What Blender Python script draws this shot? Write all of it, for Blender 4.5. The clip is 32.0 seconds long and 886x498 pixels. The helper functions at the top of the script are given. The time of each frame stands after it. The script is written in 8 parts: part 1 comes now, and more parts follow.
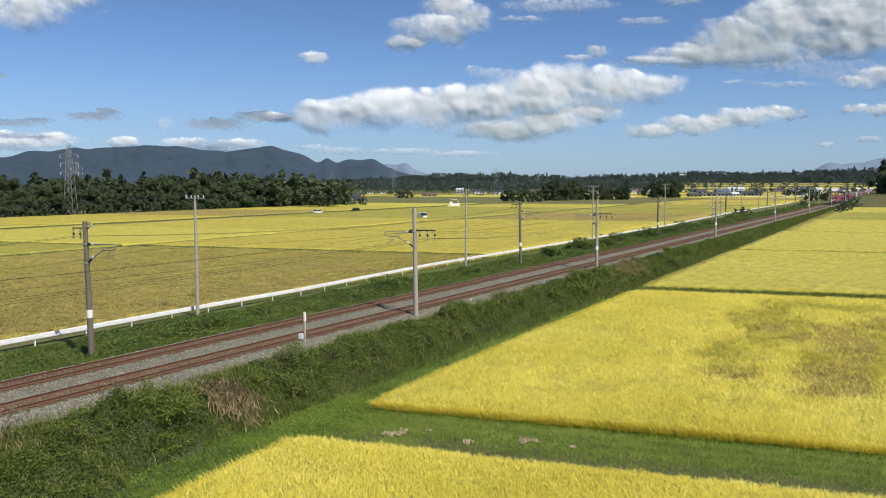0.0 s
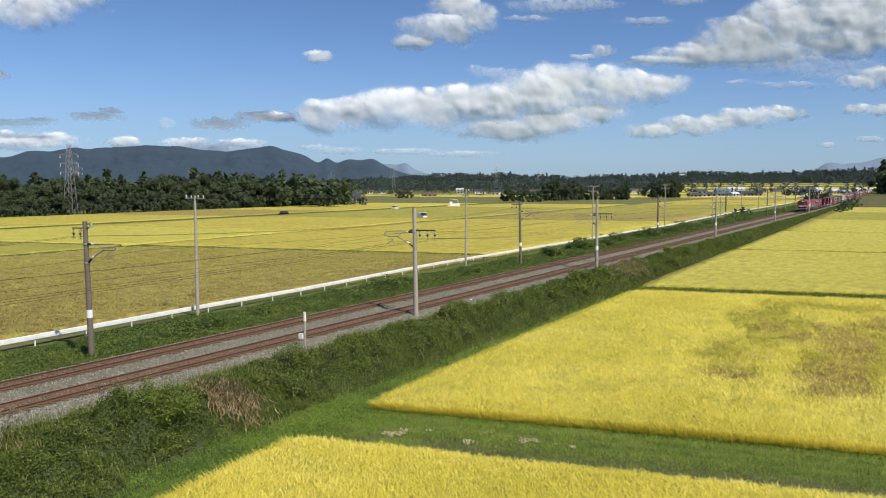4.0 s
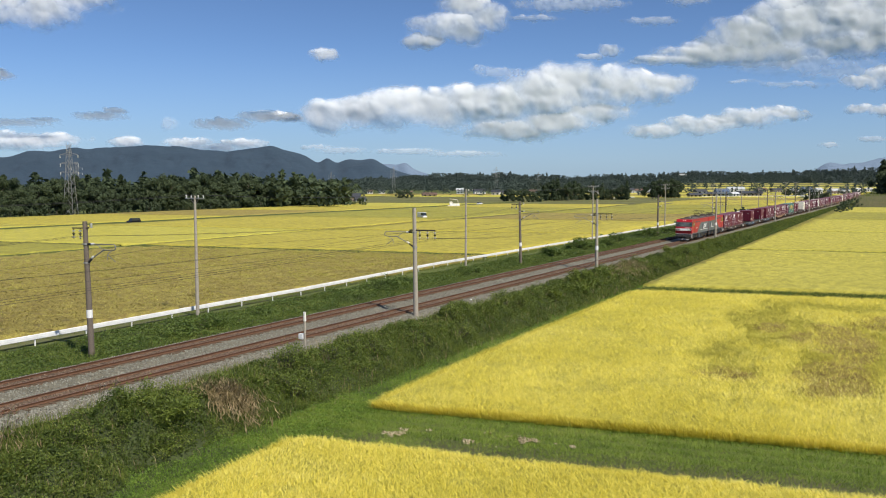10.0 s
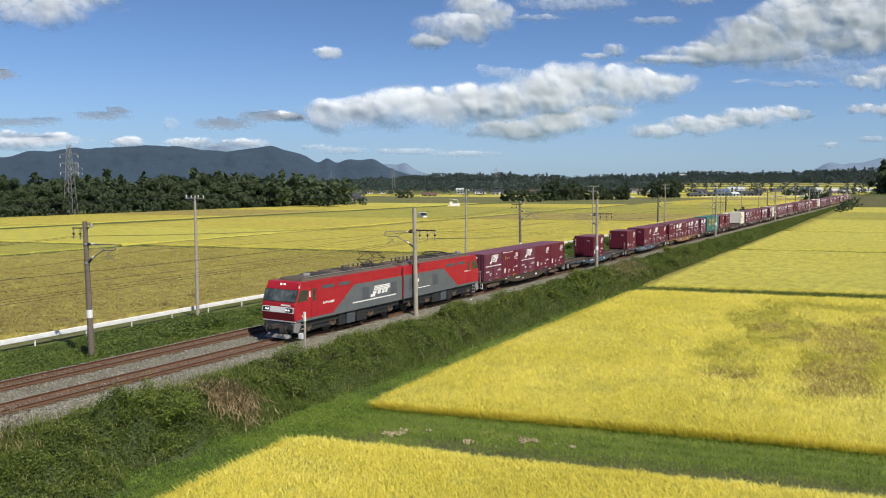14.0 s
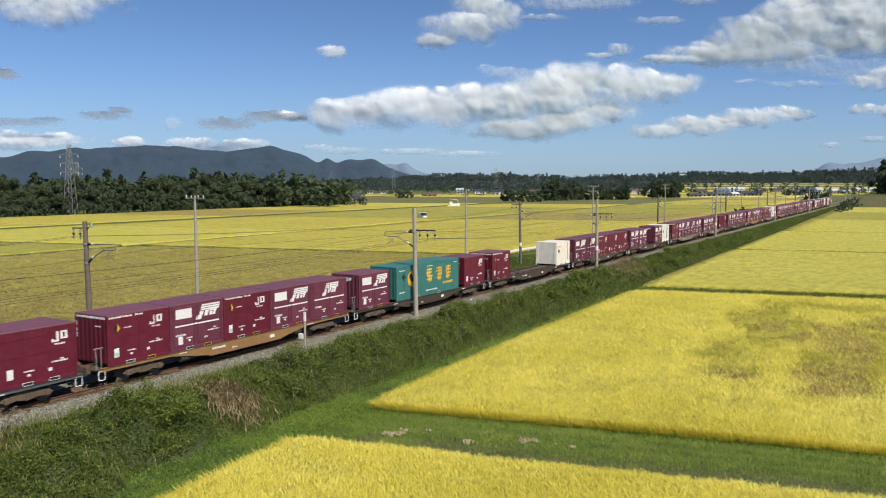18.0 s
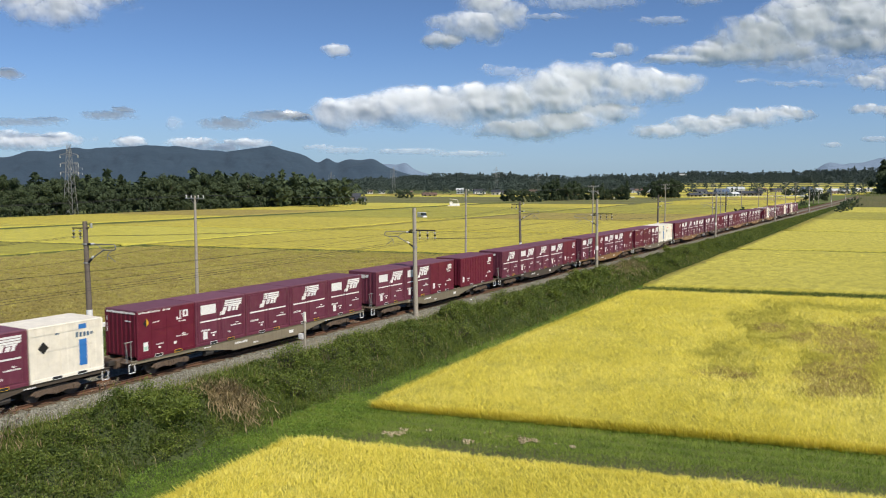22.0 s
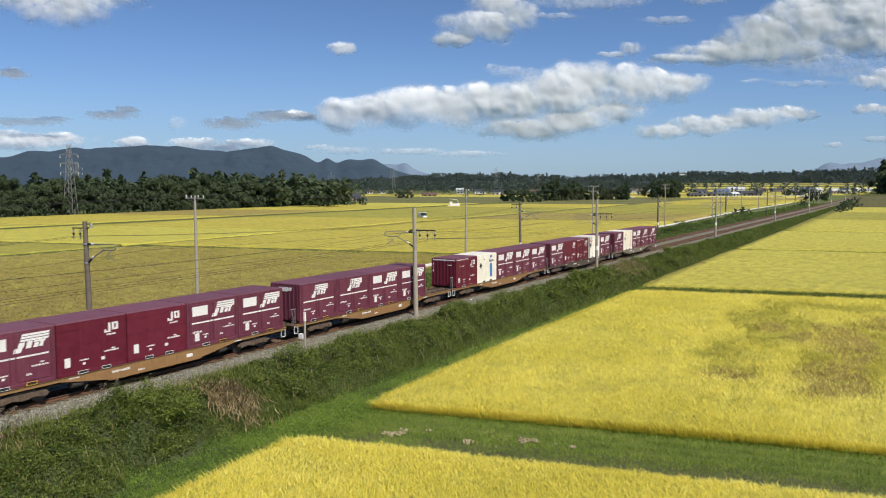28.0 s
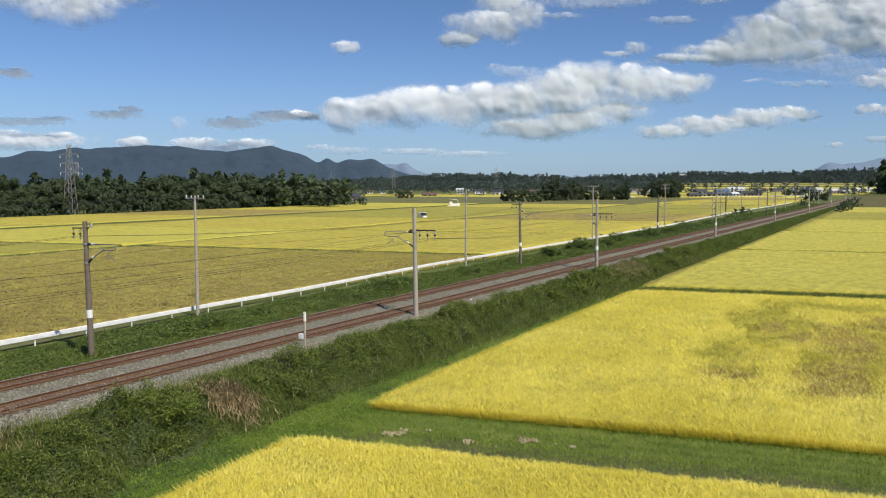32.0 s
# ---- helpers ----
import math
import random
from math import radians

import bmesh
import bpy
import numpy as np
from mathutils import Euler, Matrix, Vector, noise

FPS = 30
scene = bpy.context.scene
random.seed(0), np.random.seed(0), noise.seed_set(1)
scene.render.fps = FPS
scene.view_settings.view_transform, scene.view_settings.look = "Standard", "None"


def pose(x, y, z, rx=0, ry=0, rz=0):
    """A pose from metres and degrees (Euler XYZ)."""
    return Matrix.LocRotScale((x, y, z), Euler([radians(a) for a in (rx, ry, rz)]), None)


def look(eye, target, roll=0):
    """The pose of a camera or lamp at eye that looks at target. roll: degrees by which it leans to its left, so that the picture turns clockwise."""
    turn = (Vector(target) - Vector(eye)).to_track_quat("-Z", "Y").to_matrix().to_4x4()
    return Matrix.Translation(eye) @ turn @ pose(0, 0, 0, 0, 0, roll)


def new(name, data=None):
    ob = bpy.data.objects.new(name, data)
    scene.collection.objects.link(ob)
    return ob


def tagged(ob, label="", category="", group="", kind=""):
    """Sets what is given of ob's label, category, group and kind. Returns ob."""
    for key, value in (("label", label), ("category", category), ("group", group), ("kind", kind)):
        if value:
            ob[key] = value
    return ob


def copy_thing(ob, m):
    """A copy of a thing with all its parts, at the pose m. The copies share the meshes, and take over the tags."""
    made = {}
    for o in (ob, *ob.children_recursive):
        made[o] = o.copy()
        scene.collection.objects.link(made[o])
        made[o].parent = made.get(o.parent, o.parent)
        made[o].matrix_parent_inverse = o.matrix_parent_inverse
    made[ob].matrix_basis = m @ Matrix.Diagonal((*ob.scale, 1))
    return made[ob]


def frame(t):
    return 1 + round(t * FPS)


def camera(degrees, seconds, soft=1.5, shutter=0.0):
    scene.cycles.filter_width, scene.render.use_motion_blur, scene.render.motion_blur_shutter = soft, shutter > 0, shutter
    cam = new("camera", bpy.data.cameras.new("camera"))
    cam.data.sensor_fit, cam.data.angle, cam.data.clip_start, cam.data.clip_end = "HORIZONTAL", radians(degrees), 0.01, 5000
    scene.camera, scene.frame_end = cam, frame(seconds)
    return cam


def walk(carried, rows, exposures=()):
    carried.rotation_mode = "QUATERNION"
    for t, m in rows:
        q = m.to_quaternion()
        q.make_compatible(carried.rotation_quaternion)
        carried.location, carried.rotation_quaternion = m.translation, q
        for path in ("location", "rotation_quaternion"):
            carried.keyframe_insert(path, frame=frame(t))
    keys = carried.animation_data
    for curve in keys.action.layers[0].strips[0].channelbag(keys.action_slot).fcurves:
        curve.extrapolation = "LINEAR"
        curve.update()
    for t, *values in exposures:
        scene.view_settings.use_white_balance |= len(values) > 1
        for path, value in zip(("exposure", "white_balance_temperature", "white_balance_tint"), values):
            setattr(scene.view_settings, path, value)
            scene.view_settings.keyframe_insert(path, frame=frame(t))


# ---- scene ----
cam = camera(58.07, 32.0, soft=1.0, shutter=0.1)
EYE = (34.71, 0.0, 9.79)
walk(cam, [(0.0, pose(*EYE, 85.373, 0, 30.447)), (32.0, pose(*EYE, 85.373, 0, 30.447))], exposures=[(0.0, 0.0), (13.0, 0.0), (19.0, -0.03), (32.0, -0.05)])

# ---- daylight ----
SUN_ELEVATION, SUN_AZIMUTH = radians(47), radians(113)   # azimuth from +y towards +x
sky_world = bpy.data.worlds.new("sky")
scene.world = sky_world
sky_world.use_nodes = True
wn = sky_world.node_tree
wn.nodes.clear()
w_out = wn.nodes.new("ShaderNodeOutputWorld")
w_bg = wn.nodes.new("ShaderNodeBackground")
w_sky = wn.nodes.new("ShaderNodeTexSky")
w_sky.sky_type = "NISHITA"
w_sky.sun_disc = False
w_sky.sun_elevation = SUN_ELEVATION
w_sky.sun_rotation = SUN_AZIMUTH
w_sky.altitude = 200
w_sky.air_density = 0.72
w_sky.dust_density = 0.0
w_sky.ozone_density = 2.0
w_bg.inputs["Strength"].default_value = 0.091
w_tint = wn.nodes.new("ShaderNodeMix")
w_tint.data_type, w_tint.blend_type = "RGBA", "MULTIPLY"
w_tint.inputs[0].default_value = 1.0
w_tint.inputs[7].default_value = (0.80, 0.95, 1.15, 1)
wn.links.new(w_sky.outputs[0], w_tint.inputs[6])
wn.links.new(w_tint.outputs[2], w_bg.inputs[0])
wn.links.new(w_bg.outputs[0], w_out.inputs[0])
sun_lamp = new("sun", bpy.data.lights.new("sun", "SUN"))
sun_lamp.data.energy = 5.25
sun_lamp.data.angle = radians(0.55)
sun_lamp.data.color = (1.0, 0.93, 0.80)
SUN_DIR = Vector((math.sin(SUN_AZIMUTH) * math.cos(SUN_ELEVATION), math.cos(SUN_AZIMUTH) * math.cos(SUN_ELEVATION), math.sin(SUN_ELEVATION)))
sun_lamp.matrix_basis = look((60, -20, 90), Vector((60, -20, 90)) - SUN_DIR)


# ---- materials ----
def material(name, build, rough=0.8, metal=0.0):
    m = bpy.data.materials.new(name)
    m.use_nodes = True
    nt = m.node_tree
    b = nt.nodes["Principled BSDF"]
    b.inputs["Roughness"].default_value = rough
    b.inputs["Metallic"].default_value = metal
    build(nt, b)
    return m


def node(nt, kind, **values):
    n = nt.nodes.new(kind)
    for k, v in values.items():
        n.inputs[k].default_value = v
    return n


def coords(nt, scale=(1, 1, 1), world=False):
    if world:
        src = nt.nodes.new("ShaderNodeNewGeometry").outputs["Position"]
    else:
        src = nt.nodes.new("ShaderNodeTexCoord").outputs["Object"]
    mp = nt.nodes.new("ShaderNodeMapping")
    mp.inputs["Scale"].default_value = scale
    nt.links.new(src, mp.inputs["Vector"])
    return mp.outputs[0]


def noise_of(nt, vec, scale, detail=4.0, rough=0.6, distort=0.0):
    n = node(nt, "ShaderNodeTexNoise", Scale=scale, Detail=detail, Roughness=rough, Distortion=distort)
    nt.links.new(vec, n.inputs["Vector"])
    return n.outputs["Fac"]


def ramp(nt, fac, stops):
    r = nt.nodes.new("ShaderNodeValToRGB")
    els = r.color_ramp.elements
    while len(els) < len(stops):
        els.new(0.5)
    for e, (p, c) in zip(els, stops):
        e.position, e.color = p, (*c, 1)
    nt.links.new(fac, r.inputs[0])
    return r.outputs[0]


def mix(nt, fac, a, b, how="MIX"):
    m = nt.nodes.new("ShaderNodeMix")
    m.data_type, m.blend_type = "RGBA", how
    for val, sock in ((fac, m.inputs[0]), (a, m.inputs[6]), (b, m.inputs[7])):
        if isinstance(val, (int, float)):
            sock.default_value = val
        elif isinstance(val, tuple):
            sock.default_value = (*val, 1)
        else:
            nt.links.new(val, sock)
    return m.outputs[2]


def bump(nt, b, fac, strength, distance=0.02):
    n = node(nt, "ShaderNodeBump", Strength=strength, Distance=distance)
    nt.links.new(fac, n.inputs["Height"])
    nt.links.new(n.outputs[0], b.inputs["Normal"])


def varied(name, dark, light, scale=3.0, fine=40.0, rough=0.8, metal=0.0, bumps=0.3, spread=0.25, world=False, depth=0.02, island=0.0, stretch=(1, 1, 1)):
    """A surface with two scales of variation, and relief; island: how far loose pieces differ."""
    def build(nt, b):
        v = coords(nt, stretch, world)
        big = noise_of(nt, v, scale, 5, 0.65)
        small = noise_of(nt, v, fine, 3, 0.6)
        base = ramp(nt, big, [(0.5 - spread, dark), (0.5 + spread, light)])
        col = mix(nt, 0.35, base, ramp(nt, small, [(0.3, tuple(c * 0.55 for c in dark)), (0.7, tuple(min(1, c * 1.3) for c in light))]))
        if island:
            g = nt.nodes.new("ShaderNodeNewGeometry")
            col = mix(nt, island, col, ramp(nt, g.outputs["Random Per Island"], [(0.0, tuple(c * 0.6 for c in dark)), (1.0, tuple(min(1, c * 1.25) for c in light))]))
        nt.links.new(col, b.inputs["Base Color"])
        if bumps:
            bump(nt, b, small, bumps, depth)
    return material(name, build, rough, metal)


def leafy(name, stops, thin=0.35, rough=0.7, scale=0.12, fine=2.0, single=0.45):
    """Leaves or blades: each loose piece takes its own tone, patches vary over metres, light comes through."""
    def build(nt, b):
        g = nt.nodes.new("ShaderNodeNewGeometry")
        v = coords(nt, (1, 1, 1), True)
        patch = noise_of(nt, v, scale, 4, 0.6)
        small = noise_of(nt, v, fine, 3, 0.6)
        m1 = nt.nodes.new("ShaderNodeMath"); m1.operation = "MULTIPLY_ADD"
        nt.links.new(g.outputs["Random Per Island"], m1.inputs[0]); m1.inputs[1].default_value = single
        nt.links.new(patch, m1.inputs[2])
        m2 = nt.nodes.new("ShaderNodeMath"); m2.operation = "MULTIPLY_ADD"
        nt.links.new(small, m2.inputs[0]); m2.inputs[1].default_value = 0.35
        nt.links.new(m1.outputs[0], m2.inputs[2])
        m3 = nt.nodes.new("ShaderNodeMath"); m3.operation = "MULTIPLY_ADD"
        nt.links.new(m2.outputs[0], m3.inputs[0]); m3.inputs[1].default_value = 1.1; m3.inputs[2].default_value = -0.47 + 0.5 * (0.45 - single)
        col = ramp(nt, m3.outputs[0], stops)
        nt.links.new(col, b.inputs["Base Color"])
        if thin:
            t = nt.nodes.new("ShaderNodeBsdfTranslucent")
            nt.links.new(col, t.inputs["Color"])
            mx = nt.nodes.new("ShaderNodeMixShader")
            mx.inputs[0].default_value = thin
            out = nt.nodes["Material Output"]
            nt.links.new(b.outputs[0], mx.inputs[1]); nt.links.new(t.outputs[0], mx.inputs[2])
            nt.links.new(mx.outputs[0], out.inputs["Surface"])
    return material(name, build, rough)


def paint(name, color, rough=0.5, metal=0.0, wear=0.25, dirt=(0.12, 0.09, 0.07), scale=1.6):
    """Paint with grime streaks, faded patches and faint unevenness."""
    def build(nt, b):
        v = coords(nt)
        big = noise_of(nt, v, scale, 5, 0.7)
        streak = noise_of(nt, coords(nt, (5, 5, 0.35)), 3.0, 4, 0.6)
        fade = mix(nt, ramp(nt, big, [(0.35, (0, 0, 0)), (0.75, (1, 1, 1))]), tuple(c * 0.86 for c in color), tuple(min(1, c * 1.12 + 0.008) for c in color))
        oi = nt.nodes.new("ShaderNodeObjectInfo")
        fade = mix(nt, 0.22, fade, ramp(nt, oi.outputs["Random"], [(0.0, tuple(c * 0.62 for c in color)), (1.0, tuple(min(1, c * 1.35 + 0.01) for c in color))]))
        col = mix(nt, ramp(nt, streak, [(0.52, (0, 0, 0)), (0.8, (wear, wear, wear))]), fade, dirt)
        nt.links.new(col, b.inputs["Base Color"])
        b.inputs["Specular IOR Level"].default_value = 0.25
        bump(nt, b, noise_of(nt, v, 14, 3), 0.08, 0.01)
    return material(name, build, rough, metal)


M = {}
M["ground"] = varied("grassy_ground", (0.06, 0.082, 0.016), (0.15, 0.18, 0.036), 0.35, 6.0, 0.95, 0, 0.6, 0.25, True, 0.05)
M["ballast"] = varied("ballast", (0.10, 0.088, 0.062), (0.225, 0.212, 0.16), 1.1, 22.0, 0.95, 0, 0.9, 0.25, True, 0.05)
M["ballast_rusty"] = varied("rusty_ballast", (0.065, 0.040, 0.022), (0.15, 0.098, 0.058), 1.3, 22.0, 0.95, 0, 0.9, 0.25, True, 0.05)
M["stone"] = varied("crushed_stone", (0.075, 0.07, 0.056), (0.32, 0.315, 0.26), 6.0, 40.0, 0.95, 0, 0.3, 0.3, True, 0.02, 0.55)
M["stone_rusty"] = varied("rust_stained_stone", (0.05, 0.032, 0.02), (0.22, 0.155, 0.11), 6.0, 40.0, 0.95, 0, 0.3, 0.3, True, 0.02, 0.55)
M["rail"] = varied("rusty_rail", (0.085, 0.040, 0.020), (0.17, 0.085, 0.046), 3.0, 30.0, 0.75, 0.2, 0.2)
M["rail_top"] = varied("worn_rail_head", (0.20, 0.12, 0.09), (0.30, 0.21, 0.17), 3.0, 30.0, 0.45, 0.6, 0.1)
M["sleeper"] = varied("stained_concrete", (0.07, 0.044, 0.026), (0.16, 0.105, 0.064), 2.0, 30.0, 0.9)
M["concrete"] = varied("weathered_concrete", (0.25, 0.22, 0.18), (0.42, 0.38, 0.32), 1.2, 25.0, 0.9, 0, 0.25, 0.3)
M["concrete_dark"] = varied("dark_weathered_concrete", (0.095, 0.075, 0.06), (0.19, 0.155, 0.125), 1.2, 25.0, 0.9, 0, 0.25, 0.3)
M["steel"] = varied("galvanised_steel", (0.22, 0.22, 0.22), (0.38, 0.38, 0.37), 4.0, 40.0, 0.5, 0.5, 0.1)
M["dark_steel"] = varied("grimy_dark_steel", (0.022, 0.019, 0.017), (0.07, 0.06, 0.052), 2.0, 20.0, 0.75, 0.2, 0.3)
M["wire"] = varied("dark_wire", (0.02, 0.02, 0.02), (0.05, 0.05, 0.05), 2.0, 20.0, 0.6, 0.4, 0.0)
M["white"] = paint("white_paint", (0.82, 0.82, 0.81), 0.5, 0, 0.12)
M["plain_white"] = varied("white_lettering", (0.70, 0.68, 0.67), (0.84, 0.83, 0.82), 3.0, 20.0, 0.6, 0, 0.0)
M["porcelain"] = varied("white_insulator", (0.62, 0.60, 0.56), (0.8, 0.78, 0.75), 5.0, 30.0, 0.3, 0, 0.0)
M["black"] = varied("black_rubber", (0.012, 0.012, 0.012), (0.03, 0.03, 0.03), 4.0, 30.0, 0.6, 0, 0.1)
M["bark"] = varied("grey_brown_bark", (0.05, 0.04, 0.03), (0.13, 0.11, 0.09), 2.0, 15.0, 0.95)
M["asphalt"] = varied("asphalt", (0.06, 0.06, 0.058), (0.13, 0.128, 0.12), 0.8, 20.0, 0.9, 0, 0.4, 0.25, True)
M["farm_track"] = varied("grass_grown_track", (0.07, 0.085, 0.028), (0.18, 0.175, 0.075), 0.8, 20.0, 0.95, 0, 0.4, 0.25, True)


# ---- mesh helpers ----
def box_into(bm, x0, x1, y0, y1, z0, z1, taper=0.0):
    vs = [bm.verts.new(p) for p in ((x0, y0, z0), (x1, y0, z0), (x1, y1, z0), (x0, y1, z0),
                                    (x0 + taper, y0 + taper, z1), (x1 - taper, y0 + taper, z1), (x1 - taper, y1 - taper, z1), (x0 + taper, y1 - taper, z1))]
    for q in ((3, 2, 1, 0), (4, 5, 6, 7), (0, 1, 5, 4), (1, 2, 6, 5), (2, 3, 7, 6), (3, 0, 4, 7)):
        bm.faces.new([vs[i] for i in q])
    return vs


def tube_into(bm, a, b, r0, r1=None, sides=8, caps=True):
    a, b = Vector(a), Vector(b)
    r1 = r0 if r1 is None else r1
    q = (b - a).to_track_quat("Z", "Y")
    rings = []
    for p, r in ((a, r0), (b, r1)):
        rings.append([bm.verts.new(p + q @ Vector((r * math.cos(k * math.tau / sides), r * math.sin(k * math.tau / sides), 0))) for k in range(sides)])
    for k in range(sides):
        bm.faces.new([rings[0][k], rings[0][(k + 1) % sides], rings[1][(k + 1) % sides], rings[1][k]])
    if caps:
        bm.faces.new(rings[0][::-1])
        bm.faces.new(rings[1])


def prism_into(bm, outline, lo, hi, axis="x"):
    """A flat outline of (a, b) drawn out from lo to hi along an axis."""
    def at(p, c):
        return (c, p[0], p[1]) if axis == "x" else ((p[0], c, p[1]) if axis == "y" else (p[0], p[1], c))
    v0 = [bm.verts.new(at(p, lo)) for p in outline]
    v1 = [bm.verts.new(at(p, hi)) for p in outline]
    n = len(outline)
    for k in range(n):
        bm.faces.new([v0[k], v0[(k + 1) % n], v1[(k + 1) % n], v1[k]])
    bm.faces.new(v0[::-1])
    bm.faces.new(v1)


def finish(bm, name, mat, bevel=0.0, smooth=False):
    bmesh.ops.recalc_face_normals(bm, faces=bm.faces)
    if bevel:
        bmesh.ops.bevel(bm, geom=[e for e in bm.edges if e.calc_face_angle(0) > 0.6], offset=bevel, segments=1, affect="EDGES", clamp_overlap=True)
    me = bpy.data.meshes.new(name)
    bm.to_mesh(me)
    bm.free()
    me.materials.append(mat)
    if smooth:
        me.shade_smooth()
    return me


def part(name, bm, mat, parent, label="", bevel=0.0, smooth=False):
    ob = new(name, finish(bm, name, mat, bevel, smooth))
    ob.parent = parent
    if label:
        ob["label"] = label
    return ob


def piece(name, mesh, parent, m=None):
    ob = new(name, mesh)
    ob.parent = parent
    if m is not None:
        ob.matrix_basis = m
    return ob


def thing(name, m, label, category, group="", kind=""):
    ob = new(name)
    ob.empty_display_size = 0.2
    ob.matrix_basis = m
    return tagged(ob, label, category, group, kind)


def raw_mesh(name, verts, faces, mat, smooth=False, nside=4):
    """A mesh straight from arrays; faces all have nside corners."""
    me = bpy.data.meshes.new(name)
    verts = np.asarray(verts, dtype=np.float32).reshape(-1, 3)
    faces = np.asarray(faces, dtype=np.int32).reshape(-1, nside)
    me.vertices.add(len(verts)); me.vertices.foreach_set("co", verts.ravel())
    me.loops.add(faces.size); me.loops.foreach_set("vertex_index", faces.ravel())
    me.polygons.add(len(faces)); me.polygons.foreach_set("loop_start", np.arange(len(faces), dtype=np.int32) * nside)
    me.update(calc_edges=True)
    me.materials.append(mat)
    if smooth:
        me.shade_smooth()
    return me


def wave(x, y, seed=0, size=10.0, octaves=4):
    """Smooth value noise on arrays, about -1 to 1."""
    x, y = np.asarray(x, float) / size, np.asarray(y, float) / size
    total, amp, norm = 0.0, 1.0, 0.0
    for o in range(octaves):
        ix, iy = np.floor(x).astype(np.int64), np.floor(y).astype(np.int64)
        fx, fy = x - ix, y - iy
        fx, fy = fx * fx * (3 - 2 * fx), fy * fy * (3 - 2 * fy)

        def h(a, b):
            n = (a * 374761393 + b * 668265263 + (seed + o) * 144665) & 0x7FFFFFFF
            n = ((n ^ (n >> 13)) * 1274126177) & 0x7FFFFFFF
            return ((n ^ (n >> 16)) & 0xFFFF) / 32767.5 - 1
        total = total + amp * ((h(ix, iy) * (1 - fx) + h(ix + 1, iy) * fx) * (1 - fy) + (h(ix, iy + 1) * (1 - fx) + h(ix + 1, iy + 1) * fx) * fy)
        norm += amp
        amp *= 0.5
        x, y = x * 2.03 + 17.1, y * 2.03 + 5.7
    return total / norm


# ---- plan: x across the line, y along it, rail heads of the near track at z = 0 by the camera ----
def soft(v, r):
    return (np.sqrt(v * v + r * r) + v) / 2


def track_x(y):
    y = np.asarray(y, float)
    return 0.30 + 0.0142 * (soft(y - 75.0, 40.0) - soft(y - 400.0, 40.0))


def track_z(y):
    y = np.asarray(y, float)
    return 0.0034 * (soft(y - 75.0, 40.0) - soft(y - 620.0, 60.0)) - 0.02


SKEW = 0.23          # field edges cross the line at this slant
FIELD_R, FIELD_L = -2.0, -1.8
TRACK_GAP = -3.9     # far track's middle from the near one's
ROAD_X = -17.6       # guard rail


def ground_z(x, y):
    x, y = np.asarray(x, float), np.asarray(y, float)
    d = x - track_x(y)
    zt = track_z(y)
    near = np.interp(d, [-22.0, -19.0, -15.4, -14.4, -9.5, -7.2, -6.2, 2.3, 3.2, 7.6, 9.4], [FIELD_L, -1.15, -1.1, -1.15, -1.0, -0.75, -0.5, -0.5, -0.62, -1.95, FIELD_R])
    return near + zt


# ---- ground ----
def steps(*spans):
    """Rows of coordinates: (start, end, step) after one another."""
    return np.unique(np.concatenate([np.arange(a, b, s) for a, b, s in spans]).round(3))


def grid_mesh(name, X, Y, Z, mat, smooth=True):
    ny, nx = X.shape
    i = np.arange(ny * nx).reshape(ny, nx)
    f = np.stack([i[:-1, :-1], i[:-1, 1:], i[1:, 1:], i[1:, :-1]], -1).reshape(-1, 4)
    return raw_mesh(name, np.stack([X, Y, Z], -1), f, mat, smooth)


gx = steps((-3000, -400, 200), (-400, -40, 12), (-40, -24, 2), (-24, 16, 0.5), (16, 60, 3), (60, 400, 20), (400, 3001, 200))
gy = steps((-300, -20, 20), (-20, 130, 1.0), (130, 400, 5), (400, 900, 20), (900, 4801, 150))
X, Y = np.meshgrid(gx, gy)
near_line = np.exp(-((X - track_x(Y)) / 26.0) ** 2)
Z = ground_z(X, Y) + 0.10 * wave(X, Y, 3, 3.0) * near_line * (np.abs(X - track_x(Y) + 2) > 5.5)
ground = tagged(new("ground", grid_mesh("ground", X, Y, Z, M["ground"])), "green grassy plain between the rice fields", "ground", kind="structure")

# ---- tracks ----
def sweep(name, profile, ys, dx, dz, mat, smooth=False):
    """A section of (x, z) drawn along the line of the track."""
    ys = np.asarray(ys, float)
    px, pz = np.array([p[0] for p in profile]), np.array([p[1] for p in profile])
    X = track_x(ys)[:, None] + dx + px[None, :]
    Z = track_z(ys)[:, None] + dz + pz[None, :]
    Y = np.repeat(ys[:, None], len(px), 1)
    return grid_mesh(name, X, Y, Z, mat, smooth)


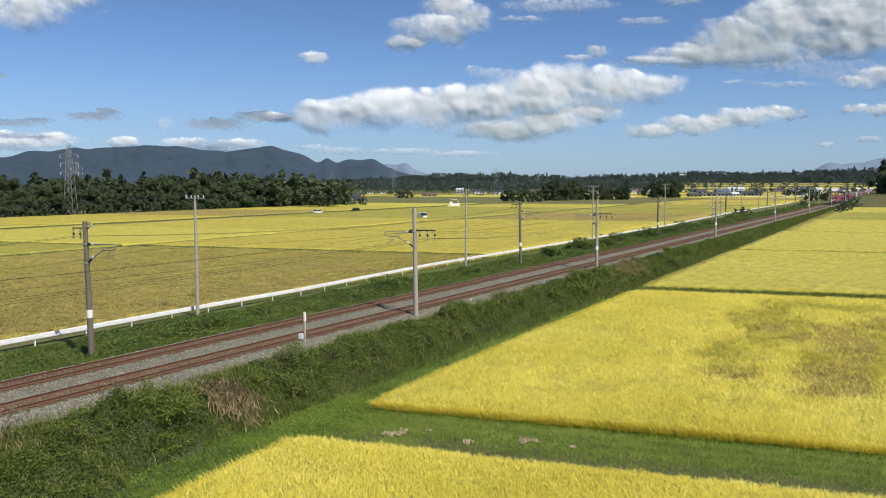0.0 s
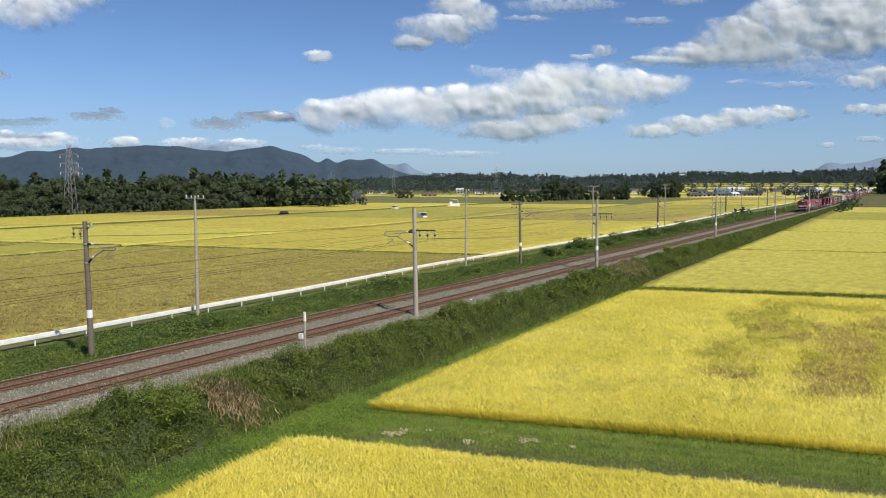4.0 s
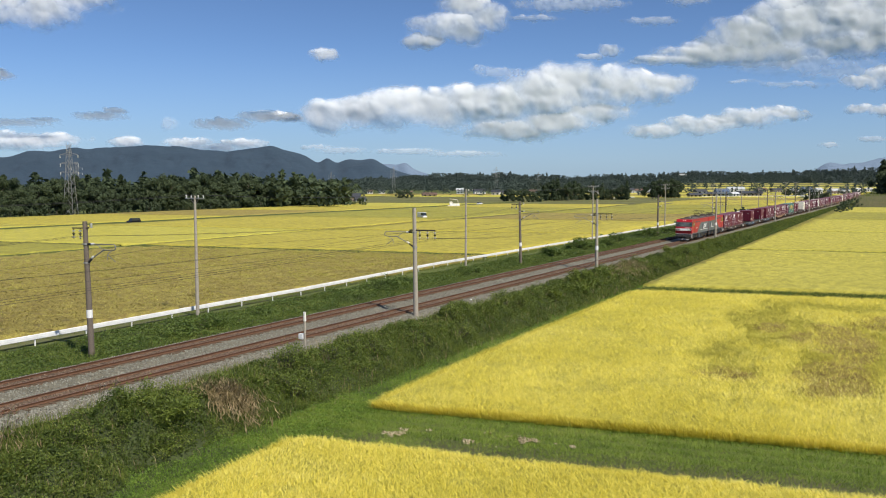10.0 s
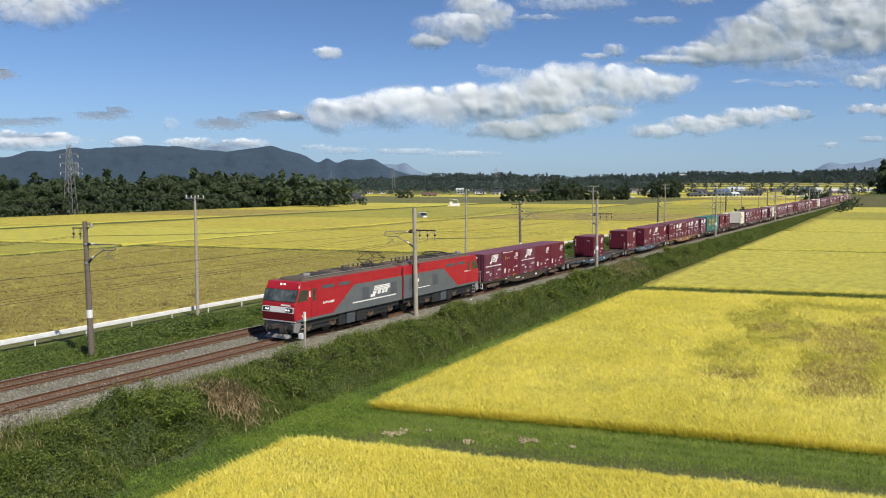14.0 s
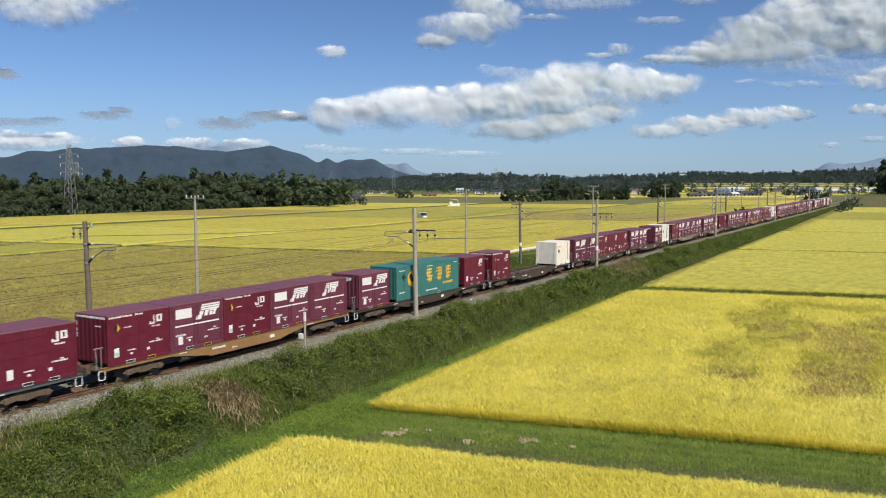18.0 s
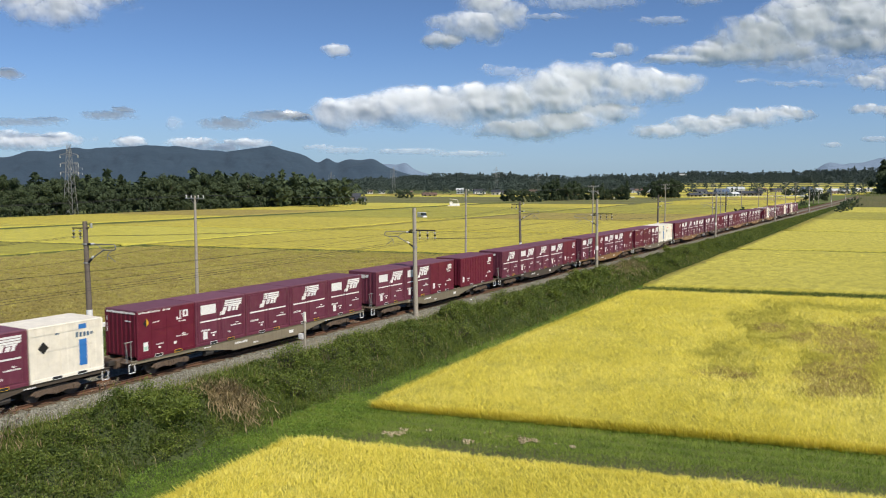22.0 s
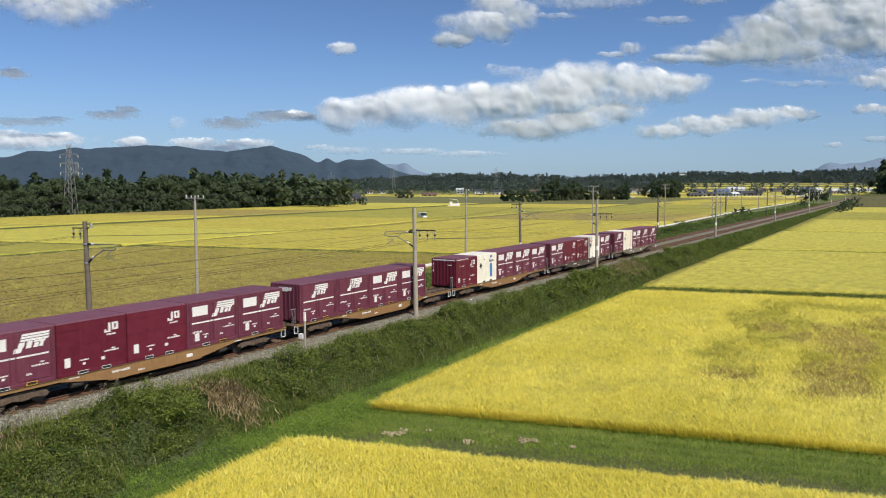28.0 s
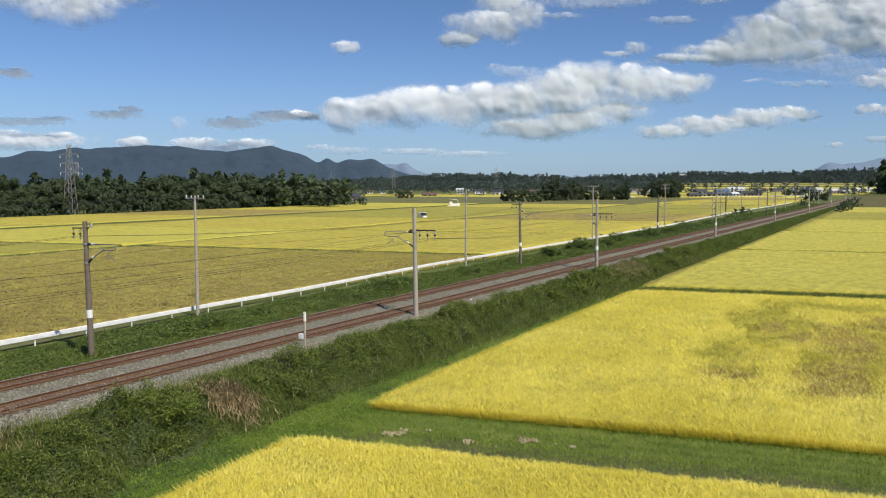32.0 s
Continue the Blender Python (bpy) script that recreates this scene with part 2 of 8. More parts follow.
line_y = steps((-70, 160, 2.0), (160, 401, 8), (401, 960, 20))
bed_y = steps((-70, 130, 0.5), (130, 400, 4), (400, 960, 20))
bx = np.array([-3.05, -2.5, -1.9, -1.35, -0.95, -0.5, 0, 0.5, 0.95, 1.35, 1.6, 1.9, 2.2, 2.6])
bz = np.array([-0.45, -0.44, -0.30, -0.215, -0.19, -0.20, -0.21, -0.20, -0.19, -0.215, -0.25, -0.34, -0.48, -0.66])
for side, dx in (("near", 0.0), ("far", TRACK_GAP)):
    prof_x = bx if side == "near" else -bx[::-1]
    prof_z = bz if side == "near" else bz[::-1]
    X = track_x(bed_y)[:, None] + dx + prof_x[None, :]
    Y = np.repeat(bed_y[:, None], len(prof_x), 1)
    Z = track_z(bed_y)[:, None] + prof_z[None, :] + 0.035 * wave(X, Y, 8, 0.9, 3)
    bed = tagged(new(f"track_bed_{side}", grid_mesh("track_bed", X, Y, Z, M["ballast"])), "bed of grey crushed-stone ballast under a railway track", "track bed", kind="structure")
    ax = np.array([-1.02, -0.5, 0.0, 0.5, 1.02])
    X = track_x(bed_y)[:, None] + dx + ax[None, :]
    Y = np.repeat(bed_y[:, None], 5, 1)
    Z = track_z(bed_y)[:, None] + np.array([-0.22, -0.168, -0.17, -0.168, -0.22])[None, :] + 0.03 * wave(X, Y, 18, 0.8, 3)
    crib = new("stained_ballast", grid_mesh("stained_ballast", X, Y, Z, M["ballast_rusty"]))
    crib.parent = bed
    tagged(crib, "rust-stained stones between the rails", kind="stuff")
    track = thing(f"railway_track_{side}", pose(0, 0, 0), "straight railway track with rusty rails on sleepers", "railway track", kind="structure")
    for gx0 in (-0.566, 0.566):
        prof = [(-0.06, -0.155), (-0.06, -0.14), (-0.012, -0.12), (-0.012, -0.04), (-0.033, -0.03), (-0.033, -0.003), (-0.02, 0.0)]
        prof = prof + [(-a, b) for a, b in prof[::-1]]
        r = new("rail", sweep("rail", prof, line_y, dx + gx0, 0, M["rail"]))
        r.parent = track
        top = new("rail_head", sweep("rail_head", [(-0.02, 0.003), (0.02, 0.003)], line_y, dx + gx0, 0, M["rail_top"]))
        top.parent = r
        top["label"] = "worn running surface of the rail"

# white and grey stones that lie loose on the shoulder
rng = np.random.default_rng(5)


def stones(name, n, x_of, ys, size, mat, label):
    c = np.stack([x_of, ys, np.zeros(n)], -1)
    base = np.array([(1, 0, 0), (-1, 0, 0), (0, 1, 0), (0, -1, 0), (0, 0, 1), (0, 0, -1)], float)
    tri = np.array([(0, 2, 4), (2, 1, 4), (1, 3, 4), (3, 0, 4), (2, 0, 5), (1, 2, 5), (3, 1, 5), (0, 3, 5)])
    s = size * rng.uniform(0.5, 1.5, (n, 1, 1)) * rng.uniform(0.6, 1.3, (n, 6, 1))
    a = rng.uniform(0, 6.28, n)
    rot = np.stack([np.cos(a), -np.sin(a), np.sin(a), np.cos(a)], -1).reshape(n, 2, 2)
    v = base[None] * s
    v[:, :, :2] = np.einsum("nij,nkj->nki", rot, v[:, :, :2])
    return v, tri, c


def stone_field(name, n, d0, d1, y0, y1, size, label, mat="stone", lift=0.01):
    ys = y0 + (y1 - y0) * rng.uniform(0, 1, n) ** 1.6
    d = rng.uniform(d0, d1, n)
    v, tri, c = stones(name, n, track_x(ys) + d, ys, size, None, label)
    surf = np.where(d > -1.95, np.interp(d, bx, bz), np.interp(d - TRACK_GAP, -bx[::-1], bz[::-1]))
    c[:, 2] = track_z(ys) + surf + lift
    f = (tri[None] + 6 * np.arange(n)[:, None, None]).reshape(-1, 3)
    ob = new(name, raw_mesh(name, v + c[:, None, :], f, M[mat], False, 3))
    return tagged(ob, label, "stones", kind="stuff")


stone_field("ballast_stones", 16000, 1.05, 2.55, 14, 110, 0.045, "loose grey crushed stones on the track shoulder")
stone_field("ballast_stones_between", 9000, -3.0, -1.0, 14, 110, 0.045, "loose grey crushed stones between the two tracks")
stone_field("crib_stones", 9000, -0.5, 0.5, 14, 110, 0.05, "rust-stained stones between the near rails", "stone_rusty", 0.04)
stone_field("crib_stones_far", 7000, TRACK_GAP - 0.5, TRACK_GAP + 0.5, 14, 110, 0.05, "rust-stained stones between the far rails", "stone_rusty", 0.04)
stone_field("far_shoulder_stones", 6000, TRACK_GAP - 2.3, TRACK_GAP - 0.7, 14, 110, 0.045, "crushed stones on the far shoulder")


# ---- grass and leaves from arrays ----
def blade_mesh(name, x, y, z, h, w, lean, mat, dirs=None, plain=False):
    """One tapered blade at each place, leaning out by lean metres at its tip."""
    n = len(x)
    a = rng.uniform(0, math.tau, n)
    dirs = rng.uniform(0, math.tau, n) if dirs is None else dirs
    lx, ly = lean * np.cos(dirs), lean * np.sin(dirs)
    wx, wy = w / 2 * np.cos(a), w / 2 * np.sin(a)
    if plain:
        v = np.stack([np.stack([x + wx, y + wy, z], -1), np.stack([x + lx, y + ly, z + h], -1), np.stack([x - wx, y - wy, z + 0 * h], -1)], 1)
        return raw_mesh(name, v, np.arange(3 * n), mat, False, 3)
    v = np.empty((n, 4, 3), np.float32)
    v[:, 0] = np.stack([x, y, z], -1)
    v[:, 1] = np.stack([x + wx + lx * 0.35, y + wy + ly * 0.35, z + h * 0.62], -1)
    v[:, 2] = np.stack([x + lx, y + ly, z + h], -1)
    v[:, 3] = np.stack([x - wx + lx * 0.35, y - wy + ly * 0.35, z + h * 0.62], -1)
    k = 4 * np.arange(n, dtype=np.int32)[:, None]
    f = np.concatenate([k + np.array([0, 1, 3]), k + np.array([1, 2, 3])], 1).reshape(-1, 3)
    return raw_mesh(name, v, f, mat, False, 3)


def leaf_mesh(name, c, size, mat, up=0.5, plain=False):
    """A pointed leaf (two triangles, folded along its rib) at each place, turned at random."""
    n = len(c)
    d = rng.normal(size=(n, 3)); d[:, 2] = d[:, 2] * 0.6
    d /= np.linalg.norm(d, axis=1, keepdims=True)
    nrm = rng.normal(size=(n, 3)); nrm[:, 2] = np.abs(nrm[:, 2]) + up
    s = np.cross(d, nrm); s /= np.linalg.norm(s, axis=1, keepdims=True) + 1e-9
    up_v = np.cross(s, d)
    size = np.broadcast_to(np.asarray(size, float), (n,))[:, None]
    if plain:
        v = np.stack([c - d * size * 0.5 + s * size * 0.38, c + d * size * 0.62, c - d * size * 0.5 - s * size * 0.38], 1)
        return raw_mesh(name, v, np.arange(3 * n), mat, False, 3)
    v = np.empty((n, 4, 3), np.float32)
    v[:, 0] = c - d * size * 0.5
    v[:, 1] = c + s * size * 0.36 + up_v * size * 0.10
    v[:, 2] = c + d * size * 0.5
    v[:, 3] = c - s * size * 0.36 + up_v * size * 0.10
    k = 4 * np.arange(n, dtype=np.int32)[:, None]
    f = np.concatenate([k + np.array([0, 1, 2]), k + np.array([0, 2, 3])], 1).reshape(-1, 3)
    return raw_mesh(name, v, f, mat, False, 3)


# ---- crops ----
M["rice"] = leafy("ripe_rice", [(0.0, (0.52, 0.47, 0.075)), (0.35, (0.80, 0.72, 0.125)), (0.65, (0.90, 0.81, 0.18)), (1.0, (0.96, 0.90, 0.35))], 0.5, 0.65, 0.10, 1.2)
M["rice_lying"] = leafy("lodged_rice", [(0.0, (0.22, 0.20, 0.03)), (0.35, (0.43, 0.40, 0.055)), (0.65, (0.60, 0.555, 0.09)), (1.0, (0.80, 0.74, 0.22))], 0.35, 0.7, 0.35, 1.6)
M["rice_mat"] = leafy("matted_rice", [(0.0, (0.23, 0.21, 0.04)), (0.35, (0.39, 0.36, 0.07)), (0.65, (0.50, 0.46, 0.09)), (1.0, (0.64, 0.59, 0.15))], 0.35, 0.7, 0.35, 1.6)
M["rice_mat_brown"] = leafy("matted_brown_rice", [(0.0, (0.19, 0.15, 0.045)), (0.35, (0.32, 0.265, 0.08)), (0.65, (0.44, 0.375, 0.11)), (1.0, (0.60, 0.53, 0.19))], 0.3, 0.75, 0.35, 1.6)
M["rice_withered"] = leafy("withered_rice", [(0.0, (0.14, 0.10, 0.03)), (0.35, (0.34, 0.25, 0.075)), (0.65, (0.47, 0.38, 0.12)), (1.0, (0.66, 0.56, 0.22))], 0.3, 0.75, 0.35, 1.6)


def canopy_material(name, dark, mid, light, row=0.35, grain=1.1):
    def build(nt, b):
        v = coords(nt, (1, 1, 1), True)
        big = noise_of(nt, v, 0.05, 5, 0.6)
        mid_n = noise_of(nt, coords(nt, (1, row, 1), True), grain, 5, 0.7, 0.4)
        fine = noise_of(nt, v, 9.0, 4, 0.75)
        c1 = ramp(nt, big, [(0.3, mid), (0.7, light)])
        c2 = mix(nt, ramp(nt, mid_n, [(0.38, (0.9, 0.9, 0.9)), (0.6, (0, 0, 0))]), c1, dark)
        c3 = mix(nt, ramp(nt, fine, [(0.42, (0.55, 0.55, 0.55)), (0.6, (0, 0, 0))]), c2, tuple(c * 0.7 for c in dark))
        nt.links.new(c3, b.inputs["Base Color"])
        bump(nt, b, fine, 1.0, 0.12)
    return material(name, build, 0.85)


M["canopy_gold"] = canopy_material("golden_crop", (0.40, 0.36, 0.05), (0.62, 0.55, 0.075), (0.72, 0.65, 0.115))
M["canopy_fallow"] = canopy_material("green_fallow", (0.10, 0.11, 0.035), (0.19, 0.19, 0.05), (0.27, 0.25, 0.07))
M["canopy_olive"] = canopy_material("greenish_gold_crop", (0.25, 0.24, 0.036), (0.42, 0.385, 0.055), (0.53, 0.475, 0.07))
M["canopy_brown"] = canopy_material("brown_lodged_crop", (0.22, 0.165, 0.05), (0.43, 0.365, 0.078), (0.54, 0.475, 0.10), 1.0, 1.1)
M["canopy_left"] = canopy_material("yellow_crop", (0.36, 0.31, 0.045), (0.58, 0.49, 0.06), (0.68, 0.58, 0.085))
M["canopy_dull"] = canopy_material("dull_ochre_crop", (0.26, 0.21, 0.05), (0.40, 0.32, 0.07), (0.48, 0.38, 0.09))


def crop(x0, x1, y0, y1, height, mat, label, step=2.0, rough=0.06, name="rice_field", seed=1):
    """A standing crop between two lines along the track (x0, x1: numbers or functions of y) and two slanted lines across it."""
    nx = max(3, int(((x1 if not callable(x1) else x1(y0)) - (x0 if not callable(x0) else x0(y0))) / step))
    ny = max(3, int((y1 - y0) / step))
    u, v = np.meshgrid(np.linspace(0, 1, nx), np.linspace(0, 1, ny))
    Yb = y0 + (y1 - y0) * v
    a = x0(Yb) if callable(x0) else x0
    b = x1(Yb) if callable(x1) else x1
    Xg = a + (b - a) * u
    Yg = Yb + SKEW * Xg
    Xg = Xg + 0.12 * wave(Xg, Yg, seed + 3, 1.1) * step ** 0.5
    Yg = Yg + 0.12 * wave(Xg, Yg, seed + 4, 1.1) * step ** 0.5
    base = ground_z(Xg, Yg)
    Zg = base + height * (1 + 0.05 * wave(Xg, Yg, seed, 9.0)) + rough * wave(Xg, Yg, seed + 1, (1.6 if step > 0.5 else 0.8) if step < 1 else 4.0, 3)
    # closed round the rim down to the soil
    i = np.arange(ny * nx).reshape(ny, nx)
    f = np.stack([i[:-1, :-1], i[:-1, 1:], i[1:, 1:], i[1:, :-1]], -1).reshape(-1, 4)
    rim = np.concatenate([i[0, :], i[1:, -1], i[-1, -2::-1], i[-2:0:-1, 0]])
    P = np.stack([Xg, Yg, Zg], -1).reshape(-1, 3)
    low = P[rim].copy(); low[:, 2] = base.reshape(-1)[rim] - 0.05
    k = len(P) + np.arange(len(rim))
    skirt = np.stack([np.roll(rim, -1), rim, k, np.roll(k, -1)], -1)
    ob = new(name, raw_mesh(name, np.concatenate([P, low]), np.concatenate([f, skirt]), mat, True))
    return tagged(ob, label, "rice field", "rice fields", "stuff")


def right_edge(y):
    return 9.3 + 2.6 * np.exp(-(np.asarray(y, float) - 16) / 30.0)


LODGED = ((25.2, 49.4, 2.6, 2.6), (24.4, 54.5, 2.2, 4.0), (26.2, 65.0, 2.8, 8.0), (31.0, 54.0, 3.0, 9.0), (33.0, 66.0, 4.5, 10.0), (23.5, 70.0, 2.2, 5.0), (31.0, 79.5, 8.0, 3.0), (38.0, 60.0, 3.0, 12.0), (17.4, 53.6, 0.4, 0.4))
LODGED += tuple((21 + 17 * ((k * 0.618) % 1), 46 + 33 * ((k * 0.383 + 0.1) % 1), 0.35 + 0.3 * (k % 3), 1.6 + 0.7 * (k % 4)) for k in range(26) if k not in (0, 5, 13))
LODGED += tuple((27.1 - 0.042 * k * 1.1 + 0.15 * math.sin(k * 0.9), 40.0 + 1.1 * k, 0.22, 0.7) for k in range(30))   # a trodden line through the crop
BROWNED = ((25.0, 48.8, 2.4, 2.0), (30.8, 51.0, 2.4, 5.2), (30.2, 64.5, 2.6, 6.0), (32.0, 60.0, 1.4, 5.0), (34.5, 73.0, 5.0, 3.6), (25.5, 67.0, 1.2, 2.4))


def lodged(x, y, spots=LODGED):
    k = np.zeros_like(np.asarray(x, float))
    uneven = 1.25 + 0.45 * wave(x, y, 31, 3.0)
    for cx, cy, rx, ry in spots:
        k = np.maximum(k, uneven - np.hypot((x - cx) / rx, (y - cy) / ry))
    return np.clip(k * 2.2, 0, 1)


def rim_share(x, yb, x0, y0, y1):
    """Stalks stand lower and lean out at the rim of a plot: share of the full height."""
    side = x - (x0(yb) if callable(x0) else x0)
    d = np.minimum(np.minimum(side, yb - y0), y1 - yb)
    return np.interp(d, [-0.3, 0.0, 0.3, 0.75, 1.2], [0.3, 0.45, 0.75, 0.94, 1.0])


def plot_tufts(name, x0, x1, y0, y1, n, height, mat, label, edge=None, thin_far=0.0, lying=0):
    u, v = rng.uniform(0, 1, n), rng.uniform(0, 1, n)
    if thin_far:
        v = v ** thin_far
    yb = y0 + (y1 - y0) * v
    a = x0(yb) if callable(x0) else x0
    xx = a + (x1 - a) * u
    # planted in rows 0.32 m apart along the line
    xx = np.round(xx / 0.32) * 0.32 + 0.085 * rng.normal(size=n) + 0.05 * wave(xx, yb, 66, 7.0)
    yy = yb + SKEW * xx
    height = height * rim_share(xx, yb, x0, y0, y1) if edge else height
    flat = lodged(xx, yy)
    keep = rng.uniform(0, 1, n) < (flat if lying else 1 - 0.9 * flat)
    if lying:
        brown = lodged(xx, yy, BROWNED) > rng.uniform(0.15, 0.85, n)
        keep &= brown if lying == 2 else ~brown
    xx, yy, flat = xx[keep], yy[keep], flat[keep]
    height = height[keep] if edge else height
    z = ground_z(xx, yy)
    m = len(xx)
    if lying:
        top = z + height * (0.42 + 0.36 * wave(xx, yy, 41, 1.5)) + 0.1 * rng.uniform(0, 1, m)
        swirl = 3.2 * wave(xx, yy, 52, 6.0, 2) + 2.2 + 0.5 * rng.normal(size=m)
        me = blade_mesh(name, xx, yy, top, (0.10 if lying == 1 else 0.16) * rng.uniform(-0.3, 1.5, m), 0.045 if lying == 1 else 0.034, 0.6 if lying == 1 else 0.32, mat, swirl if lying == 1 else swirl + 1.2 * rng.normal(size=m))
    else:
        h = height * (0.90 + 0.15 * wave(xx, yy, 9, 1.6) + 0.05 * wave(xx, yy, 13, 0.5, 2) + 0.13 * rng.normal(size=m).clip(-2, 2))
        me = blade_mesh(name, xx, yy, z + h - 0.20, 0.20, 0.026 * rng.uniform(0.7, 1.6, m) * np.interp(yy, [20, 60, 100], [0.85, 1.2, 1.6]), 0.20 * rng.uniform(0.3, 1.7, m), mat, 0.9 * wave(xx, yy, 12, 5.0) + 2.6 + 1.3 * rng.normal(size=m), plain=y0 > 30)
    return tagged(new(name, me), label, "rice", "", "stuff")


CROP_H = 0.85


def crop_near(x0, x1, y0, y1, label, seed):
    ob = crop(x0, x1, y0, y1, CROP_H - 0.19, M["canopy_gold"], label, 0.35, 0.07, seed=seed)
    me = ob.data
    co = np.empty(len(me.vertices) * 3, np.float32); me.vertices.foreach_get("co", co); co = co.reshape(-1, 3)
    g = ground_z(co[:, 0], co[:, 1])
    hgt = (co[:, 2] - g) * rim_share(co[:, 0], co[:, 1] - SKEW * co[:, 0], x0, y0, y1)
    co[:, 2] = g + hgt * (1 - 0.62 * lodged(co[:, 0], co[:, 1]))
    me.vertices.foreach_set("co", co.ravel()); me.update()
    return ob


crop_near(right_edge, 48, 2, 24.2, "ripe golden rice standing beside the grassy path", 21)
crop_near(right_edge, 62, 31.25, 80.5, "ripe golden rice with wind-flattened olive patches", 22)
plot_tufts("rice_ears", right_edge, 46, 6, 24.3, 300000, CROP_H, M["rice"], "ears and blades of ripe golden rice", edge=True)
plot_tufts("rice_ears_beyond", right_edge, 56, 31.1, 80.5, 460000, CROP_H, M["rice"], "ears and blades of ripe golden rice", edge=True, thin_far=1.25)


def edge_tufts(name, along, n, label):
    """Full-height stalks that close the outer face of a plot; along: places by a share from 0 to 1."""
    x, y = along(rng.uniform(0, 1, n))
    x, y = x + rng.uniform(-0.25, 0.1, n), y + rng.uniform(-0.15, 0.25, n)
    h = CROP_H * rng.uniform(0.3, 0.8, n)
    me = blade_mesh(name, x, y, ground_z(x, y), h, 0.03 * rng.uniform(0.7, 1.5, n), 0.34 * rng.uniform(0.2, 1.5, n), M["rice"], 4.4 + 0.9 * rng.normal(size=n))
    return tagged(new(name, me), label, "rice", "", "stuff")


def along_front(u):
    x = 10.95 + 43 * u ** 1.2
    return x, 31.05 + SKEW * x


def along_side(y0, y1):
    def place(u):
        yb = y0 + (y1 - y0) * u
        x = right_edge(yb)
        return x, yb + SKEW * x
    return place


edge_tufts("rice_front_edge", along_front, 22000, "standing stalks along the plot's front")
edge_tufts("rice_side_edge", along_side(31.8, 80.5), 14000, "standing stalks along the plot's side")
edge_tufts("rice_side_edge_near", along_side(4, 24.2), 9000, "standing stalks along the plot's side")
plot_tufts("flattened_rice", right_edge, 50, 31.8, 80.2, 330000, CROP_H, M["rice_lying"], "flattened yellow-green rice stalks in swirls", lying=1)
plot_tufts("withered_rice", right_edge, 50, 31.8, 80.2, 330000, CROP_H, M["rice_withered"], "flattened brown withered rice stalks", lying=2)
for k, (ya, yb_, tone) in enumerate(((83.9, 136.0, "canopy_gold"), (139, 193, "canopy_gold"), (196, 257, "canopy_gold"), (260, 322, "canopy_olive"), (325, 388, "canopy_gold"))):
    crop(right_edge, 130, ya, yb_, CROP_H, M[tone], "ripe golden rice in a long plot", 1.2 if k < 2 else 3.0, 0.07, seed=30 + k)
plot_tufts("rice_ears_far", right_edge, 75, 83.9, 136.0, 130000, CROP_H, M["rice"], "ears and blades of ripe golden rice", thin_far=1.2)

# plots on the other side of the line
GUARD_Y = (20, 32, 50, 60, 78, 105, 127, 200, 262, 317, 460)
GUARD_D = (-16.2, -16.5, -17.2, -17.2, -18.4, -20.1, -20.7, -21.7, -24.2, -26.0, -25.8)


def guard_x(y):
    return track_x(y) + np.interp(y, GUARD_Y, GUARD_D)


def left_edge(y):
    return guard_x(np.asarray(y, float) - 4) - 2.6


tones = ["canopy_left", "canopy_olive", "canopy_left", "canopy_gold", "canopy_olive", "canopy_dull", "canopy_left"]
crop(-84.0, left_edge, 22, 113.4, 0.62, M["canopy_brown"], "brown wind-flattened rice in a large plot", 0.55, 0.24, seed=50)
n = 150000
yb_ = 22 + 91 * rng.uniform(0, 1, n) ** 1.3
x = -84 + (left_edge(yb_) + 84) * rng.uniform(0, 1, n) ** 0.7
y = yb_ + SKEW * x
tone_ = wave(x, y, 45, 1.8) + 0.25 * rng.normal(size=n) + 0.012 * (y - 70) - 0.01 * (x + 50)
for name, pick_, mat_, words in (("flattened_rice_mats", tone_ > 0.0, "rice_mat", "flattened yellow-green rice stalks"), ("withered_rice_mats", tone_ <= 0.0, "rice_mat_brown", "flattened brown withered rice stalks")):
    xx, yy = x[pick_], y[pick_]
    m = len(xx)
    top = ground_z(xx, yy) + 0.62 + 0.24 * wave(xx, yy, 51, 1.6, 3) + 0.02
    me = blade_mesh(name, xx, yy, top, 0.22 * rng.uniform(-0.2, 1.3, m), 0.065 * rng.uniform(0.5, 1.4, m), 0.35 * rng.uniform(0.3, 1.4, m), M[mat_], 3.2 * wave(xx, yy, 57, 6.0, 2) + 1.6 * rng.normal(size=m))
    tagged(new(name, me), words, "rice", kind="stuff")
crop(-151.5, -86.2, 30, 112.4, 0.8, M["canopy_olive"], "greenish golden rice in a long plot", 1.6, 0.08, seed=51)
k = 0
for ya, yb_ in ((115.8, 167.6), (170, 231.6), (234, 285.6), (288, 344.5), (347.5, 404.5), (407.5, 460), (462, 520), (522, 590)):
    for xa, xb_ in ((-84.0, left_edge), (-152.0, -86.0), (-218.0, -160.0)):
        if xa == -218.0 and ya > 350:
            xa = -330.0
        crop(xa, xb_, ya + (0 if xa > -100 else -1), yb_, 0.8, M["canopy_fallow" if ya > 400 and xa < -100 else tones[(k * 3 + k // 4) % 7]], "ripe rice in a long plot", 2.0 if ya < 160 else 4.0, 0.08, seed=60 + k)
        k += 1
crop(-218.0, -160.0, 60, 160, 0.8, M["canopy_gold"], "ripe golden rice in a long plot", 3.0, 0.08, seed=99)
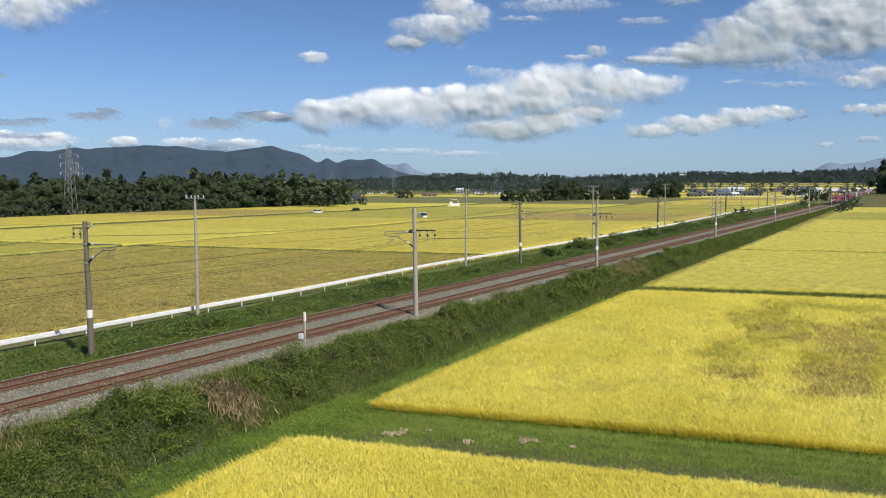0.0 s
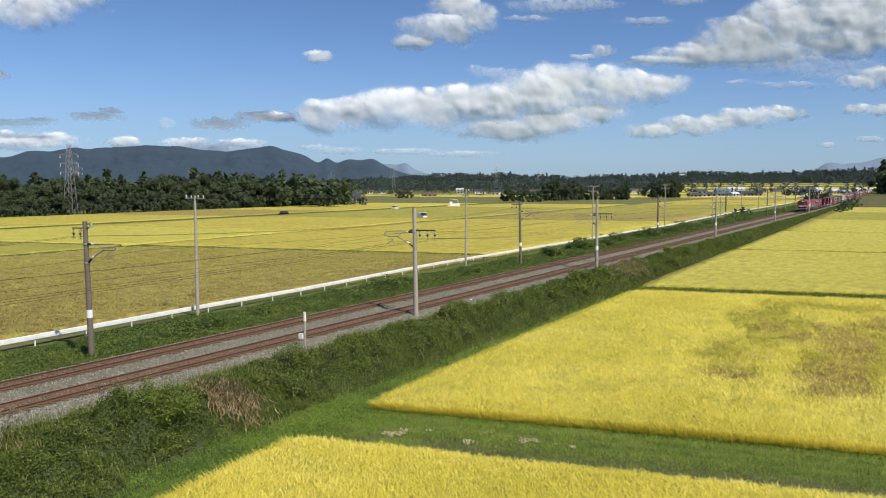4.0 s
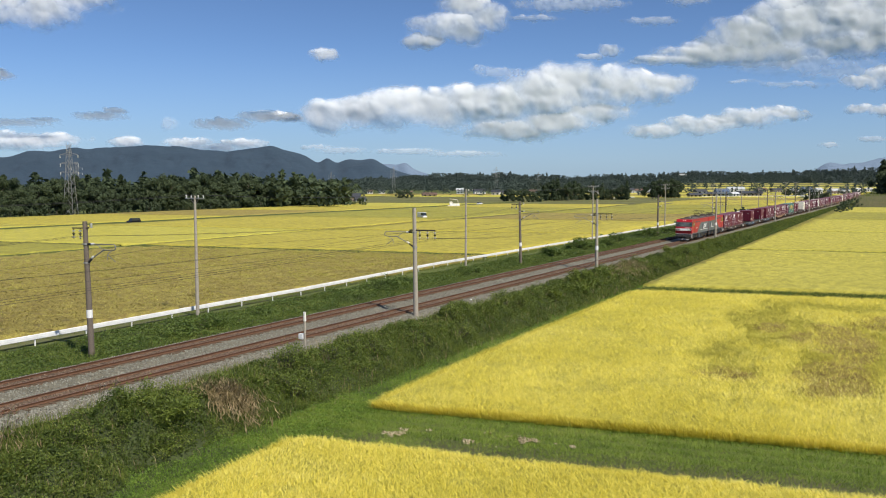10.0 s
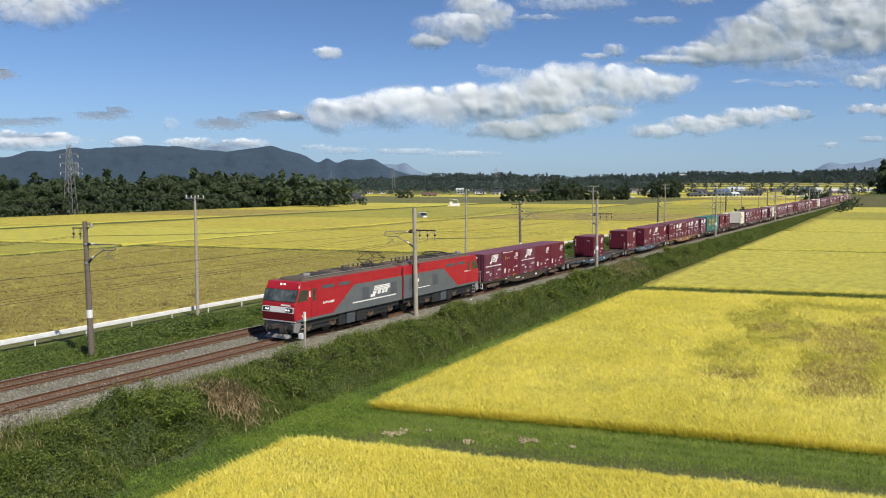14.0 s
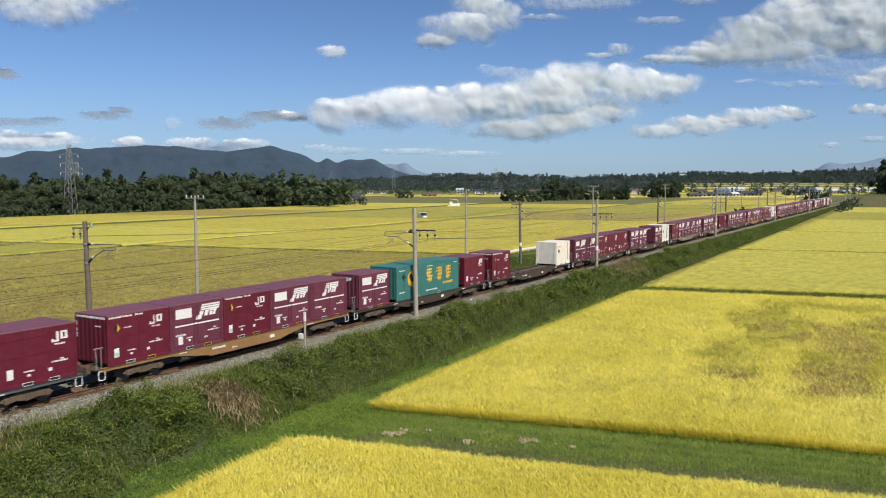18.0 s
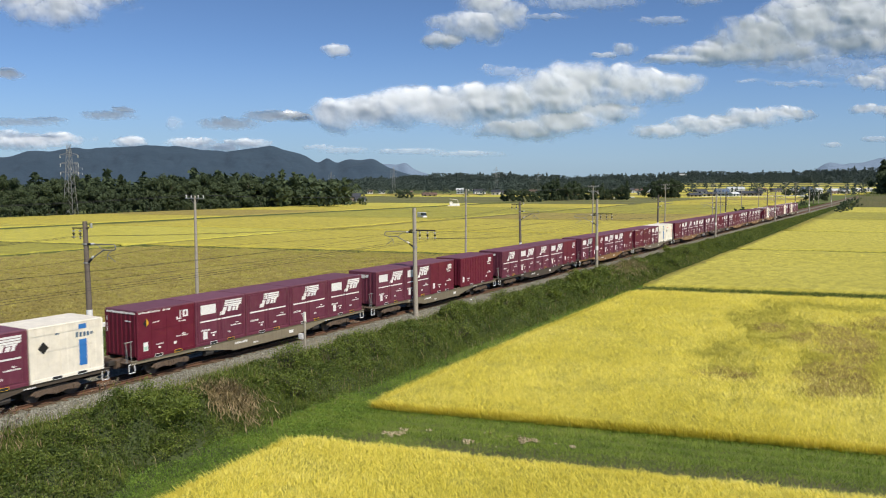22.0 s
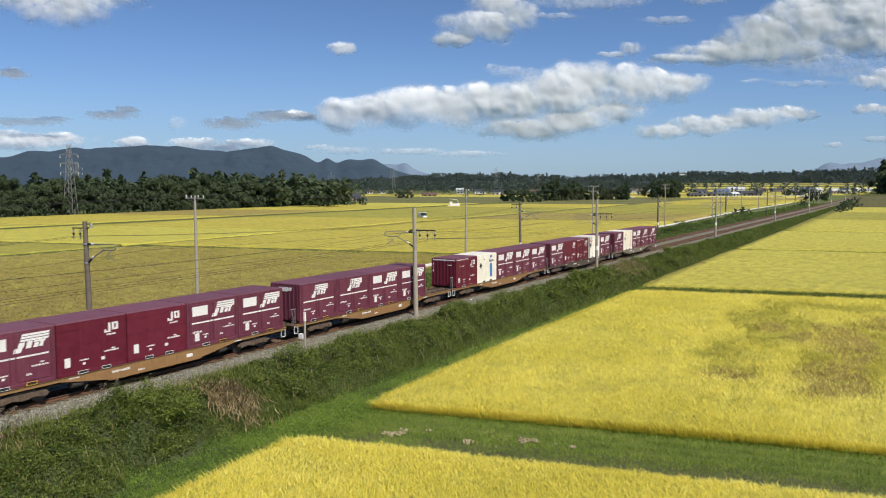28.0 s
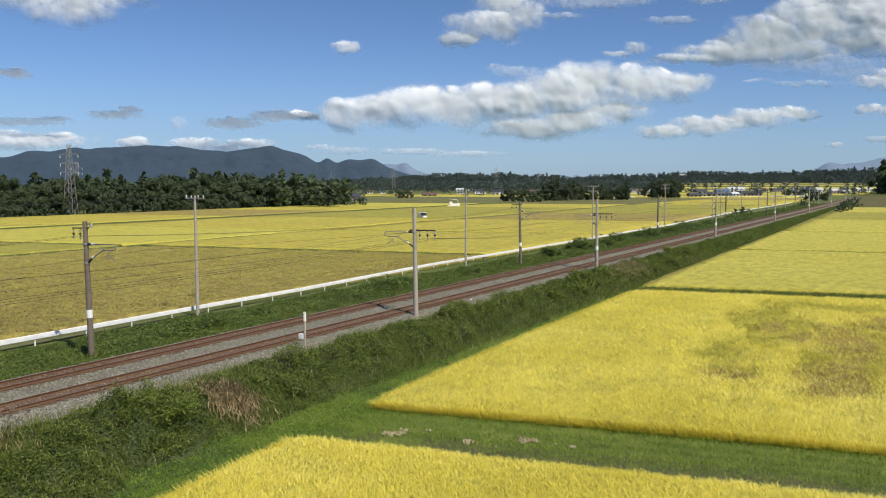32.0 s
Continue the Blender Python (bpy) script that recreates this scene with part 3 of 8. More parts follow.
for ya, yb_, xa, xb_, tone in ((610, 680, -420, -40, "canopy_gold"), (700, 760, -420, -60, "canopy_dull"), (800, 880, -300, 20, "canopy_gold"), (820, 930, 20, 160, "canopy_gold"), (720, 780, 30, 150, "canopy_gold"), (960, 1050, -400, 60, "canopy_olive")):
    crop(xa, xb_, ya, yb_, 0.8, M[tone], "distant strip of ripe rice", 8.0, 0.08, seed=120 + ya)


# ---- earth banks between the plots ----
def levee(name, pts, width, height, label="low grassy earth bank between rice plots"):
    """A bank along a line of (x, y) points."""
    P = np.asarray(pts, float)
    t = np.gradient(P, axis=0); t /= np.linalg.norm(t, axis=1, keepdims=True)
    nrm = np.stack([-t[:, 1], t[:, 0]], -1)
    offs = np.array([-1.0, -0.45, 0.0, 0.45, 1.0]) * width / 2
    hs = np.array([-0.05, 0.92, 1.0, 0.92, -0.05]) * height
    XY = P[:, None, :] + nrm[:, None, :] * offs[None, :, None]
    Z = ground_z(XY[..., 0], XY[..., 1]) + hs[None] + 0.06 * wave(XY[..., 0], XY[..., 1], 5, 1.2)
    return tagged(new(name, grid_mesh(name, XY[..., 0], XY[..., 1], Z, M["levee_grass"])), label, "bank", kind="structure")


M["levee_grass"] = varied("bank_turf", (0.04, 0.058, 0.012), (0.10, 0.12, 0.025), 0.6, 5.0, 0.95, 0, 0.7, 0.25, True, 0.08)
k = 0
for y0_ in (82.1, 137.5, 194.5, 258.5, 323.5):
    xs_ = np.arange(9.5, 130, 1.0)
    k += 1
    levee(f"levee_{k}", np.stack([xs_, y0_ + SKEW * xs_ + 0.3 * wave(xs_, 0 * xs_, 3 + k, 9.0)], -1), 2.6, 0.55)
for y0_ in (114.6, 168.8, 232.8, 286.8, 346, 406):
    for xa, xb_ in ((-83.5, -21.0), (-152.0, -86.0), (-218.0, -160.0)):
        xs_ = np.arange(xa, xb_, 1.5)
        k += 1
        levee(f"levee_{k}", np.stack([xs_, y0_ + (0 if xa > -84 else -1) + SKEW * xs_], -1), 1.8, 0.75)
for x_, ya, yb_ in ((-85.0, 4, 420), (-153.2, 20, 420), (-159.0, 20, 420)):
    ys_ = np.arange(ya, yb_, 2.0)
    k += 1
    levee(f"levee_{k}", np.stack([x_ + 0.2 * wave(ys_, 0 * ys_, 5, 14.0), ys_], -1), 1.8, 0.74)


# ---- masts and wires ----
def tz(y):
    return float(track_z(y))


def tx(y):
    return float(track_x(y))


def insulator_into(bm, p, length=0.32, r=0.06, axis=(0, 0, -1)):
    p, a = Vector(p), Vector(axis)
    for k in range(4):
        c = p + a * (length * (0.15 + 0.22 * k))
        tube_into(bm, c, c + a * length * 0.1, r, r * 0.8, 8)
    tube_into(bm, p, p + a * length, r * 0.35, sides=6)


def catenary_mast(x, y, side, lean=0.0, height=8.5, wrap=True):
    """A round concrete mast; side: 1 stands right of its track, -1 left of it; the arm reaches over the rails."""
    zg = float(ground_z(x, y))
    base = thing("catenary_mast", pose(x, y, zg, 0, lean), "tall grey concrete mast with bracket arm beside the track", "mast", "catenary masts")
    bm = bmesh.new(); tube_into(bm, (0, 0, -0.1), (0, 0, height), 0.19, 0.14, 14)
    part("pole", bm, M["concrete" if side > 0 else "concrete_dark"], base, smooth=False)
    if wrap:
        bm = bmesh.new(); tube_into(bm, (0, 0, 2.55), (0, 0, 3.05), 0.185, 0.182, 14)
        part("white_band", bm, M["plain_white"], base, "white band round the mast")
    inward = -side
    top_z = tz(y) - zg
    za, zb, zc = top_z + 5.0, top_z + 6.15, top_z + 5.9
    reach = 2.75
    def tube_line(bm, pts, r):
        for a, b in zip(pts[:-1], pts[1:]):
            tube_into(bm, (inward * a[0], 0, a[1]), (inward * b[0], 0, b[1]), r, sides=6)
    bm = bmesh.new()
    bend = [(reach - 0.15 + 0.17 * math.sin(k * math.pi / 6), zb - 0.17 + 0.17 * math.cos(k * math.pi / 6)) for k in range(7)]
    tube_line(bm, [(0.55, zb)] + bend + [(reach - 1.25, zb - 0.36)], 0.036)
    tube_line(bm, [(0.5, za + 0.26), (1.75, zb - 0.30)], 0.036)
    tube_line(bm, [(1.0, zb), (1.6, zb - 0.36), (reach - 1.25, zb - 0.36)], 0.02)
    arm = part("bracket_arm", bm, M["steel"], base, "tubular steel bracket arm with a bent end")
    bm = bmesh.new()
    tube_line(bm, [(reach - 0.3, zb - 0.34), (reach - 0.75, zb - 0.62), (reach - 0.80, za + 0.22)], 0.02)
    tube_line(bm, [(reach - 0.75, zb - 0.62), (reach - 0.05, za + 0.10)], 0.02)
    part("steady_arm", bm, M["steel"], arm, "thin steady arm")
    for p0, p1 in (((0.14, zb), (0.6, zb)), ((0.14, za), (0.55, za + 0.30))):
        a0, a1 = Vector((inward * p0[0], 0, p0[1])), Vector((inward * p1[0], 0, p1[1]))
        bm = bmesh.new(); insulator_into(bm, a0, (a1 - a0).length, 0.085, (a1 - a0).normalized())
        part("insulator", bm, M["black"], arm, "dark ribbed insulator")
        mid = a0.lerp(a1, 0.85)
        bm = bmesh.new(); tube_into(bm, mid, mid + (a1 - a0) * 0.45, 0.075, sides=10)
        part("insulator_sleeve", bm, M["porcelain"], arm, "white insulator sleeve")
        bm = bmesh.new(); tube_into(bm, (0, 0, p0[1] - 0.05), (0, 0, p0[1] + 0.05), 0.2, sides=12)
        part("clamp", bm, M["steel"], base)
    # crossarm for the feeder, on the outer side
    zf = height - 1.75 if side > 0 else height - 0.45
    bm = bmesh.new()
    if side > 0:
        box_into(bm, -0.45, 1.85, -0.05, 0.05, zf, zf + 0.1)
    else:
        box_into(bm, -1.2, 0.35, -0.05, 0.05, zf, zf + 0.07)
    cross = part("crossarm", bm, M["dark_steel"], base, "steel crossarm", bevel=0.01)
    for dx_ in ((0.45, 1.15, 1.8) if side > 0 else (-1.15, -0.5)):
        for k in range(3):
            bm = bmesh.new(); tube_into(bm, (dx_, 0, zf - 0.10 - 0.19 * k), (dx_, 0, zf - 0.20 - 0.19 * k), 0.11, 0.05, 10)
            part("insulator_disc", bm, M["porcelain" if k != 1 else "black"], cross, "disc of a hanging insulator")
        bm = bmesh.new(); tube_into(bm, (dx_, 0, zf), (dx_, 0, zf - 0.66), 0.02, sides=5)
        part("insulator_rod", bm, M["dark_steel"], cross)
    if side < 0:
        bm = bmesh.new()
        tube_into(bm, (0.1, 0, height - 0.10), (0.62, 0, height - 0.10), 0.025, sides=6)
        tube_into(bm, (0.1, 0, height - 0.55), (0.62, 0, height - 0.12), 0.02, sides=6)
        part("side_bracket", bm, M["dark_steel"], base, "small dark side bracket")
        bm = bmesh.new(); insulator_into(bm, (0.60, 0, height - 0.12), 0.30, 0.09)
        part("hanging_insulator", bm, M["porcelain"], cross, "white hanging insulator")
    return base


NEAR_MASTS = ((2.15, 51.3, -0.9), (3.0, 89.6, -0.6), (3.6, 152.0, 0.0), (4.45, 219.0, 0.0), (5.4, 287.0, 0.0), (6.8, 352.0, 0.0), (7.4, 420.0, 0.0))
FAR_MASTS = ((-8.75, 31.0, -1.4), (-9.9, 96.3, -1.6), (-8.6, 157.5, 0.0), (-7.8, 219.5, 0.3), (-6.9, 283.0, 0.2), (-6.0, 348.0, 0.0), (-5.5, 412.0, 0.0))
for x, y, lean in NEAR_MASTS:
    catenary_mast(x, y, 1, lean, wrap=y > 60)
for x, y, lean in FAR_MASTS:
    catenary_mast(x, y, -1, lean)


def stay(x, y, x1, y1):
    bm = bmesh.new()
    tube_into(bm, (x, y, float(ground_z(x, y))), (x1, y1, float(ground_z(x1, y1)) + 1.5), 0.035, sides=6)
    ob = new("mast_strut", finish(bm, "mast_strut", M["dark_steel"]))
    return tagged(ob, "short dark steel strut against a mast", "strut")


stay(2.3, 84.6, 3.2, 89.2)


def wire(name, pts, label, r=0.007, sag=0.0):
    """A wire from point to point, hanging by sag between each two."""
    line = [Vector(pts[0])]
    for a, b in zip(pts[:-1], pts[1:]):
        a, b = Vector(a), Vector(b)
        n = 10 if sag else 1
        for k in range(1, n + 1):
            t = k / n
            line.append(a.lerp(b, t) - Vector((0, 0, sag * 4 * t * (1 - t))))
    ring = np.array([(r, 0, 0), (0, 0, r), (-r, 0, 0), (0, 0, -r)])
    P = np.array([tuple(p) for p in line])[:, None, :] + ring[None]
    i = np.arange(len(line) * 4).reshape(-1, 4)
    f = np.stack([i[:-1], np.roll(i[:-1], -1, 1), np.roll(i[1:], -1, 1), i[1:]], -1).reshape(-1, 4)
    return tagged(new(name, raw_mesh(name, P, f, M["wire"])), label, "wire", "overhead wires")


for dx_, masts in ((0.0, NEAR_MASTS), (TRACK_GAP, FAR_MASTS)):
    ys = [-40, 5] + [m[1] for m in masts] + [490, 560]
    wire("contact_wire", [(tx(y) + dx_ + (0.15 if i % 2 else -0.15), y, tz(y) + 5.1) for i, y in enumerate(ys)], "thin contact wire hung over the track")
    wire("messenger_wire", [(tx(y) + dx_, y, tz(y) + 6.0) for y in ys], "thin messenger wire hung over the track", 0.007, 0.45)
wire_y = [-30] + [m[1] for m in NEAR_MASTS]
for dx_ in (0.45, 1.15, 1.8):
    wire("feeder_wire", [(np.interp(y, [m[1] for m in NEAR_MASTS], [m[0] for m in NEAR_MASTS]) + dx_, y, tz(y) + 5.72) for y in wire_y], "thin feeder wire between masts", 0.007, 0.7)
for dx_ in (-1.15, -0.5):
    wire("feeder_wire", [(np.interp(y, [m[1] for m in FAR_MASTS], [m[0] for m in FAR_MASTS]) + dx_, y, tz(y) + 6.6) for y in [-30] + [m[1] for m in FAR_MASTS]], "thin feeder wire between masts", 0.008, 0.8)


def utility_pole(x, y, height, arms=1):
    zg = float(ground_z(x, y))
    base = thing("utility_pole", pose(x, y, zg), "slim pale concrete utility pole with crossarms", "utility pole", "utility poles")
    bm = bmesh.new(); tube_into(bm, (0, 0, -0.1), (0, 0, height), 0.16, 0.095, 12)
    part("pole", bm, M["concrete"], base)
    for k in range(arms):
        z = height - 0.25 - 0.9 * k
        bm = bmesh.new()
        box_into(bm, -1.05, 1.05, -0.045, 0.045, z - 0.04, z + 0.05)
        tube_into(bm, (-0.5, 0, z), (0, 0, z - 0.55), 0.02, sides=5)
        tube_into(bm, (0.5, 0, z), (0, 0, z - 0.55), 0.02, sides=5)
        arm = part("crossarm", bm, M["steel"], base, "galvanised crossarm")
        for dx_ in (-0.98, -0.4, 0.4, 0.98):
            bm = bmesh.new(); insulator_into(bm, (dx_, 0, z + 0.05), 0.24, 0.065, (0, 0, 1))
            part("insulator", bm, M["porcelain"], arm, "white insulator")
    if height > 10:
        bm = bmesh.new()
        box_into(bm, -0.12, 0.14, -0.16, -0.02, height - 1.6, height - 1.15)
        tube_into(bm, (0.12, 0, height - 1.7), (-0.3, 0, height - 0.9), 0.02, sides=5)
        part("switch_box", bm, M["steel"], base)
    return base


UTILITY = ((-15.5, 45.7, 10.0, 1), (-16.6, 93.3, 10.2, 1), (-19.0, 149.0, 10.8, 2), (-19.6, 204.0, 11.2, 2), (-9.4, 221.0, 9.2, 1), (-19.2, 258.0, 11.0, 2), (-14.6, 315.0, 8.6, 1),
           (-28.4, 359.0, 12.0, 1), (-10.1, 352.0, 11.0, 1), (-12.0, 400.0, 11.0, 1), (-5.6, 436.0, 10.0, 1))
for u in UTILITY:
    utility_pole(*u)
chain = [(-14.8, -5, 10.0)] + [u[:3] for u in UTILITY[:4]] + [UTILITY[5][:3]]
for dx_ in (-0.98, 0.4, 0.98):
    wire("power_line", [(x + dx_, y, float(ground_z(x, y)) + h + 0.05) for x, y, h in chain], "thin power line between utility poles", 0.009, 0.6)

# ---- white guard rail along the farm road ----
guard = thing("guard_rail", pose(0, 0, 0), "long white steel guard rail on short posts", "guard rail")
gy_ = steps((12, 140, 2.0), (140, 470, 6))
gxs = guard_x(gy_)
gzs = ground_z(gxs, gy_)
prof = [(-0.03, 0.44), (0.03, 0.47), (0.015, 0.52), (0.01, 0.58), (0.03, 0.62), (0.01, 0.66), (0.015, 0.72), (0.03, 0.78), (-0.03, 0.80)]
Xg = gxs[:, None] + np.array([p[0] for p in prof])[None]
Zg = gzs[:, None] + np.array([p[1] for p in prof])[None]
for name, off in (("beam", 0.05),):
    b = new(name, grid_mesh(name, Xg + off, np.repeat(gy_[:, None], len(prof), 1), Zg, M["white"]))
    b.parent = guard
bm = bmesh.new(); tube_into(bm, (0, 0, -0.1), (0, 0, 0.78), 0.055, sides=8)
post_mesh = finish(bm, "post", M["white"])
for y in np.arange(16, 300, 4.0):
    x = float(guard_x(y))
    piece("post", post_mesh, guard, pose(x - 0.04, y, float(ground_z(x, y))))
rx = np.array([-2.45, -0.35])
Xr = gxs[:, None] + rx[None]
tagged(new("farm_road", grid_mesh("farm_road", Xr, np.repeat(gy_[:, None], 2, 1), ground_z(Xr, np.repeat(gy_[:, None], 2, 1)) + 0.05, M["farm_track"])), "narrow grass-grown farm track behind the guard rail", "road", kind="structure")

# ---- marker post by the near track ----
zg = float(ground_z(3.5, 36.7))
marker = thing("marker_post", pose(3.5, 36.7, zg), "white trackside post with a small white box", "post")
bm = bmesh.new(); tube_into(bm, (0, 0, -0.1), (0, 0, 2.45), 0.07, 0.07, 10)
part("pole", bm, M["concrete"], marker)
bm = bmesh.new(); tube_into(bm, (0, 0, 2.2), (0, 0, 2.75), 0.085, 0.085, 10)
part("cap", bm, M["porcelain"], marker, "cream cap")
bm = bmesh.new(); box_into(bm, -0.42, -0.08, -0.12, 0.12, 1.1, 1.42)
part("small_box", bm, M["white"], marker, "small white box", bevel=0.02)
for x, y, h in ((-10.8, 128.0, 1.6), (1.95, 60.5, 0.35)):
    bm = bmesh.new(); box_into(bm, -0.06, 0.06, -0.06, 0.06, -0.1, h)
    tagged(new("short_post", finish(bm, "short_post", M["white" if h < 1 else "dark_steel"], 0.01)), "short post standing by the track", "post").matrix_basis = pose(x, y, float(ground_z(x, y)))

# ---- weeds on the banks ----
M["leaves"] = leafy("bank_leaves", [(0.0, (0.022, 0.036, 0.007)), (0.35, (0.062, 0.098, 0.014)), (0.65, (0.135, 0.18, 0.026)), (1.0, (0.26, 0.30, 0.065))], 0.35, 0.6, 0.7, 1.8, 0.3)
M["blades"] = leafy("bank_grass", [(0.0, (0.06, 0.092, 0.014)), (0.45, (0.13, 0.18, 0.026)), (0.75, (0.21, 0.245, 0.045)), (1.0, (0.36, 0.34, 0.12))], 0.35, 0.65, 0.22, 1.5)
M["lawn"] = leafy("short_green_grass", [(0.0, (0.07, 0.125, 0.014)), (0.45, (0.135, 0.235, 0.024)), (0.75, (0.20, 0.31, 0.035)), (1.0, (0.32, 0.38, 0.08))], 0.3, 0.7, 0.3, 1.5)
M["bush_leaves"] = leafy("bush_leaves", [(0.0, (0.04, 0.063, 0.012)), (0.35, (0.10, 0.143, 0.022)), (0.65, (0.185, 0.24, 0.035)), (1.0, (0.31, 0.35, 0.07))], 0.4, 0.55, 1.3, 3.0, 0.3)
M["verge_leaves"] = leafy("verge_leaves", [(0.0, (0.035, 0.065, 0.014)), (0.35, (0.075, 0.125, 0.022)), (0.65, (0.14, 0.20, 0.035)), (1.0, (0.24, 0.30, 0.07))], 0.35, 0.6, 0.6, 2.0, 0.35)
M["mown"] = leafy("mown_path_grass", [(0.0, (0.085, 0.13, 0.02)), (0.4, (0.18, 0.275, 0.034)), (0.7, (0.28, 0.37, 0.05)), (1.0, (0.46, 0.49, 0.13))], 0.3, 0.7, 0.5, 2.2)
M["straw"] = leafy("dry_straw", [(0.0, (0.11, 0.10, 0.035)), (0.4, (0.26, 0.20, 0.095)), (0.7, (0.46, 0.36, 0.20)), (1.0, (0.70, 0.58, 0.38))], 0.4, 0.75, 0.9, 3.0)
M["litter"] = leafy("pale_dry_litter", [(0.0, (0.30, 0.22, 0.13)), (0.5, (0.52, 0.42, 0.27)), (1.0, (0.78, 0.68, 0.48))], 0.3, 0.8, 0.4, 2.0)
# for filler sheets below the weeds: shade between stems put into dark green
M["undergrowth"] = varied("painted_shade_undergrowth", (0.028, 0.04, 0.012), (0.065, 0.085, 0.024), 0.8, 5.0, 0.95, 0, 0.8, 0.25, True, 0.08)

# mounds: x, y, radius, height
MOUNDS = ((6.0, 23.0, 2.1, 1.5), (5.2, 26.0, 1.5, 0.8), (7.2, 18.0, 2.0, 1.0), (4.6, 31.5, 1.6, 0.75), (5.9, 34.5, 1.7, 0.8), (4.8, 40.5, 2.0, 0.7), (5.2, 46.0, 2.2, 0.9), (4.9, 53.5, 2.0, 1.1), (5.6, 58.0, 1.8, 0.8), (4.8, 66.0, 2.5, 0.8),
          (5.2, 74.0, 2.2, 0.9), (5.4, 84.0, 2.4, 0.9), (5.0, 96.0, 2.2, 0.9), (5.4, 108.0, 2.4, 0.8), (5.6, 122.0, 2.4, 0.7), (5.8, 140.0, 2.6, 0.7), (6.2, 165.0, 3.0, 0.7))


def weed_height(x, y):
    d = x - track_x(y)
    env = np.interp(d, [2.3, 3.0, 4.2, 6.0, 7.0, 7.7], [0.05, 0.3, 0.5, 0.5, 0.3, 0.04])
    h = env * (1 + 0.6 * wave(x, y, 71, 2.6) + 0.85 * wave(x, y, 73, 0.9, 3))
    for mx, my, r, hh in MOUNDS:
        h = np.maximum(h, hh * np.clip(1.15 - ((x - mx) / r) ** 2 - ((y - my) / (r * 1.25)) ** 2, 0, 1) ** 0.6 * (1 + 0.75 * wave(x, y, 72, 0.8, 3)) * np.interp(d, [2.4, 3.4], [0, 1]))
    return h


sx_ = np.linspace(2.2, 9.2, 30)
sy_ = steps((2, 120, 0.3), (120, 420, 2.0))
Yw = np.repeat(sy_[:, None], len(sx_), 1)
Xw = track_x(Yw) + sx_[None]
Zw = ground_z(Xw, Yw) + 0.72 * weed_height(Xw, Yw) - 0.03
tagged(new("bank_undergrowth", grid_mesh("bank_undergrowth", Xw, Yw, Zw, M["undergrowth"])), "dark filler sheet under the bank weeds, coloured as shade", "undergrowth", kind="stuff")


def spread(n, d0, d1, y0, y1, power=1.5):
    y = y0 + (y1 - y0) * rng.uniform(0, 1, n) ** power
    return track_x(y) + rng.uniform(d0, d1, n), y


def leaf_cover(name, n, d0, d1, y0, y1, size, top, label, mat="leaves", power=1.5, hf=weed_height, pick=None):
    x, y = spread(n, d0, d1, y0, y1, power)
    if pick is not None:
        k = pick(x, y)
        x, y = x[k], y[k]
    h = hf(x, y)
    z = ground_z(x, y) + h * (0.62 + 0.45 * rng.uniform(0, 1, len(x)) ** 0.6) * top + 0.03
    grow = np.interp(y, [20, 60, 130], [1.0, 1.2, 1.6])
    ob = new(name, leaf_mesh(name, np.stack([x, y, z], -1), size * grow * rng.uniform(0.6, 1.4, len(x)), M[mat], plain=y0 > 100))
    return tagged(ob, label, "weeds", kind="stuff")


def grass_cover(name, n, d0, d1, y0, y1, h, label, mat="blades", power=1.5, pick=None, lean=0.35, hf=None, w=0.03):
    x, y = spread(n, d0, d1, y0, y1, power)
    if pick is not None:
        k = pick(x, y)
        x, y = x[k], y[k]
    m = len(x)
    z = ground_z(x, y) + (0.7 * hf(x, y) if hf else 0)
    hh = h * rng.uniform(0.5, 1.3, m)
    grow = np.interp(y, [20, 60, 130], [0.55, 0.75, 1.1])
    me = blade_mesh(name, x, y, z, hh, w * grow * rng.uniform(0.7, 1.5, m), hh * lean * rng.uniform(0.3, 1.6, m), M[mat], plain=name in ("strip_grass", "verge_grass", "field_edge_grass", "bank_grass_far", "strip_grass_far"))
    return tagged(new(name, me), label, "grass", kind="stuff")


weedy = lambda x, y: weed_height(x, y) > 0.07
leafy_zone = lambda x, y: weedy(x, y) & (wave(x, y, 81, 5.0) + 0.2 * rng.normal(size=len(x)) > -0.6)
grassy_zone = lambda x, y: weedy(x, y) & (wave(x, y, 81, 5.0) + 0.2 * rng.normal(size=len(x)) < -0.2)
straw_zone = lambda x, y: (1.3 * np.exp(-((x - 6.2) / 1.5) ** 2 - ((y - 28.2) / 1.3) ** 2) + 0.75 * np.exp(-((x - 6.8) / 2.2) ** 2 - ((y - 14.5) / 2.5) ** 2) + 0.6 * np.exp(-((x - 5.2) / 1.2) ** 2 - ((y - 92) / 4.0) ** 2)) > rng.uniform(0.25, 1.1, len(x))
leaf_cover("bank_leaves", 330000, 2.7, 8.9, 6, 150, 0.088, 1.0, "broad green leaves of creepers covering the bank", pick=leafy_zone)
leaf_cover("bank_leaves_fine", 100000, 2.7, 8.9, 6, 150, 0.065, 1.05, "small weed leaves on the railway bank", pick=grassy_zone)
grass_cover("bank_grass", 130000, 2.3, 8.9, 6, 150, 0.42, "tall green grass on the railway bank", pick=grassy_zone, hf=weed_height)
grass_cover("bank_grass_among", 22000, 2.3, 8.9, 6, 150, 0.34, "green grass among the creepers", pick=weedy, hf=weed_height)


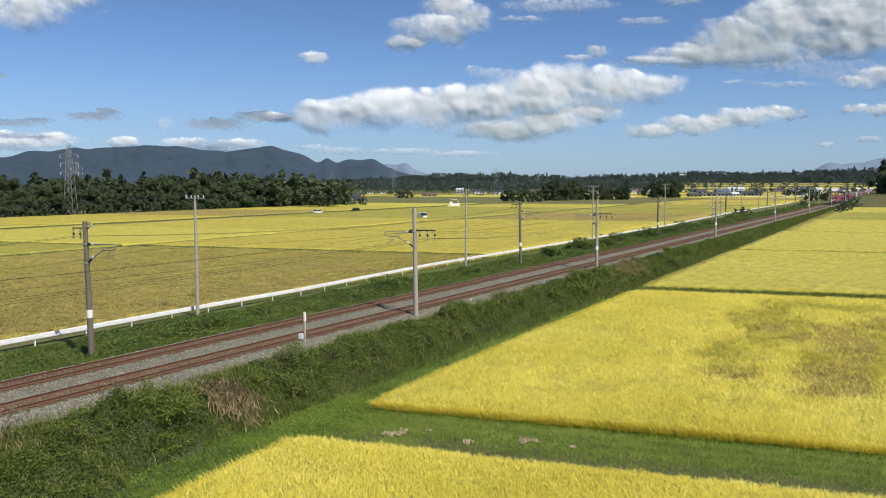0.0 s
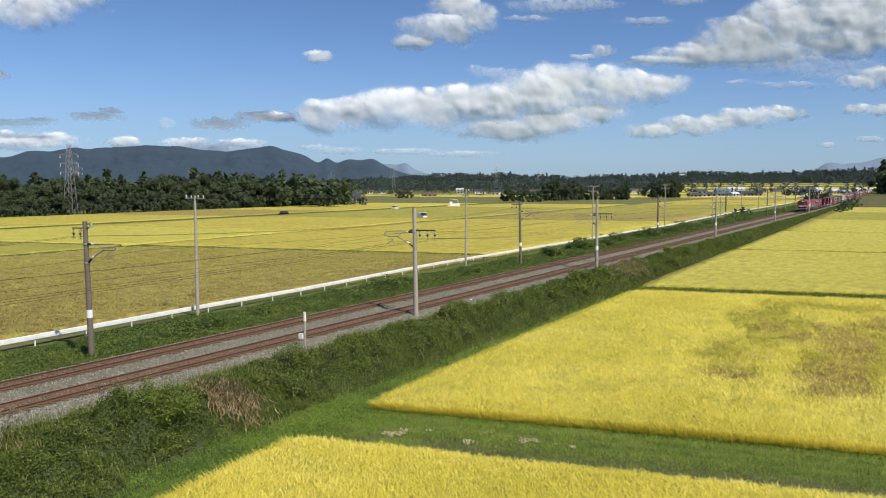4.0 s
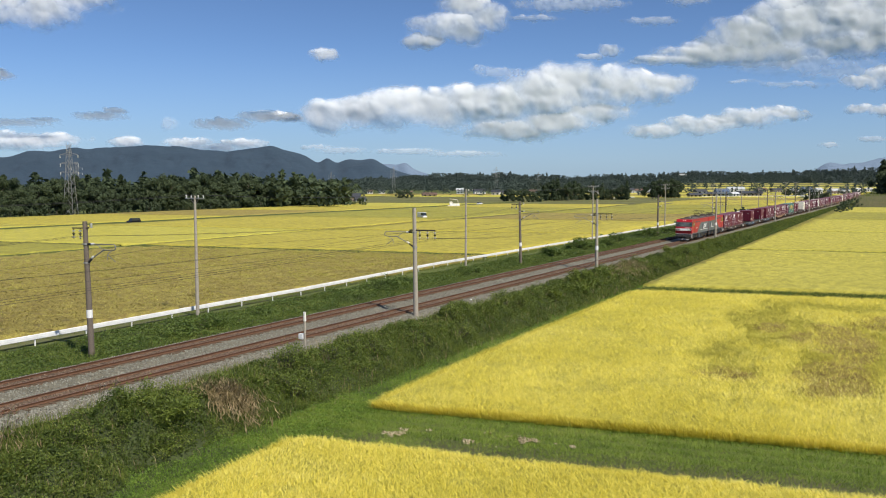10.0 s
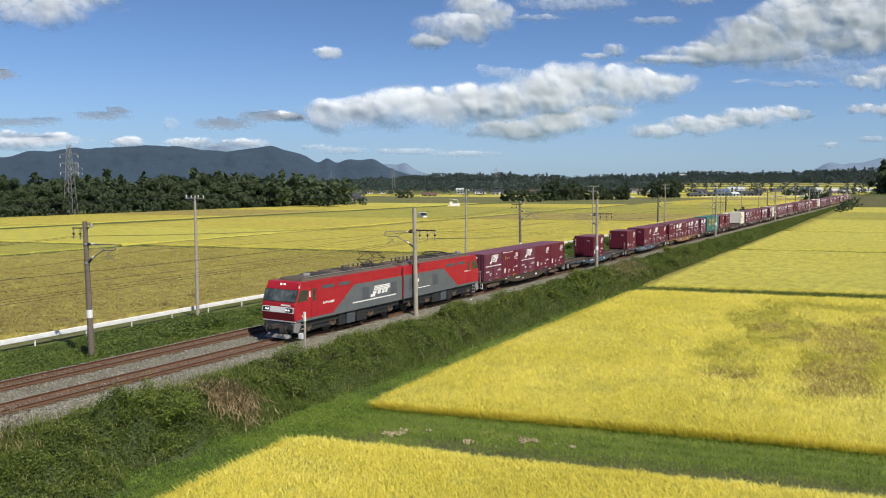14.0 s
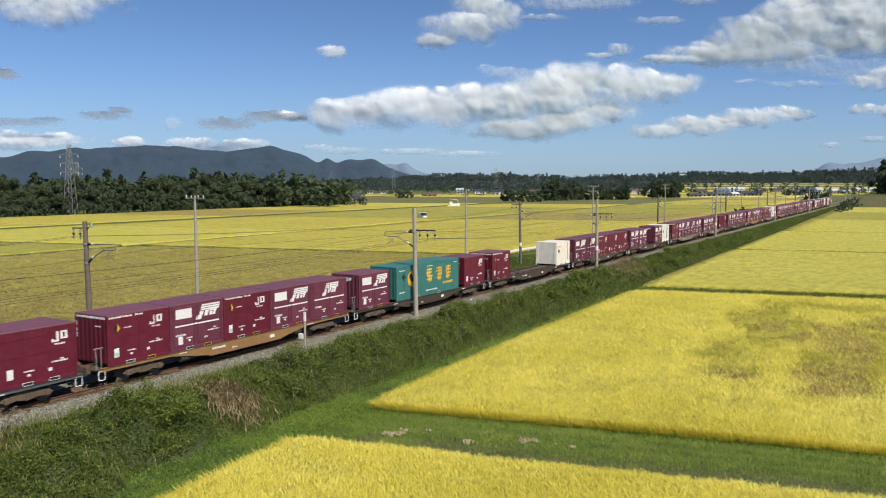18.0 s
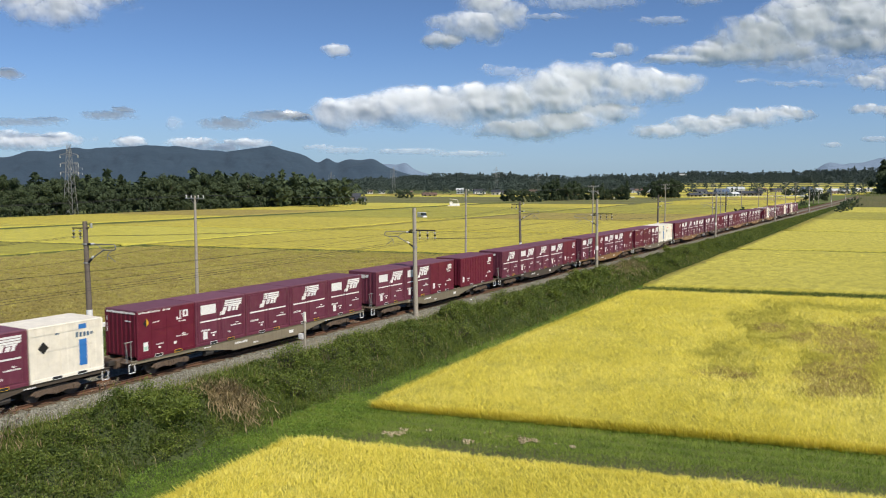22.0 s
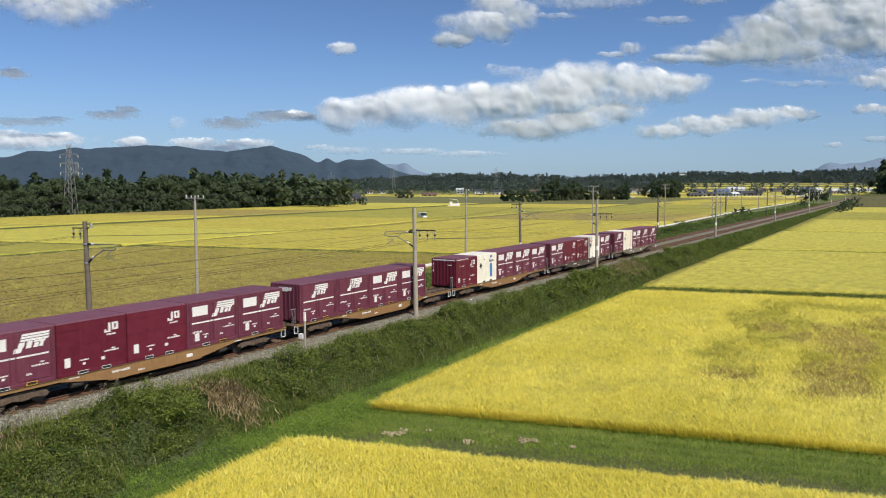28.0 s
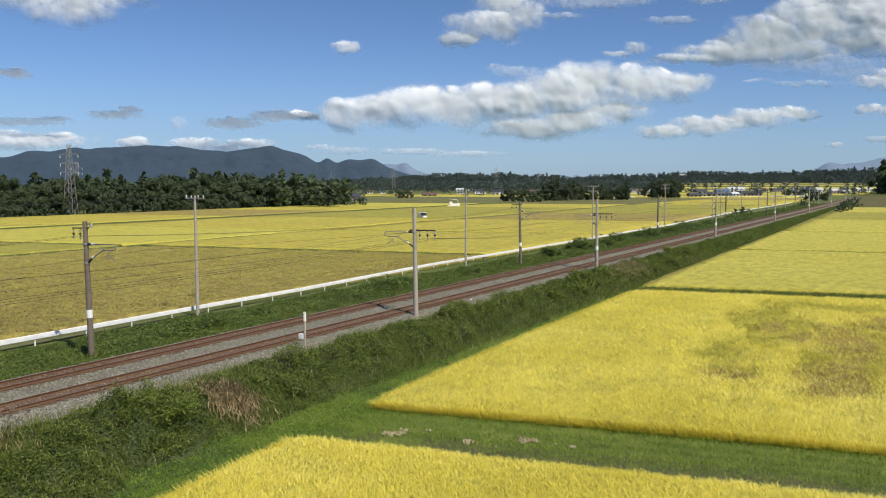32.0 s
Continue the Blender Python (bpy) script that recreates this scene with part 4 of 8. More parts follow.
def straw_patch(name, cx, cy, sx, sy, n, length, label, droop=1.0):
    """Dry stalks that hang over one another down the slope."""
    x, y = cx + sx * rng.normal(size=n), cy + sy * rng.normal(size=n)
    hgt = length * rng.uniform(0.35, 1.1, n)
    z = ground_z(x, y) + 0.9 * weed_height(x, y) + 0.3 * rng.uniform(0, 1, n)
    side = np.where(rng.uniform(0, 1, n) < 0.3, 1.0, -1.0)
    me = blade_mesh(name, x, y, z + 0.25, hgt * 0.42 * side, 0.045 * rng.uniform(0.5, 1.4, n), hgt * droop * np.where(side > 0, 0.5, 0.75), M["straw"], -0.5 + 0.5 * rng.normal(size=n))
    return tagged(new(name, me), label, "grass", kind="stuff")


straw_patch("dry_grass", 6.0, 28.0, 0.75, 0.65, 2000, 1.05, "pale dry grass drooping down the bank")
straw_patch("dry_grass_beyond", 5.4, 94.0, 0.9, 3.0, 1500, 1.2, "pale dry grass drooping down the bank")
straw_patch("dry_grass_near", 4.3, 17.6, 0.6, 0.6, 160, 0.8, "pale dry grass on the bank", 0.6)


def plumes(n, cx, cy, sx, sy):
    """Feathery seed heads on tall stalks."""
    for k in range(n):
        x, y = cx + sx * rng.normal(), cy + sy * rng.normal()
        base = thing("plume_grass", pose(x, y, float(ground_z(x, y) + 0.6 * weed_height(x, y))), "tall grass stalk with a pale feathery plume", "grass", "plume grasses")
        h, a = rng.uniform(0.9, 1.4), rng.uniform(-0.6, 0.9)
        tip = (0.3 * math.cos(a), 0.3 * math.sin(a), h)
        bm = bmesh.new(); tube_into(bm, (0, 0, 0), tip, 0.008, 0.005, 5)
        part("stalk", bm, M["blades"], base)
        m = 26
        u = rng.uniform(0, 1, m)
        head = new("plume", blade_mesh("plume", tip[0] * (0.85 + 0.25 * u), tip[1] * (0.85 + 0.25 * u), h - 0.25 + 0.25 * u, 0.12 - 0.12 * u, np.full(m, 0.028), rng.uniform(0.08, 0.22, m), M["plume"], a + 0.5 * rng.normal(size=m)))
        head.parent = base
        head["label"] = "pale beige plume"


M["plume"] = leafy("pale_plume", [(0.0, (0.34, 0.26, 0.18)), (0.5, (0.52, 0.42, 0.32)), (1.0, (0.70, 0.60, 0.48))], 0.4, 0.8, 0.4, 2.0)
plumes(26, 3.6, 17.9, 0.5, 0.45)
plumes(10, 4.6, 15.6, 0.5, 0.5)
plumes(12, 3.4, 22.5, 0.4, 1.6)

grass_cover("straw_tips", 2500, 2.6, 8.4, 8, 120, 0.7, "single dry stalks among the weeds", "straw", lean=0.4, hf=weed_height, w=0.022)
leaf_cover("bank_leaves_far", 100000, 2.7, 8.8, 140, 430, 0.13, 1.0, "green creepers on the far part of the bank", power=1.3)
grass_cover("bank_grass_far", 40000, 2.5, 9.5, 120, 430, 0.5, "rough green grass on the far part of the bank", power=1.2, hf=weed_height, w=0.09)
grass_cover("strip_grass_far", 25000, 6.2, 10.5, 160, 420, 0.4, "short green grass at the foot of the far bank", "lawn", power=1.2, w=0.12)
grass_cover("strip_grass", 130000, 6.9, 12.5, 8, 170, 0.18, "short green grass at the foot of the bank", "lawn", lean=0.6)
leaf_cover("strip_clover", 60000, 6.8, 11.0, 8, 130, 0.07, 1.0, "small green leaves at the foot of the bank", "lawn", hf=lambda x, y: 0.12 + 0 * x)


def shrub(x, y, r, h, n, label, leaf=0.085):
    """A bush: stems from the root, leafy sprays on each."""
    base = thing("shrub", pose(x, y, float(ground_z(x, y)) - 0.05), label, "bush", "bushes on the bank")
    sprays = 34
    a, q = rng.uniform(0, math.tau, sprays), rng.uniform(0.15, 1, sprays) ** 0.6
    tips = np.stack([r * q * np.cos(a), r * q * np.sin(a), h * (1.05 - 0.55 * q ** 2) * rng.uniform(0.75, 1.1, sprays)], -1)
    bm = bmesh.new()
    for t in tips:
        tube_into(bm, (0, 0, 0), tuple(t), 0.025, 0.008, 5)
    tagged(part("branching_stem", bm, M["bark"], base), kind="stuff")
    k = rng.integers(0, sprays, n)
    u = rng.uniform(0, 1, (n, 1)) ** 0.4
    p = tips[k] * (0.35 + 0.78 * u) + rng.normal(size=(n, 3)) * np.array([0.12, 0.12, 0.09]) * (0.5 + u)
    p[:, 2] = np.maximum(p[:, 2], 0.05)
    leaves = new("leaves", leaf_mesh("leaves", p, leaf * rng.uniform(0.5, 1.4, n), M["bush_leaves" if x > 0 else "verge_leaves"], 0.8))
    leaves.parent = base
    return base


shrub(6.2, 23.6, 1.7, 2.2, 8500, "leafy bright green bush on the railway bank")
shrub(4.9, 23.4, 1.3, 1.7, 4500, "leafy green bush on the railway bank")
shrub(7.6, 22.6, 1.0, 1.2, 2200, "leafy green bush on the railway bank")
shrub(5.2, 20.0, 0.9, 1.0, 1600, "leafy green bush on the railway bank")
for sx0, sy0, sr, sh in ((4.9, 53.5, 1.4, 1.5), (5.4, 57.0, 1.2, 1.2), (5.0, 97.0, 1.8, 1.6), (5.8, 108.0, 2.0, 1.6)):
    shrub(sx0, sy0, sr, sh, 2400, "dark green bush on the railway bank")
for k in range(52):
    sy0 = 29.5 + 1.0 * k + 0.022 * k * k + 1.2 * ((k * 0.618) % 1)
    far = sy0 > 65
    shrub(3.5 + 3.3 * ((k * 0.383 + 0.2) % 1) + 0.014 * max(0, sy0 - 75), sy0, 0.7 + 0.8 * ((k * 0.73) % 1), 0.7 + 0.85 * ((k * 0.31) % 1), 1100, "low green bush on the railway bank", 0.15 if far else 0.105)
for sx0, sy0 in ((6.2, 17.0), (7.6, 18.6), (6.6, 14.6), (8.2, 15.4), (4.4, 26.8)):
    shrub(sx0, sy0, 0.9, 0.85, 1500, "low green bush on the railway bank")
# grassy path between the two near fields
M["path_soil"] = varied("damp_grassy_soil", (0.045, 0.052, 0.018), (0.115, 0.115, 0.042), 0.9, 7.0, 0.95, 0, 0.7, 0.25, True, 0.05)
pu, pv = np.meshgrid(np.linspace(10.5, 52, 84), np.linspace(23.9, 27.4, 8))
tagged(new("path_soil", grid_mesh("path_soil", pu, pv + SKEW * pu, ground_z(pu, pv + SKEW * pu) + 0.02 + 0.015 * wave(pu, pv, 98, 1.0), M["path_soil"])), "damp dark soil showing through the grass of the path", "soil", kind="structure")
n = 110000
px_ = rng.uniform(8, 50, n)
across = rng.uniform(24.0, 32.2, n)
worn = np.clip(1.3 - np.abs(across - 25.6) / 1.3 + 0.6 * wave(px_, across * 4, 97, 3.0), 0, 1)
k = rng.uniform(0, 1, n) > 0.75 * worn
px_, across = px_[k], across[k]
n = len(px_)
py_ = across + SKEW * px_
me = blade_mesh("path_grass", px_, py_, ground_z(px_, py_) + 0.03, (0.12 + 0.05 * np.sin(across * 6.0) * (across > 27)) * rng.uniform(0.4, 1.4, n), 0.026 * rng.uniform(0.7, 1.5, n), 0.10 * rng.uniform(0.3, 1.6, n), M["mown"], plain=True)
tagged(new("path_grass", me), "short mown grass of the path between fields", "grass", kind="stuff")
n = 2600
px_ = 12.8 + 10 * rng.uniform(0, 1, n); py_ = 27.4 + SKEW * px_ + 0.06 * (px_ - 13) + 0.4 * rng.normal(size=n)
k = wave(px_, py_, 91, 0.8) > 0.24
px_, py_ = px_[k], py_[k]
me = leaf_mesh("dead_leaves", np.stack([px_, py_, ground_z(px_, py_) + 0.13], -1), 0.12, M["litter"])
tagged(new("dead_leaves", me), "dry brown leaves strewn on the grass", "leaves", kind="stuff")

# far verge, between the far track and the guard rail
VERGE_MOUNDS = ((-9.5, 60.0, 3.2, 0.9), (-10.5, 66.0, 2.6, 1.0), (-11.2, 124.0, 4.0, 1.1), (-12.0, 133.0, 3.0, 0.9), (-9.6, 112.0, 3.0, 0.9), (-11.5, 158.0, 4.0, 1.1), (-10.0, 170.0, 5.0, 1.2), (-9.0, 190.0, 5.0, 1.1),
                (-8.6, 44.0, 2.4, 0.6), (-9.0, 34.0, 2.4, 0.6), (-8.5, 215.0, 5.0, 1.4), (-8.5, 245.0, 5.0, 1.5))


def verge_height(x, y):
    h = 0.24 + 0.34 * wave(x, y, 75, 2.5) + 0.22 * wave(x, y, 78, 0.8, 3)
    for mx, my, r, hh in VERGE_MOUNDS:
        h = np.maximum(h, hh * np.clip(1.1 - ((x - mx) / r) ** 2 - ((y - my) / (r * 1.2)) ** 2, 0, 1) ** 0.6 * (1 + 0.35 * wave(x, y, 76, 1.2)))
    return h * np.interp(x - track_x(y), [-18, -15, -7.2, -6.4], [0.6, 1, 1, 0.1])


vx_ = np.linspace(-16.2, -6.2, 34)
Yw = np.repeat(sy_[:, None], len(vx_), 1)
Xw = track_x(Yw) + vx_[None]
tagged(new("verge_undergrowth", grid_mesh("verge_undergrowth", Xw, Yw, ground_z(Xw, Yw) + 0.7 * verge_height(Xw, Yw) - 0.03, M["undergrowth"])), "dark filler sheet under the verge weeds, coloured as shade", "undergrowth", kind="stuff")
leaf_cover("verge_leaves", 170000, -15.5, -6.6, 14, 150, 0.11, 1.0, "green weed leaves on the verge", "verge_leaves", power=1.3, hf=verge_height)
for sx0, sy0, sr, sh in ((-8.6, 38.0, 1.1, 1.1), (-9.4, 41.5, 1.4, 1.3), (-9.2, 46.5, 1.2, 1.0), (-8.9, 61.5, 1.5, 1.5), (-9.8, 64.5, 1.6, 1.6), (-10.6, 69.0, 1.3, 1.2), (-9.2, 82.0, 1.4, 1.1), (-10.4, 108.0, 1.6, 1.6), (-11.0, 121.0, 2.0, 1.8), (-12.0, 125.0, 2.0, 1.7),
                         (-9.4, 130.0, 1.6, 1.4), (-11.4, 141.0, 2.0, 1.8), (-9.8, 156.0, 2.2, 2.0), (-8.6, 168.0, 2.2, 1.8), (-9.2, 183.0, 2.4, 2.0), (-8.4, 200.0, 2.4, 1.8), (-7.4, 226.0, 2.4, 2.2), (-7.2, 247.0, 2.6, 2.2)):
    shrub(sx0, sy0, sr, sh, 1900, "dark green leafy bush on the verge", 0.14 if sy0 < 100 else 0.19)
leaf_cover("verge_leaves_far", 80000, -17.5, -6.6, 140, 430, 0.14, 1.0, "green weeds on the far part of the verge", "verge_leaves", power=1.3, hf=verge_height)
grass_cover("verge_grass", 60000, -15.8, -6.4, 14, 150, 0.32, "green grass on the verge", power=1.3, hf=verge_height)
grass_cover("field_edge_grass", 25000, -22.5, -17.5, 14, 200, 0.35, "green grass along the field's edge", power=1.3)

# tall grass on the banks between the plots
for y0_, n in ((82.1, 14000), (137.5, 9000), (194.5, 6000)):
    x = 10 + 90 * rng.uniform(0, 1, n); y = y0_ + SKEW * x + rng.uniform(-1.1, 1.1, n)
    me = blade_mesh("levee_grass", x, y, ground_z(x, y) + 0.45, 0.35 * rng.uniform(0.5, 1.3, n), 0.05 * rng.uniform(0.7, 1.5, n), 0.2 * rng.uniform(0.3, 1.6, n), M["blades"])
    tagged(new("levee_grass", me), "dark green grass on the bank between plots", "grass", kind="stuff")

# sleepers under the rails
bm = bmesh.new(); box_into(bm, -1.0, 1.0, -0.11, 0.11, -0.2, 0.0, 0.02)
sleeper_mesh = finish(bm, "sleeper", M["sleeper"])
for side, dx in (("near", 0.0), ("far", TRACK_GAP)):
    for k in range(230):
        y = 9 + 0.61 * k
        piece("sleeper", sleeper_mesh, bpy.data.objects[f"railway_track_{side}"], pose(tx(y) + dx, y, tz(y) - 0.158))


# ---- freight train ----
M["maroon"] = paint("maroon_container_paint", (0.125, 0.011, 0.028), 0.5, 0, 0.2, (0.10, 0.065, 0.055))
M["maroon_old"] = paint("faded_maroon_paint", (0.135, 0.030, 0.056), 0.55, 0, 0.5, (0.16, 0.11, 0.095))
# lighter, pinker roof base: sunlight put into the colour, under dust streaks
M["maroon_roof"] = paint("sunlit_dusty_maroon_roof", (0.16, 0.058, 0.088), 0.6, 0, 0.45, (0.22, 0.15, 0.13))
M["cream"] = paint("cream_white_container_paint", (0.85, 0.785, 0.67), 0.5, 0, 0.45, (0.42, 0.34, 0.25))
M["teal"] = paint("teal_container_paint", (0.04, 0.165, 0.15), 0.5, 0, 0.75, (0.09, 0.15, 0.13))
M["yellow_mark"] = paint("yellow_orange_marking", (0.75, 0.42, 0.03), 0.5, 0, 0.1)
M["blue_faded"] = paint("faded_blue_panel", (0.06, 0.12, 0.20), 0.6, 0, 0.5)
M["blue_mark"] = paint("blue_marking", (0.03, 0.16, 0.45), 0.5, 0, 0.1)
M["red_mark"] = paint("pale_red_marking", (0.74, 0.20, 0.18), 0.5, 0, 0.1)
M["black_mark"] = paint("black_marking", (0.02, 0.018, 0.018), 0.5, 0, 0.05)
M["green_mark"] = paint("pale_green_label", (0.35, 0.55, 0.45), 0.5, 0, 0.05)
M["loco_red"] = paint("red_locomotive_paint", (0.37, 0.014, 0.026), 0.35, 0, 0.10, (0.2, 0.05, 0.045))
M["loco_dark_red"] = paint("dark_red_locomotive_paint", (0.20, 0.012, 0.018), 0.4, 0, 0.15)
M["loco_grey"] = paint("grey_locomotive_paint", (0.118, 0.13, 0.142), 0.4, 0, 0.15)
M["loco_vent"] = paint("dark_grey_louvre_paint", (0.075, 0.085, 0.10), 0.5, 0, 0.15)
M["loco_pale"] = paint("pale_grey_skirt_paint", (0.24, 0.23, 0.225), 0.6, 0, 0.5)
M["roof_dirt"] = varied("sooty_roof", (0.055, 0.042, 0.032), (0.13, 0.104, 0.08), 2.0, 20.0, 0.85)


def lamp_nodes(nt, b):
    b.inputs["Emission Color"].default_value = (1, 0.95, 0.85, 1)
    b.inputs["Emission Strength"].default_value = 0.9


def glass_nodes(nt, b):
    b.inputs["Base Color"].default_value = (0.03, 0.038, 0.04, 1)
    b.inputs["Coat Weight"].default_value = 0.35


def screen_nodes(nt, b):
    v = coords(nt)
    # pale grey blotches paint the windscreen's reflections into the base colour
    nt.links.new(ramp(nt, noise_of(nt, v, 1.6, 3, 0.6), [(0.35, (0.035, 0.045, 0.045)), (0.7, (0.16, 0.18, 0.175))]), b.inputs["Base Color"])
    b.inputs["Coat Weight"].default_value = 0.5


M["screen"] = material("reflection_blotched_glass", screen_nodes, 0.1)
M["lamp"] = material("lit_headlamp", lamp_nodes, 0.3)
M["glass"] = material("dark_cab_glass", glass_nodes, 0.08)
WAGON_TONES = {
    "ochre": ("ochre", (0.27, 0.15, 0.062)), "pale": ("pale olive-grey", (0.21, 0.175, 0.12)), "grey": ("grimy brown-grey", (0.09, 0.07, 0.052)),
    "dark": ("dark grey-brown", (0.07, 0.051, 0.037)), "blue": ("grimy blue-grey", (0.085, 0.088, 0.09))}
for key, (_, c) in WAGON_TONES.items():
    M["sill_" + key] = paint(key + "_wagon_paint", c, 0.6, 0, 0.55, (0.06, 0.045, 0.035))
M["underfloor"] = varied("brake_dust_brown", (0.045, 0.03, 0.02), (0.16, 0.11, 0.078), 3.0, 20.0, 0.9)
M["wheel"] = varied("worn_wheel_steel", (0.06, 0.045, 0.038), (0.16, 0.125, 0.105), 3.0, 20.0, 0.6, 0.4)


def patch_into(bm, outline, x=1.225, out=0.006):
    """A thin marking on the side at x, drawn as an outline of (y, z)."""
    prism_into(bm, outline, x - 0.02, x + out, "x")


def slab(y0, y1, z0, z1, lean=0.0):
    return [(y0, z0), (y1, z0), (y1 + lean, z1), (y0 + lean, z1)]


def logo_into(bm, y, z, w, h, x=1.225):
    """A leaning block mark: a low foot, two heavy strokes and a pennant, cut by fine lines."""
    lean = 0.34

    def lay(y0, y1, a, b):
        patch_into(bm, slab(y + y0 * w + lean * a * h, y + y1 * w + lean * a * h, z + a * h, z + b * h, lean * (b - a) * h), x)
    lay(-0.10, 0.16, -0.22, 0.10)
    lay(0.0, 0.20, 0.10, 0.42)
    for k in range(3):
        lay(0.02, 1.0 - 0.02 * k, 0.48 + 0.18 * k, 0.62 + 0.18 * k)
    lay(0.28, 0.46, 0.0, 0.46)
    lay(0.54, 0.70, 0.0, 0.30)
    lay(0.50, 0.90, 0.34, 0.46)
    lay(0.74, 0.86, 0.0, 0.34)


def hook_mark_into(bm, y, z, w, h, x=1.225):
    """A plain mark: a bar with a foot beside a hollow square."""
    t = 0.15 * w
    patch_into(bm, slab(y + 0.30 * w, y + 0.30 * w + t, z + 0.12 * h, z + h), x)
    patch_into(bm, slab(y, y + 0.30 * w + t, z, z + 0.16 * h), x)
    patch_into(bm, slab(y, y + t * 0.9, z + 0.16 * h, z + 0.32 * h), x)
    for o in (slab(y + 0.56 * w, y + w, z + 0.84 * h, z + h), slab(y + 0.56 * w, y + w, z + 0.20 * h, z + 0.36 * h), slab(y + 0.56 * w, y + 0.56 * w + t, z + 0.36 * h, z + 0.84 * h), slab(y + w - t, y + w, z + 0.36 * h, z + 0.84 * h)):
        patch_into(bm, o, x)


def bars(y0, y1, z0, z1, seed=0):
    """A line of small upright bars with gaps, as long as a line of writing."""
    out, y, k = [], y0, seed
    pitch = (z1 - z0) * 0.78
    while y < y1 - pitch * 0.5:
        k = (k * 7 + 3) % 11
        if k != 5:
            drop = (z1 - z0) * (0.0, 0.12, 0.3)[k % 3]
            out.append(slab(y, y + pitch * (0.62 if k % 4 else 0.85), z0, z1 - drop))
        y += pitch
    return out


def container(kind, label, length=3.715, height=2.5):
    """A box standing on its four corners; local y runs to the rear, x to the side."""
    maroon = kind in "RSVPNL"
    paint_side = {"T": "teal", "J": "cream", "K": "cream"}.get(kind, "maroon_old" if kind in "PN" else "maroon")
    roof_paint = {"T": "teal", "J": "cream", "K": "cream"}.get(kind, "maroon_roof")
    base = thing("container", pose(0, 0, 0), label, "container", "containers on the freight train")
    w = 1.20
    bm = bmesh.new(); box_into(bm, -w, w, 0.02, length - 0.02, 0.13, height - 0.06)
    part("body", bm, M[paint_side], base, bevel=0.015)
    bm = bmesh.new(); box_into(bm, -w - 0.02, w + 0.02, 0.0, length, height - 0.07, height, 0.02)
    part("roof", bm, M[roof_paint], base, "dusty roof, maroon ones coloured lighter as if sunlit", bevel=0.012)
    for y in (0.0, length - 0.09):
        for x in (-1.225, 1.135):
            bm = bmesh.new(); box_into(bm, x, x + 0.09, y, y + 0.09, 0.0, height - 0.07)
            part("corner_post", bm, M[paint_side], base, bevel=0.01)
    for x in (-1.225, 1.145):
        bm = bmesh.new(); box_into(bm, x, x + 0.08, 0.09, length - 0.09, 0.0, 0.15)
        part("bottom_rail", bm, M[paint_side], base, bevel=0.01)
    for f in (0.28, 0.62):
        bm = bmesh.new()
        y = length * f
        for o in (slab(y, y + 0.5, 0.0, 0.016), slab(y, y + 0.5, 0.134, 0.15), slab(y, y + 0.018, 0.016, 0.134), slab(y + 0.482, y + 0.5, 0.016, 0.134)):
            patch_into(bm, o)
        part("fork_pocket", bm, M["yellow_mark" if kind in "VPN" and f > 0.5 else "plain_white"], base, "pale outlined fork pocket")
        bm = bmesh.new(); patch_into(bm, slab(y + 0.018, y + 0.482, 0.016, 0.134), out=0.002)
        part("pocket_opening", bm, M["black"], base, "dark opening")
    # ribs of the end wall, towards the front
    bm = bmesh.new()
    for i in range(7 if maroon or kind == "T" else 2):
        x = -1.0 + i * 2.0 / (6 if maroon or kind == "T" else 1)
        box_into(bm, x - 0.06, x + 0.06, -0.012, 0.03, 0.2, height - 0.12)
    tagged(part("end_ribs", bm, M[paint_side], base, bevel=0.01), kind="stuff")
    # sides
    if kind in "SLR":
        bm = bmesh.new()
        n = int(length / (0.3 if kind != "R" else 0.95))
        for sx in (-1, 1):
            for i in range(1, n):
                y = length * i / n
                a, b = sorted((sx * 1.19, sx * (1.222 if kind != "R" else 1.21)))
                box_into(bm, a, b, y - 0.05, y + 0.05, 0.16, height - 0.1)
        tagged(part("side_ribs", bm, M[paint_side], base, bevel=0.008), kind="stuff")
    else:
        for y in ((0.4, 1.85, 3.3) if kind in "JK" else (0.2, 3.5) if kind in "PN" else (0.9, 1.85, 2.8) if kind != "T" else (1.1, 2.3, 3.5, 4.7, 5.9, 7.1, 8.3)):
            bm = bmesh.new(); box_into(bm, 1.19, 1.212, y - 0.02, y + 0.02, 0.16, height - 0.1)
            part("door_seam", bm, M[paint_side], base)
        if kind in "PN":
            for y0, y1 in ((0.30, 1.52), (1.92, 3.42)):
                bm = bmesh.new(); box_into(bm, 1.19, 1.222, y0, y1, 0.22, height - 0.16)
                part("door", bm, M[paint_side], base, bevel=0.012)
            for y in (0.17, 1.60, 1.84, 3.54):
                bm = bmesh.new(); tube_into(bm, (1.222, y, 0.25), (1.222, y, height - 0.2), 0.018, sides=5)
                part("lock_rod", bm, M[paint_side], base)
    S = 1.2
    def mark(name, mat, *outlines, label="", out=0.0):
        bm = bmesh.new()
        for o in outlines:
            patch_into(bm, o, S + out)
        ob = part(name, bm, M[mat], base, label)
        if "lettering" in name:
            tagged(ob, label, kind="stuff")
    L = length
    words = "small white bars of lettering"
